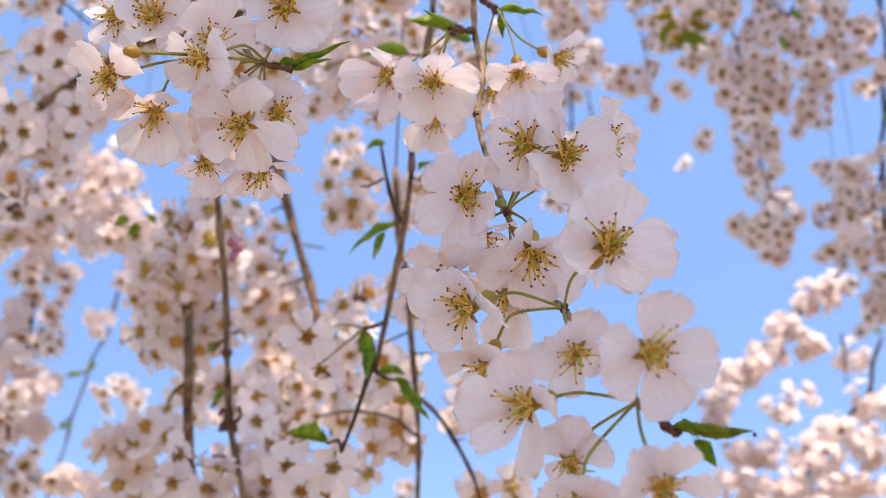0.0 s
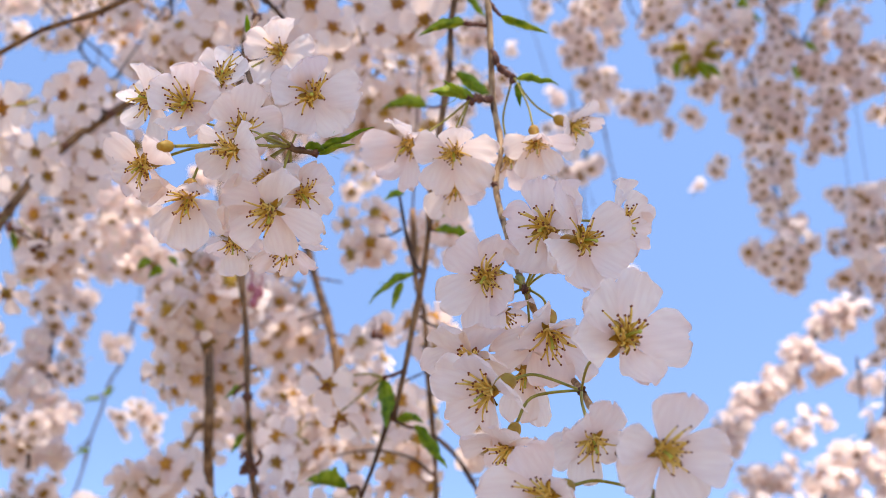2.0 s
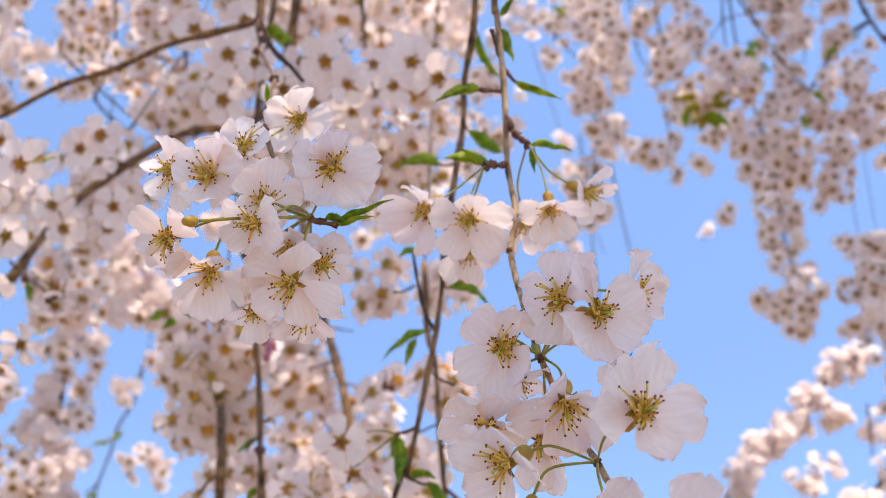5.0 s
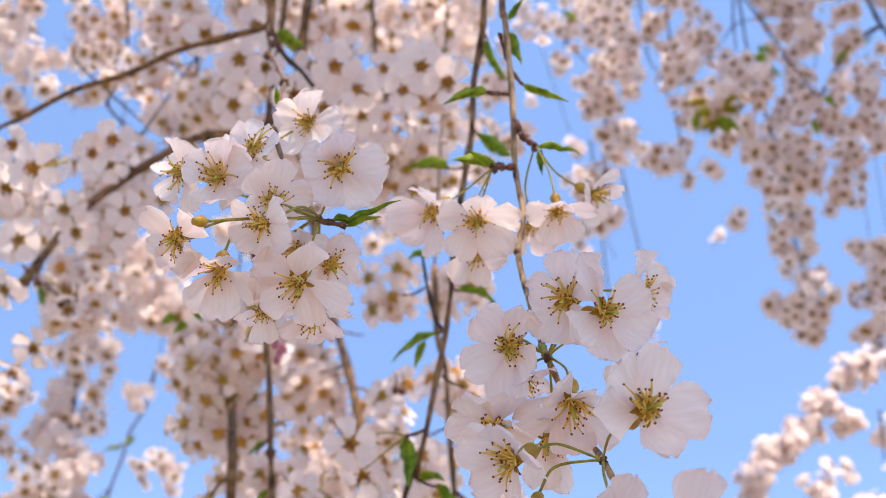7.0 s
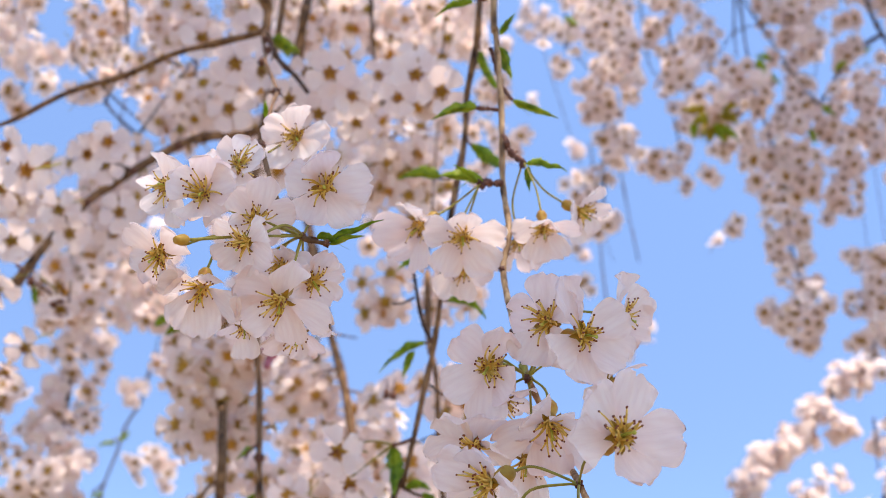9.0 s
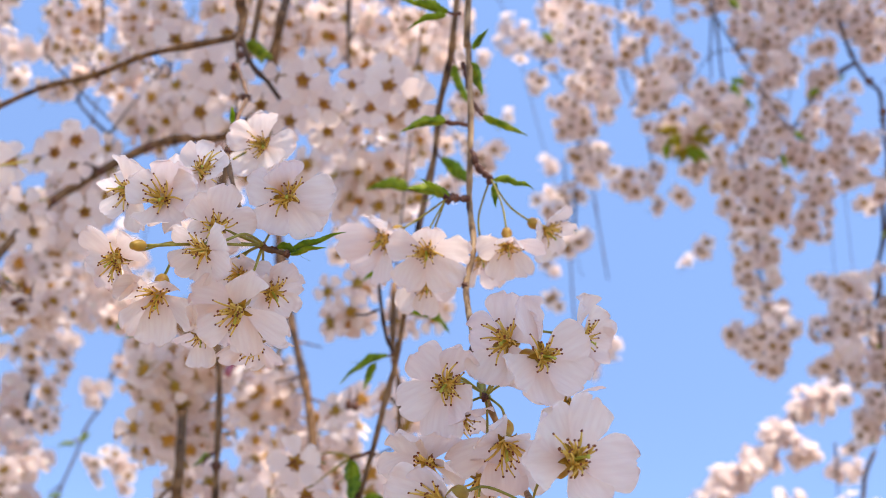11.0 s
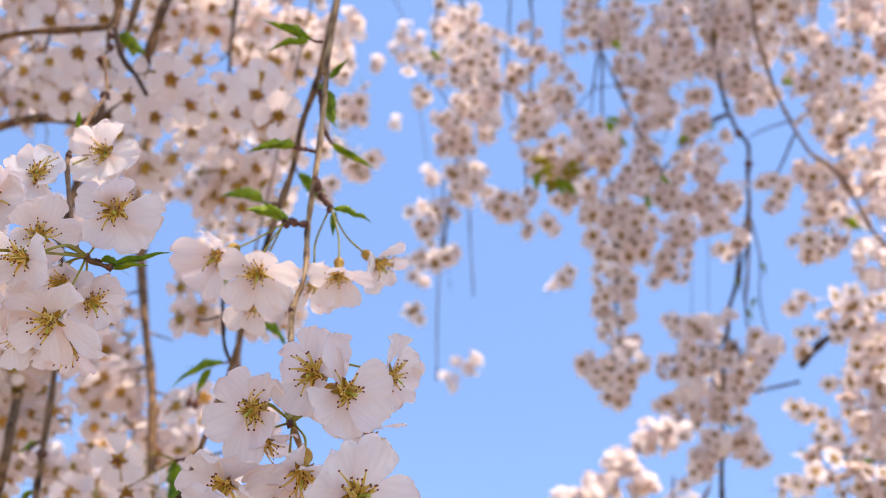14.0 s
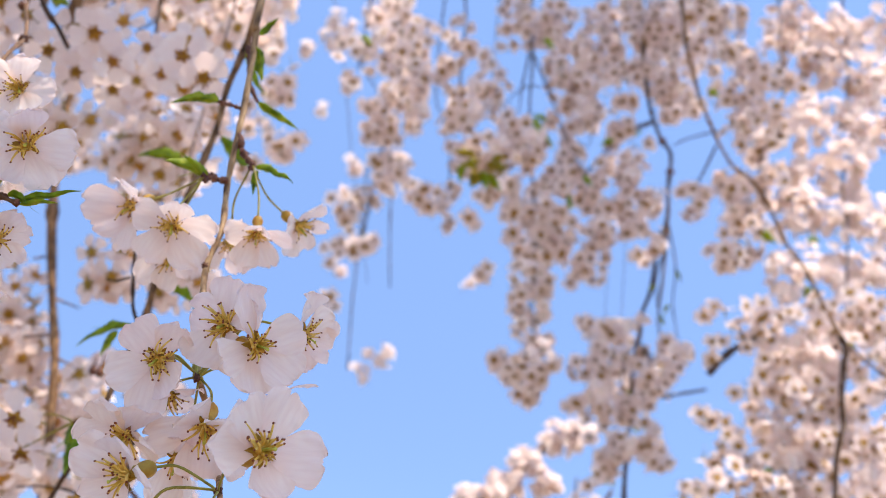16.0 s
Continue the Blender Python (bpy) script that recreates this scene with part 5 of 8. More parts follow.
cluster(BOW, 170, 'whole', -0.587, 1.541, 2.368, 0.041, 0.029, 33)
cluster(BOW, 171, 'whole', -0.541, 1.360, 2.314, 0.020, 0.013, 8, r=0.0215)
cluster(BOW, 172, 'whole', -0.538, 1.450, 2.523, 0.030, 0.030, 17, r=0.0215)
cluster(BOW, 173, 'whole', -0.529, 1.450, 2.459, 0.045, 0.022, 18, r=0.0215)
cluster(BOW, 174, 'whole', -0.583, 1.450, 2.450, 0.030, 0.022, 13, r=0.0215)
stem(BOW, [(-0.489, 1.097, 2.202), (-0.469, 1.096, 2.182), (-0.463, 1.093, 2.167)], 0.0018, 0.0014, BUD, 4, 6, 0.3, 'side_twig')
leaf(BOW, (-0.4638, 1.0888, 2.1747), (-0.4602, 1.0918, 2.148), 0.0071, 175, sag=0.1)
stem(BOW, [(-0.464, 1.087, 2.177), (-0.442, 1.085, 2.163), (-0.428, 1.079, 2.153)], 0.0012, 0.001, BUD, 4, 6, 0.3, 'side_twig')
buds(BOW, [(-0.4239, 1.0691, 2.1502), (-0.4309, 1.0711, 2.146), (-0.4203, 1.0793, 2.1525), (-0.4662, 1.0868, 2.1784)], 0.0038, BUD, 'spent brown calyx')

VEIL = thing('blossom_branch', (-0.632, 1.624, 3.077), 'cherry strand densely hung with blossoms, behind the arching twig', 'cherry branch', 'hanging cherry branches')
stem(VEIL, [(-0.632, 1.654, 3.83), (-0.622, 1.639, 3.453), (-0.632, 1.624, 3.077), (-0.621, 1.624, 2.974), (-0.623, 1.624, 2.864), (-0.625, 1.624, 2.782), (-0.596, 1.625, 2.742), (-0.553, 1.626, 2.704)], 0.004, 0.002, BARK_DARK, 4, 8, 0.3, label='brown bark')
cluster(VEIL, 176, 'whole', -0.627, 1.491, 2.849, 0.038, 0.026, 16)
cluster(VEIL, 177, 'whole', -0.607, 1.492, 2.776, 0.042, 0.026, 17)
cluster(VEIL, 178, 'whole', -0.612, 1.492, 2.722, 0.026, 0.018, 10)
cluster(VEIL, 179, 'whole', -0.550, 1.493, 2.723, 0.022, 0.018, 8)
cluster(VEIL, 180, 'whole', -0.499, 1.495, 2.845, 0.034, 0.026, 13)
cluster(VEIL, 181, 'whole', -0.497, 1.495, 2.756, 0.030, 0.022, 11)
cluster(VEIL, 182, 'whole', -0.453, 1.496, 2.681, 0.034, 0.026, 11)
cluster(VEIL, 183, 'whole', -0.512, 1.494, 2.670, 0.010, 0.010, 4)
cluster(VEIL, 184, 'whole', -0.568, 1.493, 2.856, 0.018, 0.018, 7)

VEIL_FAR = thing('blossom_branch', (-0.925, 1.882, 3.304), 'cherry strand with soft pale blossoms further back', 'cherry branch', 'hanging cherry branches')
stem(VEIL_FAR, [(-0.925, 1.912, 4.202), (-0.912, 1.894, 3.979), (-0.915, 1.897, 3.753), (-0.923, 1.888, 3.528), (-0.925, 1.882, 3.304), (-0.922, 1.881, 3.227), (-0.902, 1.883, 3.157), (-0.881, 1.884, 3.099), (-0.886, 1.883, 3.044), (-0.89, 1.88, 3.006), (-0.891, 1.883, 2.976)], 0.003, 0.0015, BARK_DARK, 4, 8, 0.3, label='brown bark')
cluster(VEIL_FAR, 185, 'far', -0.886, 1.795, 3.114, 0.034, 0.024, 16)
cluster(VEIL_FAR, 186, 'sunlit', -0.848, 1.796, 2.993, 0.044, 0.029, 22)
cluster(VEIL_FAR, 187, 'far', -0.852, 1.795, 2.921, 0.044, 0.014, 15)
cluster(VEIL_FAR, 188, 'sunlit', -0.895, 1.794, 3.045, 0.024, 0.024, 11)

CROWN = thing('blossom_branch', (-0.292, 1.897, 3.328), 'blossom-laden cherry shoots hanging from above', 'cherry branch', 'hanging cherry branches')
stem(CROWN, [(-0.292, 1.927, 4.016), (-0.288, 1.922, 3.843), (-0.282, 1.912, 3.672), (-0.283, 1.904, 3.5), (-0.292, 1.897, 3.328), (-0.277, 1.9, 3.274), (-0.274, 1.898, 3.223), (-0.256, 1.9, 3.188), (-0.236, 1.899, 3.137)], 0.004, 0.002, BARK_DARK, 4, 8, 0.3, label='brown bark')
cluster(CROWN, 189, 'far', -0.374, 1.718, 3.056, 0.041, 0.018, 22)
cluster(CROWN, 190, 'sunlit', -0.300, 1.720, 3.037, 0.041, 0.022, 24)
cluster(CROWN, 191, 'far', -0.238, 1.722, 3.051, 0.041, 0.022, 24)
cluster(CROWN, 192, 'sunlit', -0.164, 1.724, 3.039, 0.041, 0.027, 29)
cluster(CROWN, 193, 'far', -0.092, 1.725, 3.040, 0.041, 0.027, 29)
cluster(CROWN, 194, 'sunlit', -0.039, 1.727, 3.002, 0.022, 0.041, 22)
cluster(CROWN, 195, 'far', -0.152, 1.724, 2.962, 0.041, 0.013, 19)
cluster(CROWN, 196, 'sunlit', -0.019, 1.727, 3.067, 0.022, 0.013, 12)
cluster(CROWN, 197, 'far', -0.443, 1.717, 3.115, 0.060, 0.022, 27)
cluster(CROWN, 198, 'sunlit', -0.635, 1.712, 3.126, 0.069, 0.022, 29)
cluster(CROWN, 199, 'far', -0.818, 1.708, 3.137, 0.069, 0.022, 27)
cluster(CROWN, 200, 'sunlit', -0.264, 1.721, 3.145, 0.069, 0.022, 31)
cluster(CROWN, 201, 'far', -0.104, 1.725, 3.147, 0.060, 0.022, 29)
stem(CROWN, [(-0.119, 1.813, 3.181), (-0.115, 1.813, 3.097), (-0.108, 1.813, 3.043)], 0.003, 0.002, BARK_DARK, 4, 6, 0.3, 'side_twig')
stem(CROWN, [(-0.319, 1.808, 3.094), (-0.3, 1.809, 3.047), (-0.267, 1.809, 3.041)], 0.002, 0.0012, BARK_DARK, 4, 6, 0.3, 'side_twig')
spray(CROWN, 202, 0.019, (-0.453, 2.159, 3.407, 0.072, 0.037, 15), (-0.323, 2.162, 3.409, 0.072, 0.043, 18), (-0.191, 2.165, 3.378, 0.072, 0.049, 20), (-0.074, 2.168, 3.379, 0.060, 0.054, 16), (-0.706, 2.153, 3.338, 0.084, 0.060, 19), (-0.854, 2.149, 3.288, 0.084, 0.072, 20), (-0.990, 2.146, 3.254, 0.049, 0.049, 8), (-1.038, 2.145, 3.382, 0.037, 0.037, 4), (-0.648, 2.154, 3.166, 0.084, 0.060, 21), (-0.526, 2.157, 3.341, 0.072, 0.060, 16), (0.004, 2.170, 3.413, 0.037, 0.037, 6))

FILL = thing('blossom_branch', (-0.674, 1.977, 2.763), 'thin cherry strand behind the clusters', 'cherry branch', 'hanging cherry branches')
stem(FILL, [(-0.674, 2.007, 4.193), (-0.664, 1.992, 3.478), (-0.674, 1.977, 2.763)], 0.0012, 0.0012, BARK_DARK, 3, 5, 0.2, 'shoot')
stem(FILL, [(-0.674, 1.977, 2.763), (-0.672, 1.976, 2.724), (-0.668, 1.977, 2.677), (-0.674, 1.975, 2.639), (-0.673, 1.977, 2.593), (-0.683, 1.977, 2.572), (-0.697, 1.976, 2.547)], 0.003, 0.0015, BARK_DARK, 4, 8, 0.3, label='brown bark')
cluster(FILL, 203, 'far', -0.629, 1.801, 2.541, 0.064, 0.029, 34)
cluster(FILL, 204, 'sunlit', -0.566, 1.802, 2.586, 0.044, 0.034, 24)
cluster(FILL, 205, 'far', -0.681, 1.800, 2.562, 0.034, 0.024, 14)
cluster(FILL, 206, 'sunlit', -0.565, 1.802, 2.499, 0.034, 0.034, 22)
cluster(FILL, 207, 'far', -0.666, 1.800, 2.466, 0.034, 0.024, 17)
cluster(FILL, 208, 'sunlit', -0.506, 1.804, 2.489, 0.024, 0.034, 14)
cluster(FILL, 209, 'far', -0.388, 1.807, 2.809, 0.073, 0.044, 39)
cluster(FILL, 210, 'sunlit', -0.214, 1.811, 2.811, 0.044, 0.044, 29)
cluster(FILL, 211, 'far', -0.291, 1.809, 2.726, 0.054, 0.034, 24)
cluster(FILL, 212, 'sunlit', -0.357, 1.807, 2.428, 0.024, 0.044, 14)
cluster(FILL, 213, 'far', -0.166, 1.812, 2.647, 0.024, 0.024, 12)
cluster(FILL, 214, 'sunlit', -0.405, 1.806, 2.644, 0.044, 0.044, 22)
cluster(FILL, 215, 'far', -0.523, 1.803, 2.468, 0.024, 0.024, 12)
spray(FILL, 216, 0.019, (-0.779, 2.239, 2.774, 0.087, 0.045, 16), (-0.685, 2.241, 2.788, 0.063, 0.063, 13), (-0.827, 2.238, 2.693, 0.063, 0.051, 10), (-0.480, 2.246, 3.092, 0.100, 0.063, 20), (-0.250, 2.252, 3.080, 0.063, 0.075, 16), (-0.360, 2.249, 3.004, 0.075, 0.063, 13), (-0.646, 2.242, 2.669, 0.051, 0.063, 8), (-0.497, 2.246, 2.860, 0.063, 0.063, 10), (-0.136, 2.255, 3.097, 0.039, 0.063, 9), (-0.528, 2.245, 2.671, 0.051, 0.039, 6), (-0.938, 2.235, 2.854, 0.063, 0.063, 10))

LEFT_THIN = thing('blossom_branch', (-0.697, 1.888, 2.506), 'dark thin cherry strand with loose blossoms', 'cherry branch', 'hanging cherry branches')
stem(LEFT_THIN, [(-0.697, 1.918, 4.113), (-0.687, 1.903, 3.309), (-0.697, 1.888, 2.506)], 0.0012, 0.0012, BARK_DARK, 3, 5, 0.2, 'shoot')
stem(LEFT_THIN, [(-0.697, 1.888, 2.506), (-0.704, 1.89, 2.482), (-0.696, 1.888, 2.462), (-0.7, 1.889, 2.433), (-0.691, 1.888, 2.399), (-0.692, 1.884, 2.368), (-0.691, 1.888, 2.337), (-0.692, 1.893, 2.309), (-0.693, 1.888, 2.276), (-0.696, 1.892, 2.246), (-0.7, 1.888, 2.218), (-0.703, 1.89, 2.182), (-0.699, 1.888, 2.142)], 0.0042, 0.003, BARK_DARK, 4, 8, 0.3, label='brown bark')
cluster(LEFT_THIN, 217, 'far', -0.674, 1.888, 2.420, 0.042, 0.021, 20)
cluster(LEFT_THIN, 218, 'sunlit', -0.713, 1.887, 2.357, 0.021, 0.026, 13)
cluster(LEFT_THIN, 219, 'far', -0.658, 1.889, 2.342, 0.026, 0.031, 18)
cluster(LEFT_THIN, 220, 'sunlit', -0.699, 1.888, 2.266, 0.042, 0.026, 20)
cluster(LEFT_THIN, 221, 'far', -0.734, 1.887, 2.193, 0.047, 0.021, 25)
cluster(LEFT_THIN, 222, 'sunlit', -0.654, 1.889, 2.223, 0.021, 0.016, 13)
cluster(LEFT_THIN, 223, 'far', -0.802, 1.885, 2.366, 0.026, 0.016, 10)
cluster(LEFT_THIN, 224, 'sunlit', -0.691, 1.888, 2.462, 0.026, 0.016, 10)
cluster(LEFT_THIN, 225, 'far', -0.767, 1.886, 2.275, 0.026, 0.016, 8)
cluster(LEFT_THIN, 226, 'sunlit', -0.757, 2.085, 2.239, 0.039, 0.050, 41)
cluster(LEFT_THIN, 227, 'far', -0.738, 2.085, 2.146, 0.044, 0.039, 36)
cluster(LEFT_THIN, 228, 'sunlit', -0.636, 2.085, 2.126, 0.039, 0.017, 20)
cluster(LEFT_THIN, 229, 'far', -0.786, 2.085, 2.335, 0.028, 0.028, 13)

BLUE_THIN = thing('blossom_branch', (-0.894, 3.082, 2.935), 'bare thin cherry shoot far behind', 'cherry branch', 'hanging cherry branches')
stem(BLUE_THIN, [(-0.894, 3.112, 5.369), (-0.884, 3.097, 4.152), (-0.894, 3.082, 2.935)], 0.0012, 0.0012, BARK_DARK, 3, 5, 0.2, 'shoot')
stem(BLUE_THIN, [(-0.894, 3.082, 2.935), (-0.905, 3.078, 2.86), (-0.915, 3.082, 2.783), (-0.947, 3.084, 2.713), (-0.959, 3.082, 2.638), (-0.98, 3.082, 2.549), (-0.989, 3.082, 2.467), (-1, 3.073, 2.404), (-1.017, 3.082, 2.348), (-1.02, 3.086, 2.303), (-1.028, 3.082, 2.275)], 0.0042, 0.0025, BARK_DARK, 4, 8, 0.3, label='brown bark')
stem(BLUE_THIN, [(-0.942, 3.082, 2.686), (-0.977, 3.082, 2.667), (-1.007, 3.082, 2.657)], 0.003, 0.002, BARK, 4, 6, 0.3, 'side_twig')
stem(BLUE_THIN, [(-0.978, 3.082, 2.552), (-1.011, 3.082, 2.521)], 0.003, 0.002, BARK, 4, 6, 0.3, 'side_twig')
stem(BLUE_THIN, [(-1.019, 3.082, 2.363), (-1.068, 3.082, 2.348)], 0.003, 0.002, BARK, 4, 6, 0.3, 'side_twig')
cluster(BLUE_THIN, 230, 'sunlit', -0.894, 2.900, 2.745, 0.022, 0.022, 13)
cluster(BLUE_THIN, 231, 'far', -0.828, 2.900, 2.555, 0.037, 0.022, 15)
cluster(BLUE_THIN, 232, 'sunlit', -0.772, 2.900, 2.555, 0.022, 0.022, 10)
cluster(BLUE_THIN, 233, 'far', -0.754, 2.900, 2.518, 0.008, 0.008, 5)
cluster(BLUE_THIN, 234, 'sunlit', -0.477, 2.900, 2.714, 0.030, 0.022, 13)
cluster(BLUE_THIN, 235, 'far', -0.472, 2.900, 2.637, 0.015, 0.030, 10)
cluster(BLUE_THIN, 236, 'sunlit', -0.467, 2.900, 2.562, 0.008, 0.015, 8)
cluster(BLUE_THIN, 237, 'far', -0.935, 2.900, 2.954, 0.030, 0.030, 13)
cluster(BLUE_THIN, 238, 'sunlit', -1.001, 2.900, 2.888, 0.030, 0.022, 13)
cluster(BLUE_THIN, 239, 'far', -0.094, 2.900, 2.304, 0.015, 0.015, 8)
cluster(BLUE_THIN, 240, 'sunlit', -0.570, 2.900, 2.518, 0.015, 0.045, 10)
cluster(BLUE_THIN, 241, 'far', -0.771, 2.900, 2.360, 0.030, 0.030, 13)
leaf(BLUE_THIN, (-0.8604, 2.7381, 2.5445), (-0.8994, 2.7257, 2.5289), 0.0140, 700, sag=0.1)
leaf(BLUE_THIN, (-0.8777, 2.7684, 2.4283), (-0.9112, 2.7583, 2.4119), 0.0140, 701, sag=0.1)
leaf(BLUE_THIN, (-0.8518, 2.7369, 2.5560), (-0.8263, 2.7359, 2.5773), 0.0140, 702, sag=0.1)

RIGHT_A = thing('blossom_branch', (0.262, 2.355, 3.804), 'hanging cherry strand with pinkish shaded blossoms', 'cherry branch', 'hanging cherry branches')
stem(RIGHT_A, [(0.262, 2.385, 4.488), (0.265, 2.379, 4.315), (0.272, 2.37, 4.146), (0.273, 2.358, 3.976), (0.262, 2.355, 3.804), (0.268, 2.359, 3.728), (0.282, 2.351, 3.653), (0.287, 2.343, 3.587), (0.294, 2.348, 3.507), (0.313, 2.347, 3.444), (0.326, 2.341, 3.371), (0.32, 2.34, 3.325), (0.311, 2.345, 3.285), (0.301, 2.352, 3.229), (0.298, 2.349, 3.185), (0.293, 2.348, 3.115), (0.292, 2.351, 3.043), (0.289, 2.347, 2.99), (0.28, 2.354, 2.951)], 0.005, 0.003, BARK_DARK, 4, 8, 0.3, label='brown bark')
cluster(RIGHT_A, 242, 'far', 0.261, 2.356, 3.650, 0.062, 0.043, 38, toward=0.9)
cluster(RIGHT_A, 243, 'far', 0.292, 2.349, 3.525, 0.062, 0.049, 43, toward=0.9)
cluster(RIGHT_A, 244, 'sunlit', 0.320, 2.234, 3.477, 0.012, 0.012, 3, toward=0.5, rise=0.5)
cluster(RIGHT_A, 245, 'far', 0.335, 2.338, 3.407, 0.056, 0.036, 30, toward=0.9)
cluster(RIGHT_A, 246, 'far', 0.332, 2.339, 3.329, 0.049, 0.036, 25, toward=0.9)
cluster(RIGHT_A, 247, 'sunlit', 0.350, 2.227, 3.282, 0.012, 0.012, 3, toward=0.5, rise=0.5)
cluster(RIGHT_A, 248, 'far', 0.300, 2.348, 3.267, 0.036, 0.030, 20, toward=0.9)
cluster(RIGHT_A, 249, 'far', 0.330, 2.340, 3.189, 0.039, 0.024, 20, toward=0.9)
cluster(RIGHT_A, 250, 'sunlit', 0.344, 2.229, 3.140, 0.012, 0.012, 3, toward=0.5, rise=0.5)
cluster(RIGHT_A, 251, 'far', 0.437, 2.313, 3.115, 0.031, 0.026, 18, toward=0.9)
cluster(RIGHT_A, 252, 'far', 0.247, 2.362, 3.068, 0.021, 0.036, 15, toward=0.9)
cluster(RIGHT_A, 253, 'sunlit', 0.254, 2.252, 3.028, 0.012, 0.012, 3, toward=0.5, rise=0.5)
cluster(RIGHT_A, 254, 'far', 0.304, 2.347, 3.099, 0.030, 0.017, 13, toward=0.9)
cluster(RIGHT_A, 255, 'far', 0.271, 2.356, 2.972, 0.031, 0.017, 15, toward=0.9)
cluster(RIGHT_A, 256, 'sunlit', 0.282, 2.246, 2.929, 0.012, 0.012, 3, toward=0.5, rise=0.5)
cluster(RIGHT_A, 257, 'far', 0.232, 2.366, 2.935, 0.011, 0.008, 5, toward=0.9)
cluster(RIGHT_A, 258, 'far', 0.249, 2.363, 2.817, 0.008, 0.008, 3, toward=0.9)
cluster(RIGHT_A, 259, 'far', 0.340, 2.336, 3.585, 0.024, 0.049, 15, toward=0.9)
cluster(RIGHT_A, 260, 'far', 0.258, 2.358, 3.329, 0.011, 0.036, 10, toward=0.9)
spray(RIGHT_A, 261, 0.019, (0.281, 2.531, 3.777, 0.070, 0.052, 34), (0.321, 2.521, 3.645, 0.070, 0.066, 40), (0.359, 2.512, 3.518, 0.059, 0.045, 22), (0.331, 2.519, 3.405, 0.048, 0.040, 14), (0.358, 2.513, 3.312, 0.040, 0.026, 9), (0.379, 2.507, 3.595, 0.037, 0.073, 16), (0.249, 2.540, 3.579, 0.012, 0.012, 3))
stem(RIGHT_A, [(0.346, 3.1, 3.662), (0.362, 3.097, 3.439), (0.371, 3.095, 3.209), (0.392, 3.091, 2.968)], 0.003, 0.002, BARK_DARK, 4, 6, 0.3, 'side_twig')
stem(RIGHT_A, [(0.431, 3.079, 3.568), (0.449, 3.075, 3.41), (0.472, 3.069, 3.24)], 0.003, 0.002, BARK_DARK, 4, 6, 0.3, 'side_twig')
leaf(RIGHT_A, (0.1579, 1.7473, 3.0661), (0.1839, 1.7491, 3.0459), 0.0110, 719, sag=0.1)
leaf(RIGHT_A, (0.5313, 1.7479, 2.9733), (0.5014, 1.7458, 2.9766), 0.0110, 720, sag=0.1)

RIGHT_B = thing('blossom_branch', (0.411, 2.183, 3.705), 'hanging cherry strand with blossoms and a tuft of yellow-green leaves', 'cherry branch', 'hanging cherry branches')
stem(RIGHT_B, [(0.411, 2.213, 4.332), (0.416, 2.21, 4.178), (0.421, 2.198, 4.018), (0.417, 2.189, 3.863), (0.411, 2.183, 3.705), (0.42, 2.184, 3.612), (0.43, 2.179, 3.526), (0.433, 2.178, 3.444), (0.435, 2.178, 3.357), (0.445, 2.186, 3.307), (0.453, 2.174, 3.245), (0.476, 2.162, 3.207), (0.486, 2.166, 3.171), (0.506, 2.162, 3.126), (0.53, 2.155, 3.1)], 0.003, 0.002, BARK_DARK, 4, 8, 0.3, label='brown bark')
cluster(RIGHT_B, 262, 'far', 0.425, 2.180, 3.508, 0.019, 0.058, 18, toward=0.9)
cluster(RIGHT_B, 263, 'far', 0.397, 2.188, 3.352, 0.034, 0.031, 18, toward=0.9)
cluster(RIGHT_B, 264, 'far', 0.446, 2.176, 3.252, 0.029, 0.031, 23, toward=0.9)
cluster(RIGHT_B, 265, 'sunlit', 0.449, 2.067, 3.200, 0.012, 0.012, 3, toward=0.5, rise=0.5)
cluster(RIGHT_B, 266, 'far', 0.496, 2.163, 3.323, 0.015, 0.043, 15, toward=0.9)
cluster(RIGHT_B, 267, 'far', 0.499, 2.162, 3.165, 0.046, 0.040, 33, toward=0.9)
cluster(RIGHT_B, 268, 'sunlit', 0.508, 2.052, 3.121, 0.012, 0.012, 3, toward=0.5, rise=0.5)
cluster(RIGHT_B, 269, 'far', 0.552, 2.149, 3.133, 0.040, 0.040, 30, toward=0.9)
cluster(RIGHT_B, 270, 'far', 0.596, 2.138, 3.200, 0.046, 0.058, 33, toward=0.9)
cluster(RIGHT_B, 271, 'sunlit', 0.600, 2.029, 3.162, 0.012, 0.012, 3, toward=0.5, rise=0.5)
cluster(RIGHT_B, 272, 'far', 0.492, 2.165, 2.992, 0.008, 0.008, 3, toward=0.9)
cluster(RIGHT_B, 273, 'far', 0.521, 2.157, 3.069, 0.022, 0.015, 13, toward=0.9)
cluster(RIGHT_B, 274, 'sunlit', 0.516, 2.051, 3.017, 0.012, 0.012, 3, toward=0.5, rise=0.5)
leaf(RIGHT_B, (0.4831, 1.994, 3.0038), (0.5073, 1.9882, 2.9651), 0.0129, 275, sag=0.1, young=True)
leaf(RIGHT_B, (0.5047, 1.9914, 3.0011), (0.5194, 1.9615, 3.0079), 0.0129, 276, sag=0.1, young=True)
leaf(RIGHT_B, (0.467, 1.9921, 3.0122), (0.4288, 1.9817, 3.0021), 0.0129, 277, sag=0.1, young=True)
leaf(RIGHT_B, (0.4952, 1.998, 2.9927), (0.5004, 1.9947, 2.956), 0.0129, 278, sag=0.1, young=True)
leaf(RIGHT_B, (0.4668, 1.9969, 3.0039), (0.4532, 1.9931, 2.9741), 0.0129, 279, sag=0.1, young=True)
leaf(RIGHT_B, (0.4905, 1.9832, 3.0203), (0.5218, 1.9715, 2.9896), 0.0129, 280, sag=0.1, young=True)
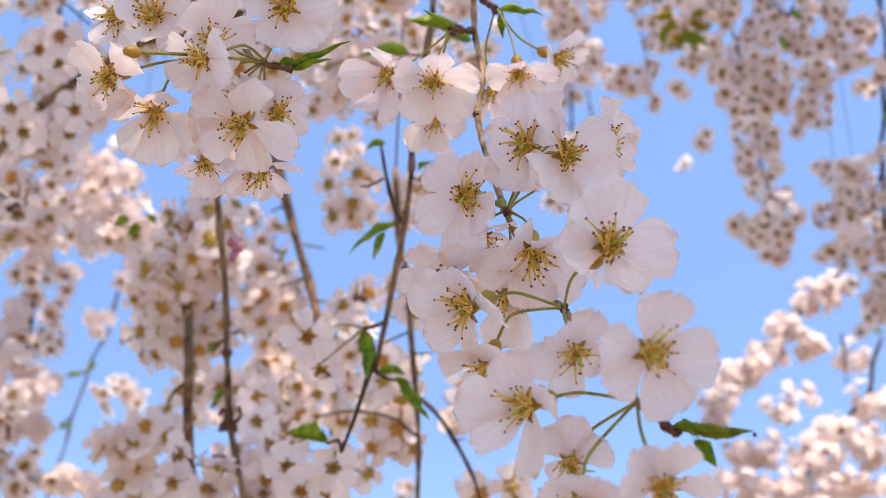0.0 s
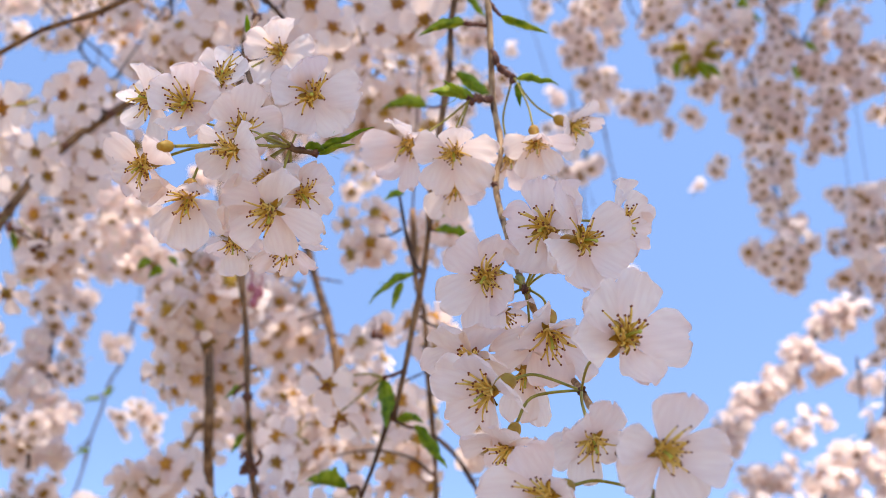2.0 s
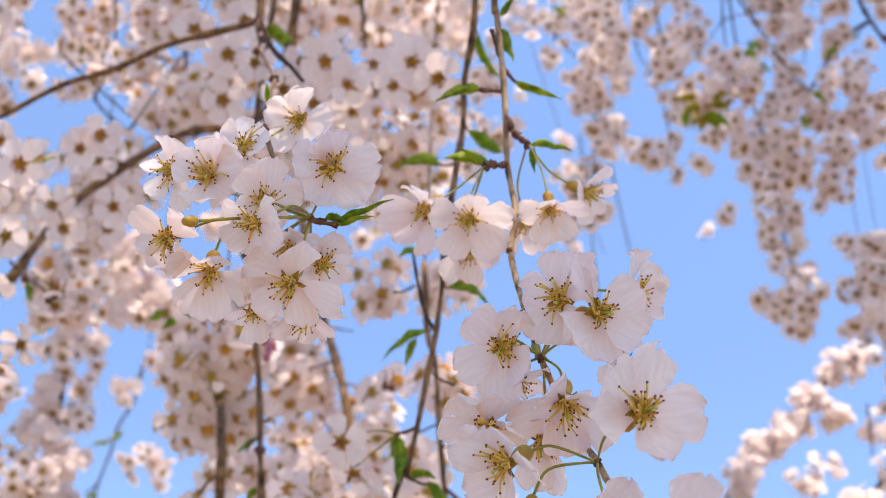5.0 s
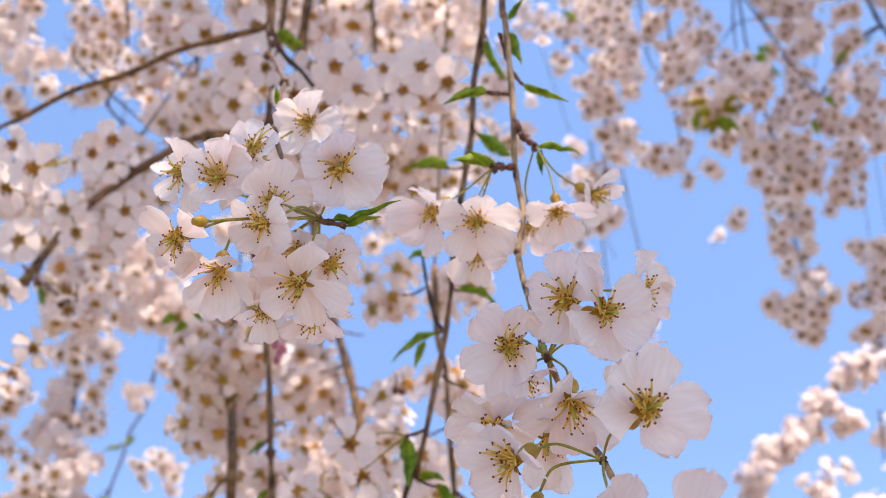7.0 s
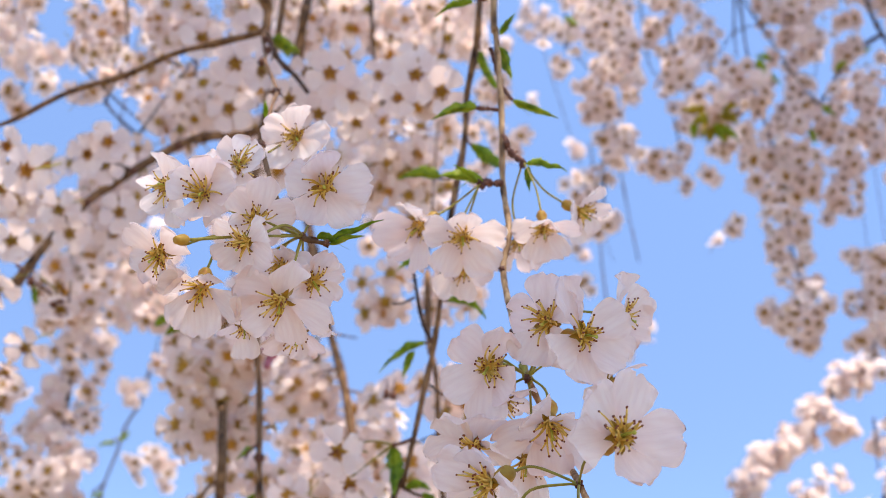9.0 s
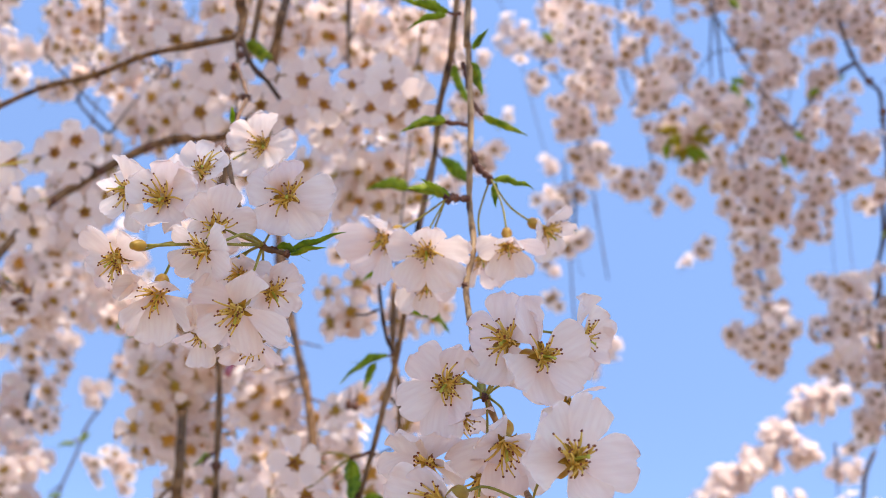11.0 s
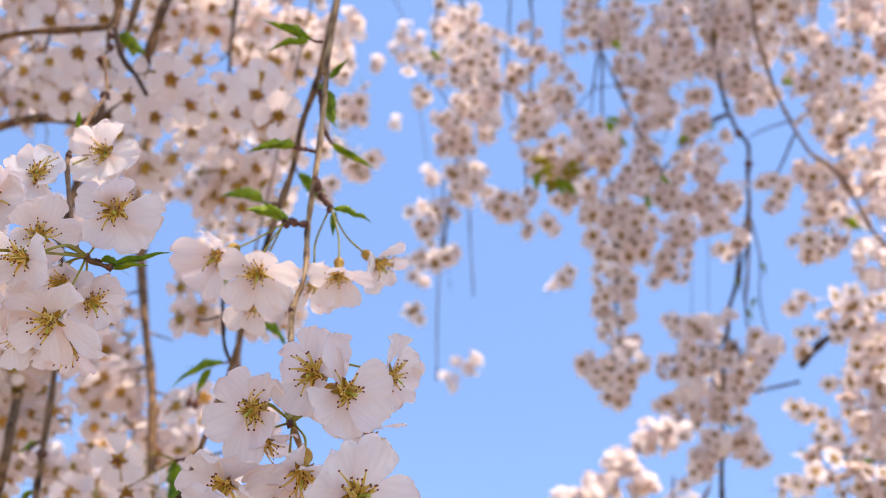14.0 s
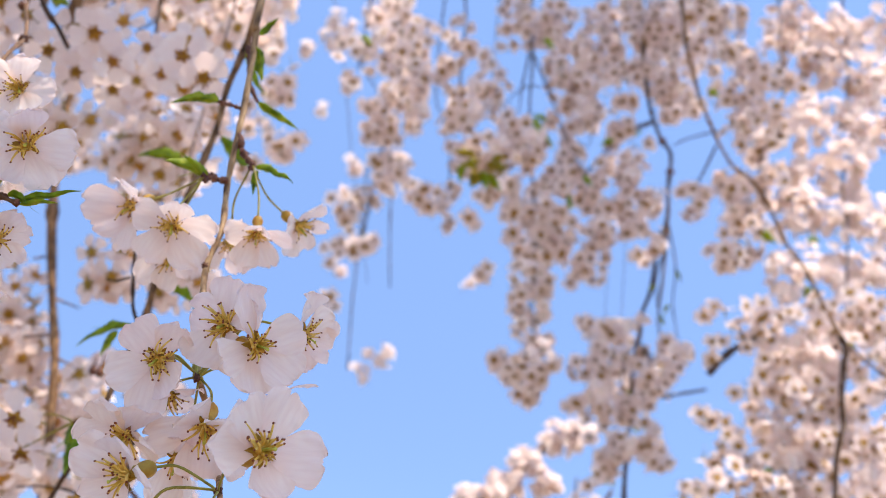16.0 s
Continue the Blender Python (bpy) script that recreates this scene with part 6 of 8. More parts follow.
leaf(RIGHT_B, (0.4799, 1.9978, 2.9981), (0.4737, 1.9967, 2.961), 0.0129, 281, sag=0.1, young=True)
leaf(RIGHT_B, (0.4637, 2.006, 2.9889), (0.4459, 2.0015, 2.9618), 0.0129, 282, sag=0.1, young=True)
leaf(RIGHT_B, (0.4024, 1.6683, 2.7804), (0.4200, 1.6750, 2.7474), 0.0160, 706, sag=0.1)
leaf(RIGHT_B, (0.3928, 1.6681, 2.7840), (0.3618, 1.6788, 2.7768), 0.0160, 707, sag=0.1, young=True)
leaf(RIGHT_B, (0.4069, 1.6609, 2.7897), (0.4415, 1.6542, 2.7768), 0.0160, 708, sag=0.1, young=True)
leaf(RIGHT_B, (0.3838, 1.6601, 2.7987), (0.3450, 1.6589, 2.8015), 0.0160, 709, sag=0.1, young=True)
leaf(RIGHT_B, (0.4147, 1.6561, 2.7941), (0.4410, 1.6425, 2.8034), 0.0160, 710, sag=0.1, young=True)
leaf(RIGHT_B, (0.3992, 1.6722, 2.7758), (0.3935, 1.6860, 2.7498), 0.0160, 711, sag=0.1, young=True)
leaf(RIGHT_B, (0.4121, 1.6695, 2.7751), (0.4439, 1.6694, 2.7504), 0.0160, 712, sag=0.1)
leaf(RIGHT_B, (0.3745, 1.6738, 2.7816), (0.3665, 1.6854, 2.7585), 0.0160, 713, sag=0.1)

RIGHT_C = thing('blossom_branch', (0.587, 2.228, 3.804), 'long hanging cherry strand tipped with dark-eyed blossoms', 'cherry branch', 'hanging cherry branches')
stem(RIGHT_C, [(0.587, 2.258, 4.419), (0.597, 2.254, 4.26), (0.597, 2.243, 4.111), (0.588, 2.232, 3.958), (0.587, 2.228, 3.804), (0.6, 2.234, 3.693), (0.607, 2.223, 3.583), (0.616, 2.223, 3.486), (0.618, 2.221, 3.375), (0.625, 2.226, 3.306), (0.625, 2.22, 3.245), (0.637, 2.214, 3.174), (0.65, 2.214, 3.091), (0.661, 2.211, 3.024), (0.666, 2.211, 2.96), (0.666, 2.209, 2.906), (0.662, 2.212, 2.859), (0.671, 2.22, 2.804), (0.676, 2.209, 2.751), (0.663, 2.207, 2.705), (0.654, 2.215, 2.669)], 0.0032, 0.0022, BARK_DARK, 4, 8, 0.3, label='brown bark')
cluster(RIGHT_C, 283, 'far', 0.587, 2.228, 3.635, 0.055, 0.048, 33, toward=0.9)
cluster(RIGHT_C, 284, 'far', 0.656, 2.211, 3.625, 0.048, 0.048, 30, toward=0.9)
cluster(RIGHT_C, 285, 'far', 0.693, 2.202, 3.487, 0.042, 0.055, 25, toward=0.9)
cluster(RIGHT_C, 286, 'sunlit', 0.693, 2.094, 3.440, 0.012, 0.012, 3, toward=0.5, rise=0.5)
cluster(RIGHT_C, 287, 'far', 0.645, 2.216, 3.076, 0.046, 0.058, 41, toward=0.9)
cluster(RIGHT_C, 288, 'far', 0.705, 2.201, 3.023, 0.036, 0.036, 23, toward=0.9)
cluster(RIGHT_C, 289, 'sunlit', 0.699, 2.094, 2.984, 0.012, 0.012, 3, toward=0.5, rise=0.5)
cluster(RIGHT_C, 290, 'far', 0.666, 2.211, 2.967, 0.058, 0.042, 36, toward=0.9)
cluster(RIGHT_C, 291, 'far', 0.642, 2.217, 2.885, 0.020, 0.036, 15, toward=0.9)
cluster(RIGHT_C, 292, 'sunlit', 0.631, 2.112, 2.850, 0.012, 0.012, 3, toward=0.5, rise=0.5)
cluster(RIGHT_C, 293, 'far', 0.689, 2.205, 2.898, 0.020, 0.020, 10, toward=0.9)
cluster(RIGHT_C, 294, 'far', 0.665, 2.212, 2.818, 0.036, 0.023, 18, toward=0.9)
cluster(RIGHT_C, 295, 'sunlit', 0.661, 2.105, 2.782, 0.012, 0.012, 3, toward=0.5, rise=0.5)
cluster(RIGHT_C, 296, 'far', 0.664, 2.212, 2.763, 0.029, 0.017, 13, toward=0.9)
cluster(RIGHT_C, 297, 'far', 0.634, 2.220, 2.693, 0.042, 0.025, 23, toward=0.9)
cluster(RIGHT_C, 298, 'sunlit', 0.634, 2.112, 2.663, 0.012, 0.012, 3, toward=0.5, rise=0.5)
cluster(RIGHT_C, 299, 'far', 0.666, 2.212, 2.658, 0.042, 0.025, 23, toward=0.9)
cluster(RIGHT_C, 300, 'far', 0.697, 2.204, 2.714, 0.018, 0.036, 13, toward=0.9)
cluster(RIGHT_C, 301, 'sunlit', 0.682, 2.100, 2.685, 0.012, 0.012, 3, toward=0.5, rise=0.5)
cluster(RIGHT_C, 302, 'far', 0.558, 2.239, 2.912, 0.008, 0.008, 3, toward=0.9)
cluster(RIGHT_C, 303, 'far', 0.639, 2.216, 3.311, 0.017, 0.036, 10, toward=0.9)
cluster(RIGHT_C, 304, 'far', 0.575, 2.233, 3.304, 0.017, 0.023, 10, toward=0.9)
stem(RIGHT_C, [(0.611, 2.222, 3.53), (0.658, 2.211, 3.414), (0.713, 2.198, 3.272), (0.757, 2.187, 3.181)], 0.003, 0.002, BARK_DARK, 4, 6, 0.3, 'side_twig')
stem(RIGHT_C, [(0.606, 2.224, 3.529), (0.597, 2.227, 3.424), (0.595, 2.227, 3.339)], 0.003, 0.0015, BARK_DARK, 4, 6, 0.3, 'side_twig')
spray(RIGHT_C, 305, 0.019, (0.636, 2.440, 3.840, 0.066, 0.045, 26), (0.724, 2.418, 3.771, 0.059, 0.073, 28), (0.757, 2.410, 3.603, 0.048, 0.059, 18), (0.703, 2.426, 3.193, 0.048, 0.073, 22), (0.743, 2.416, 3.117, 0.059, 0.059, 22), (0.781, 2.405, 3.460, 0.031, 0.073, 12), (0.778, 2.406, 3.286, 0.037, 0.059, 14))
leaf(RIGHT_C, (0.5861, 2.044, 3.1894), (0.6154, 2.0491, 3.1708), 0.0169, 306, sag=0.1)
leaf(RIGHT_C, (0.6103, 2.0523, 3.1668), (0.6466, 2.0581, 3.1447), 0.0105, 307, sag=0.1)
leaf(RIGHT_C, (0.4886, 1.6702, 2.9221), (0.4956, 1.6803, 2.8935), 0.0100, 714, sag=0.1)
leaf(RIGHT_C, (0.6322, 1.6440, 2.8941), (0.6102, 1.6594, 2.8816), 0.0100, 715, sag=0.1)
leaf(RIGHT_C, (0.5968, 1.6954, 2.8408), (0.6180, 1.6986, 2.8211), 0.0100, 716, sag=0.1)
leaf(RIGHT_C, (0.5812, 1.7220, 2.8096), (0.5928, 1.7343, 2.7831), 0.0100, 717, sag=0.1)
leaf(RIGHT_C, (0.4703, 1.5843, 3.0346), (0.4885, 1.5902, 3.0136), 0.0100, 718, sag=0.1)

RIGHT_D = thing('blossom_branch', (0.875, 2.199, 3.878), 'forked hanging cherry branch thick with shaded blossoms', 'cherry branch', 'hanging cherry branches')
stem(RIGHT_D, [(0.875, 2.229, 4.485), (0.882, 2.225, 4.333), (0.885, 2.214, 4.182), (0.882, 2.207, 4.03), (0.875, 2.199, 3.878), (0.875, 2.196, 3.783), (0.886, 2.197, 3.688), (0.888, 2.194, 3.613), (0.897, 2.195, 3.544), (0.905, 2.196, 3.475), (0.916, 2.19, 3.408), (0.929, 2.19, 3.371), (0.944, 2.184, 3.328), (0.961, 2.173, 3.292), (0.964, 2.179, 3.249), (0.961, 2.18, 3.19), (0.962, 2.18, 3.124), (0.954, 2.187, 3.063), (0.938, 2.187, 3.001), (0.932, 2.189, 2.927), (0.912, 2.194, 2.854), (0.91, 2.193, 2.808), (0.901, 2.197, 2.744), (0.902, 2.207, 2.665), (0.896, 2.199, 2.587), (0.893, 2.2, 2.492), (0.893, 2.2, 2.391)], 0.0052, 0.0042, BARK_DARK, 4, 8, 0.3, label='brown bark')
cluster(RIGHT_D, 308, 'far', 0.861, 2.203, 3.685, 0.082, 0.049, 51, toward=0.9)
cluster(RIGHT_D, 309, 'far', 0.959, 2.179, 3.660, 0.075, 0.056, 51, toward=0.9)
cluster(RIGHT_D, 310, 'sunlit', 0.969, 2.068, 3.611, 0.012, 0.012, 3, toward=0.5, rise=0.5)
cluster(RIGHT_D, 311, 'far', 0.922, 2.189, 3.512, 0.062, 0.056, 43, toward=0.9)
cluster(RIGHT_D, 312, 'far', 0.991, 2.171, 3.443, 0.036, 0.034, 23, toward=0.9)
cluster(RIGHT_D, 313, 'sunlit', 0.977, 2.067, 3.389, 0.012, 0.012, 3, toward=0.5, rise=0.5)
cluster(RIGHT_D, 314, 'far', 0.812, 2.216, 3.552, 0.034, 0.049, 25, toward=0.9)
cluster(RIGHT_D, 315, 'far', 0.763, 2.229, 3.458, 0.024, 0.056, 20, toward=0.9)
cluster(RIGHT_D, 316, 'sunlit', 0.750, 2.125, 3.413, 0.012, 0.012, 3, toward=0.5, rise=0.5)
cluster(RIGHT_D, 317, 'far', 0.862, 2.205, 3.335, 0.034, 0.034, 20, toward=0.9)
cluster(RIGHT_D, 318, 'far', 0.854, 2.207, 3.220, 0.047, 0.034, 25, toward=0.9)
cluster(RIGHT_D, 319, 'sunlit', 0.850, 2.100, 3.175, 0.012, 0.012, 3, toward=0.5, rise=0.5)
cluster(RIGHT_D, 320, 'far', 0.800, 2.221, 3.151, 0.036, 0.034, 23, toward=0.9)
cluster(RIGHT_D, 321, 'far', 0.902, 2.195, 3.140, 0.039, 0.036, 25, toward=0.9)
cluster(RIGHT_D, 322, 'sunlit', 0.891, 2.090, 3.098, 0.012, 0.012, 3, toward=0.5, rise=0.5)
cluster(RIGHT_D, 323, 'far', 0.812, 2.218, 3.030, 0.047, 0.034, 25, toward=0.9)
cluster(RIGHT_D, 324, 'far', 0.906, 2.195, 3.041, 0.034, 0.024, 18, toward=0.9)
cluster(RIGHT_D, 325, 'sunlit', 0.892, 2.090, 2.998, 0.012, 0.012, 3, toward=0.5, rise=0.5)
cluster(RIGHT_D, 326, 'far', 0.786, 2.225, 2.953, 0.034, 0.021, 15, toward=0.9)
cluster(RIGHT_D, 327, 'far', 0.727, 2.239, 3.386, 0.034, 0.056, 20, toward=0.9)
cluster(RIGHT_D, 328, 'sunlit', 0.721, 2.132, 3.343, 0.012, 0.012, 3, toward=0.5, rise=0.5)
cluster(RIGHT_D, 329, 'far', 0.731, 2.238, 3.221, 0.031, 0.056, 20, toward=0.9)
cluster(RIGHT_D, 330, 'far', 0.860, 2.207, 2.807, 0.056, 0.043, 33, toward=0.9)
cluster(RIGHT_D, 331, 'sunlit', 0.858, 2.100, 2.780, 0.012, 0.012, 3, toward=0.5, rise=0.5)
cluster(RIGHT_D, 332, 'far', 0.829, 2.215, 2.721, 0.043, 0.043, 28, toward=0.9)
cluster(RIGHT_D, 333, 'far', 0.924, 2.191, 2.706, 0.047, 0.047, 28, toward=0.9)
cluster(RIGHT_D, 334, 'sunlit', 0.914, 2.086, 2.684, 0.012, 0.012, 3, toward=0.5, rise=0.5)
cluster(RIGHT_D, 335, 'far', 0.845, 2.212, 2.625, 0.047, 0.034, 25, toward=0.9)
cluster(RIGHT_D, 336, 'far', 0.872, 2.205, 2.546, 0.034, 0.034, 20, toward=0.9)
cluster(RIGHT_D, 337, 'sunlit', 0.858, 2.101, 2.525, 0.012, 0.012, 3, toward=0.5, rise=0.5)
cluster(RIGHT_D, 338, 'far', 0.952, 2.185, 2.549, 0.047, 0.018, 18, toward=0.9)
cluster(RIGHT_D, 339, 'far', 0.975, 2.178, 2.779, 0.039, 0.026, 18, toward=0.9)
cluster(RIGHT_D, 340, 'sunlit', 0.959, 2.074, 2.747, 0.012, 0.012, 3, toward=0.5, rise=0.5)
cluster(RIGHT_D, 341, 'far', 0.915, 2.194, 2.627, 0.024, 0.036, 15, toward=0.9)
cluster(RIGHT_D, 342, 'far', 0.809, 2.221, 2.653, 0.024, 0.036, 13, toward=0.9)
cluster(RIGHT_D, 343, 'sunlit', 0.792, 2.117, 2.628, 0.012, 0.012, 3, toward=0.5, rise=0.5)
cluster(RIGHT_D, 344, 'far', 0.840, 2.213, 2.505, 0.024, 0.036, 13, toward=0.9)
cluster(RIGHT_D, 345, 'far', 0.753, 2.231, 3.635, 0.030, 0.062, 23, toward=0.9)
cluster(RIGHT_D, 346, 'sunlit', 0.745, 2.125, 3.588, 0.012, 0.012, 3, toward=0.5, rise=0.5)
spray(RIGHT_D, 347, 0.019, (0.936, 2.454, 3.928, 0.097, 0.054, 46), (1.059, 2.422, 3.922, 0.097, 0.061, 50), (1.018, 2.433, 3.757, 0.083, 0.076, 50), (1.123, 2.407, 3.789, 0.061, 0.061, 28), (0.899, 2.464, 3.723, 0.041, 0.061, 18), (1.095, 2.414, 3.650, 0.047, 0.041, 16), (0.943, 2.454, 3.411, 0.056, 0.047, 18), (0.894, 2.467, 3.249, 0.053, 0.076, 22), (0.991, 2.442, 3.261, 0.047, 0.061, 18), (0.938, 2.457, 2.918, 0.056, 0.053, 16), (0.944, 2.456, 2.785, 0.064, 0.076, 26), (1.035, 2.433, 2.796, 0.053, 0.059, 16), (0.824, 2.483, 3.714, 0.033, 0.090, 16))
stem(RIGHT_D, [(0.924, 2.189, 3.384), (0.875, 2.201, 3.353), (0.818, 2.216, 3.289), (0.771, 2.228, 3.21)], 0.005, 0.003, BARK_DARK, 4, 6, 0.3, 'side_twig')
stem(RIGHT_D, [(0.979, 2.221, 3.136), (0.974, 2.222, 3.013), (0.965, 2.225, 2.881), (0.976, 2.223, 2.798)], 0.004, 0.002, BARK_DARK, 4, 6, 0.3, 'side_twig')
stem(RIGHT_D, [(0.915, 2.193, 2.786), (0.952, 2.184, 2.73)], 0.003, 0.002, BARK_DARK, 4, 6, 0.3, 'side_twig')
stem(RIGHT_D, [(0.947, 2.139, 3.067), (0.965, 2.135, 2.967), (0.961, 2.136, 2.867), (0.974, 2.133, 2.787)], 0.0026, 0.0014, BARK_DARK, 4, 6, 0.3, 'side_twig')
stem(RIGHT_D, [(0.943, 2.14, 3.007), (0.923, 2.146, 2.919), (0.933, 2.143, 2.837)], 0.0024, 0.0012, BARK_DARK, 4, 6, 0.3, 'side_twig')
stem(RIGHT_D, [(0.89, 2.155, 2.777), (0.866, 2.161, 2.721), (0.861, 2.163, 2.642)], 0.0022, 0.0012, BARK_DARK, 4, 6, 0.3, 'side_twig')
leaf(RIGHT_D, (0.9683, 2.1406, 2.9561), (0.9883, 2.1483, 2.9362), 0.0085, 348, sag=0.1)
leaf(RIGHT_D, (0.9728, 2.1777, 2.8896), (0.9668, 2.1932, 2.8643), 0.0085, 349, sag=0.1)
leaf(RIGHT_D, (0.9318, 2.1658, 2.9238), (0.9179, 2.1764, 2.9098), 0.0085, 350, sag=0.1)
leaf(RIGHT_D, (0.9541, 2.1952, 2.865), (0.9741, 2.2028, 2.845), 0.0085, 351, sag=0.1)
leaf(RIGHT_D, (0.9344, 2.2829, 2.7173), (0.9189, 2.2958, 2.6997), 0.0085, 352, sag=0.1)
leaf(RIGHT_D, (0.9461, 2.3182, 2.6516), (0.9728, 2.3228, 2.6347), 0.0085, 353, sag=0.1)
knots(RIGHT_D, [(0.8886, 2.0486, 3.2256), (0.9211, 2.0759, 3.1671), (0.9299, 2.2384, 2.8788), (0.9363, 2.2884, 2.7888)], 0.007, 354)
stem(RIGHT_D, [(1.091, 2.1, 3.677), (1.094, 2.099, 3.641)], 0.002, 0.001, BARK_DARK, 4, 6, 0.3, 'side_twig')
leaf(RIGHT_D, (0.8229, 2.0432, 3.2157), (0.8384, 2.0328, 3.2288), 0.0129, 355, sag=0.1)

RIGHT_E = thing('blossom_branch', (0.811, 1.785, 3.495), 'slanting cherry branch with blossom bunches and green leaves', 'cherry branch', 'hanging cherry branches')
stem(RIGHT_E, [(0.811, 1.815, 4.058), (0.813, 1.809, 3.917), (0.821, 1.8, 3.777), (0.822, 1.79, 3.64), (0.811, 1.785, 3.495), (0.812, 1.78, 3.414), (0.82, 1.783, 3.339), (0.823, 1.782, 3.291), (0.835, 1.78, 3.236), (0.846, 1.78, 3.193), (0.857, 1.775, 3.137), (0.875, 1.771, 3.089), (0.892, 1.766, 3.042), (0.919, 1.76, 2.99), (0.959, 1.749, 2.953), (0.99, 1.742, 2.894), (1.015, 1.736, 2.827), (1.039, 1.726, 2.786), (1.063, 1.724, 2.742), (1.084, 1.717, 2.69), (1.109, 1.712, 2.637), (1.141, 1.703, 2.604), (1.174, 1.696, 2.578), (1.209, 1.678, 2.55), (1.246, 1.678, 2.522)], 0.0042, 0.003, BARK, 4, 8, 0.3, label='brown bark')
cluster(RIGHT_E, 356, 'far', 0.956, 1.910, 3.483, 0.048, 0.048, 38)
cluster(RIGHT_E, 357, 'far', 0.993, 1.901, 3.374, 0.037, 0.037, 23)
cluster(RIGHT_E, 358, 'far', 0.875, 1.930, 3.507, 0.031, 0.031, 18)
cluster(RIGHT_E, 359, 'far', 1.028, 1.893, 3.172, 0.048, 0.048, 36)
cluster(RIGHT_E, 360, 'far', 0.999, 1.900, 3.282, 0.040, 0.037, 23)
cluster(RIGHT_E, 361, 'far', 1.059, 1.884, 3.335, 0.040, 0.029, 20)
cluster(RIGHT_E, 362, 'far', 1.010, 1.898, 2.986, 0.033, 0.060, 30)
cluster(RIGHT_E, 363, 'far', 0.976, 1.907, 2.874, 0.026, 0.015, 13)
cluster(RIGHT_E, 364, 'far', 0.908, 1.924, 3.008, 0.015, 0.017, 13)
cluster(RIGHT_E, 365, 'far', 0.905, 1.925, 2.973, 0.008, 0.008, 5)
cluster(RIGHT_E, 366, 'far', 0.987, 1.904, 3.045, 0.019, 0.026, 13)
cluster(RIGHT_E, 367, 'far', 1.073, 1.882, 3.056, 0.025, 0.042, 18)
cluster(RIGHT_E, 368, 'far', 1.060, 1.886, 2.931, 0.014, 0.019, 8)
spray(RIGHT_E, 369, 0.019, (1.095, 2.189, 3.749, 0.056, 0.062, 26), (1.158, 2.173, 3.645, 0.050, 0.056, 20), (1.177, 2.169, 3.470, 0.062, 0.069, 26), (1.143, 2.179, 3.171, 0.037, 0.069, 16), (1.223, 2.157, 3.391, 0.042, 0.056, 14), (1.242, 2.151, 3.729, 0.056, 0.056, 20))
stem(RIGHT_E, [(0.956, 1.911, 3.145), (0.93, 1.918, 3.074), (0.905, 1.925, 3.014)], 0.003, 0.002, BARK_DARK, 4, 6, 0.3, 'side_twig')
stem(RIGHT_E, [(0.956, 1.911, 3.183), (0.9, 1.925, 3.157), (0.865, 1.934, 3.134)], 0.002, 0.001, BARK_DARK, 4, 6, 0.3, 'side_twig')
leaf(RIGHT_E, (0.8554, 1.7328, 3.1361), (0.8768, 1.7342, 3.1266), 0.0153, 370, sag=0.1)
leaf(RIGHT_E, (1.0203, 1.8344, 2.9037), (1.055, 1.8358, 2.8899), 0.0153, 371, sag=0.1)
leaf(RIGHT_E, (1.1226, 1.8699, 2.8079), (1.1592, 1.8577, 2.8173), 0.0153, 372, sag=0.1)
leaf(RIGHT_E, (1.1322, 1.8646, 2.8141), (1.1518, 1.875, 2.7894), 0.0153, 373, sag=0.1)
leaf(RIGHT_E, (1.2266, 1.889, 2.7404), (1.2467, 1.8953, 2.7228), 0.0153, 374, sag=0.1)
leaf(RIGHT_E, (1.11, 1.819, 2.9015), (1.1377, 1.8136, 2.9018), 0.0153, 375, sag=0.1)

RIGHT_F = thing('blossom_branch', (1.259, 1.877, 3.729), 'sunlit cherry strand covered in warm white blossoms', 'cherry branch', 'hanging cherry branches')
stem(RIGHT_F, [(1.259, 1.907, 4.373), (1.259, 1.904, 4.217), (1.269, 1.892, 4.051), (1.256, 1.885, 3.89), (1.259, 1.877, 3.729), (1.255, 1.879, 3.591), (1.26, 1.878, 3.456), (1.253, 1.877, 3.354), (1.261, 1.878, 3.252), (1.247, 1.877, 3.179), (1.233, 1.886, 3.102), (1.238, 1.881, 3.016), (1.237, 1.886, 2.936), (1.231, 1.885, 2.87), (1.226, 1.889, 2.791), (1.222, 1.887, 2.713), (1.216, 1.892, 2.642), (1.209, 1.903, 2.57), (1.202, 1.896, 2.5), (1.198, 1.9, 2.434), (1.193, 1.899, 2.368)], 0.0028, 0.0018, BARK_DARK, 4, 8, 0.3, label='brown bark')
cluster(RIGHT_F, 376, 'sunlit', 1.138, 1.908, 3.541, 0.055, 0.044, 36, toward=0.5, rise=0.45)
cluster(RIGHT_F, 377, 'sunlit', 1.225, 1.886, 3.518, 0.055, 0.049, 41, toward=0.5, rise=0.45)
cluster(RIGHT_F, 378, 'sunlit', 1.314, 1.864, 3.545, 0.044, 0.044, 28, toward=0.5, rise=0.45)
cluster(RIGHT_F, 379, 'sunlit', 1.185, 1.897, 3.415, 0.049, 0.038, 28, toward=0.5, rise=0.45)
cluster(RIGHT_F, 380, 'sunlit', 1.282, 1.872, 3.410, 0.055, 0.044, 36, toward=0.5, rise=0.45)
cluster(RIGHT_F, 381, 'sunlit', 1.138, 1.909, 3.260, 0.041, 0.049, 28, toward=0.5, rise=0.45)
cluster(RIGHT_F, 382, 'sunlit', 1.216, 1.890, 3.277, 0.038, 0.038, 20, toward=0.5, rise=0.45)
cluster(RIGHT_F, 383, 'sunlit', 1.299, 1.868, 3.272, 0.044, 0.055, 33, toward=0.5, rise=0.45)
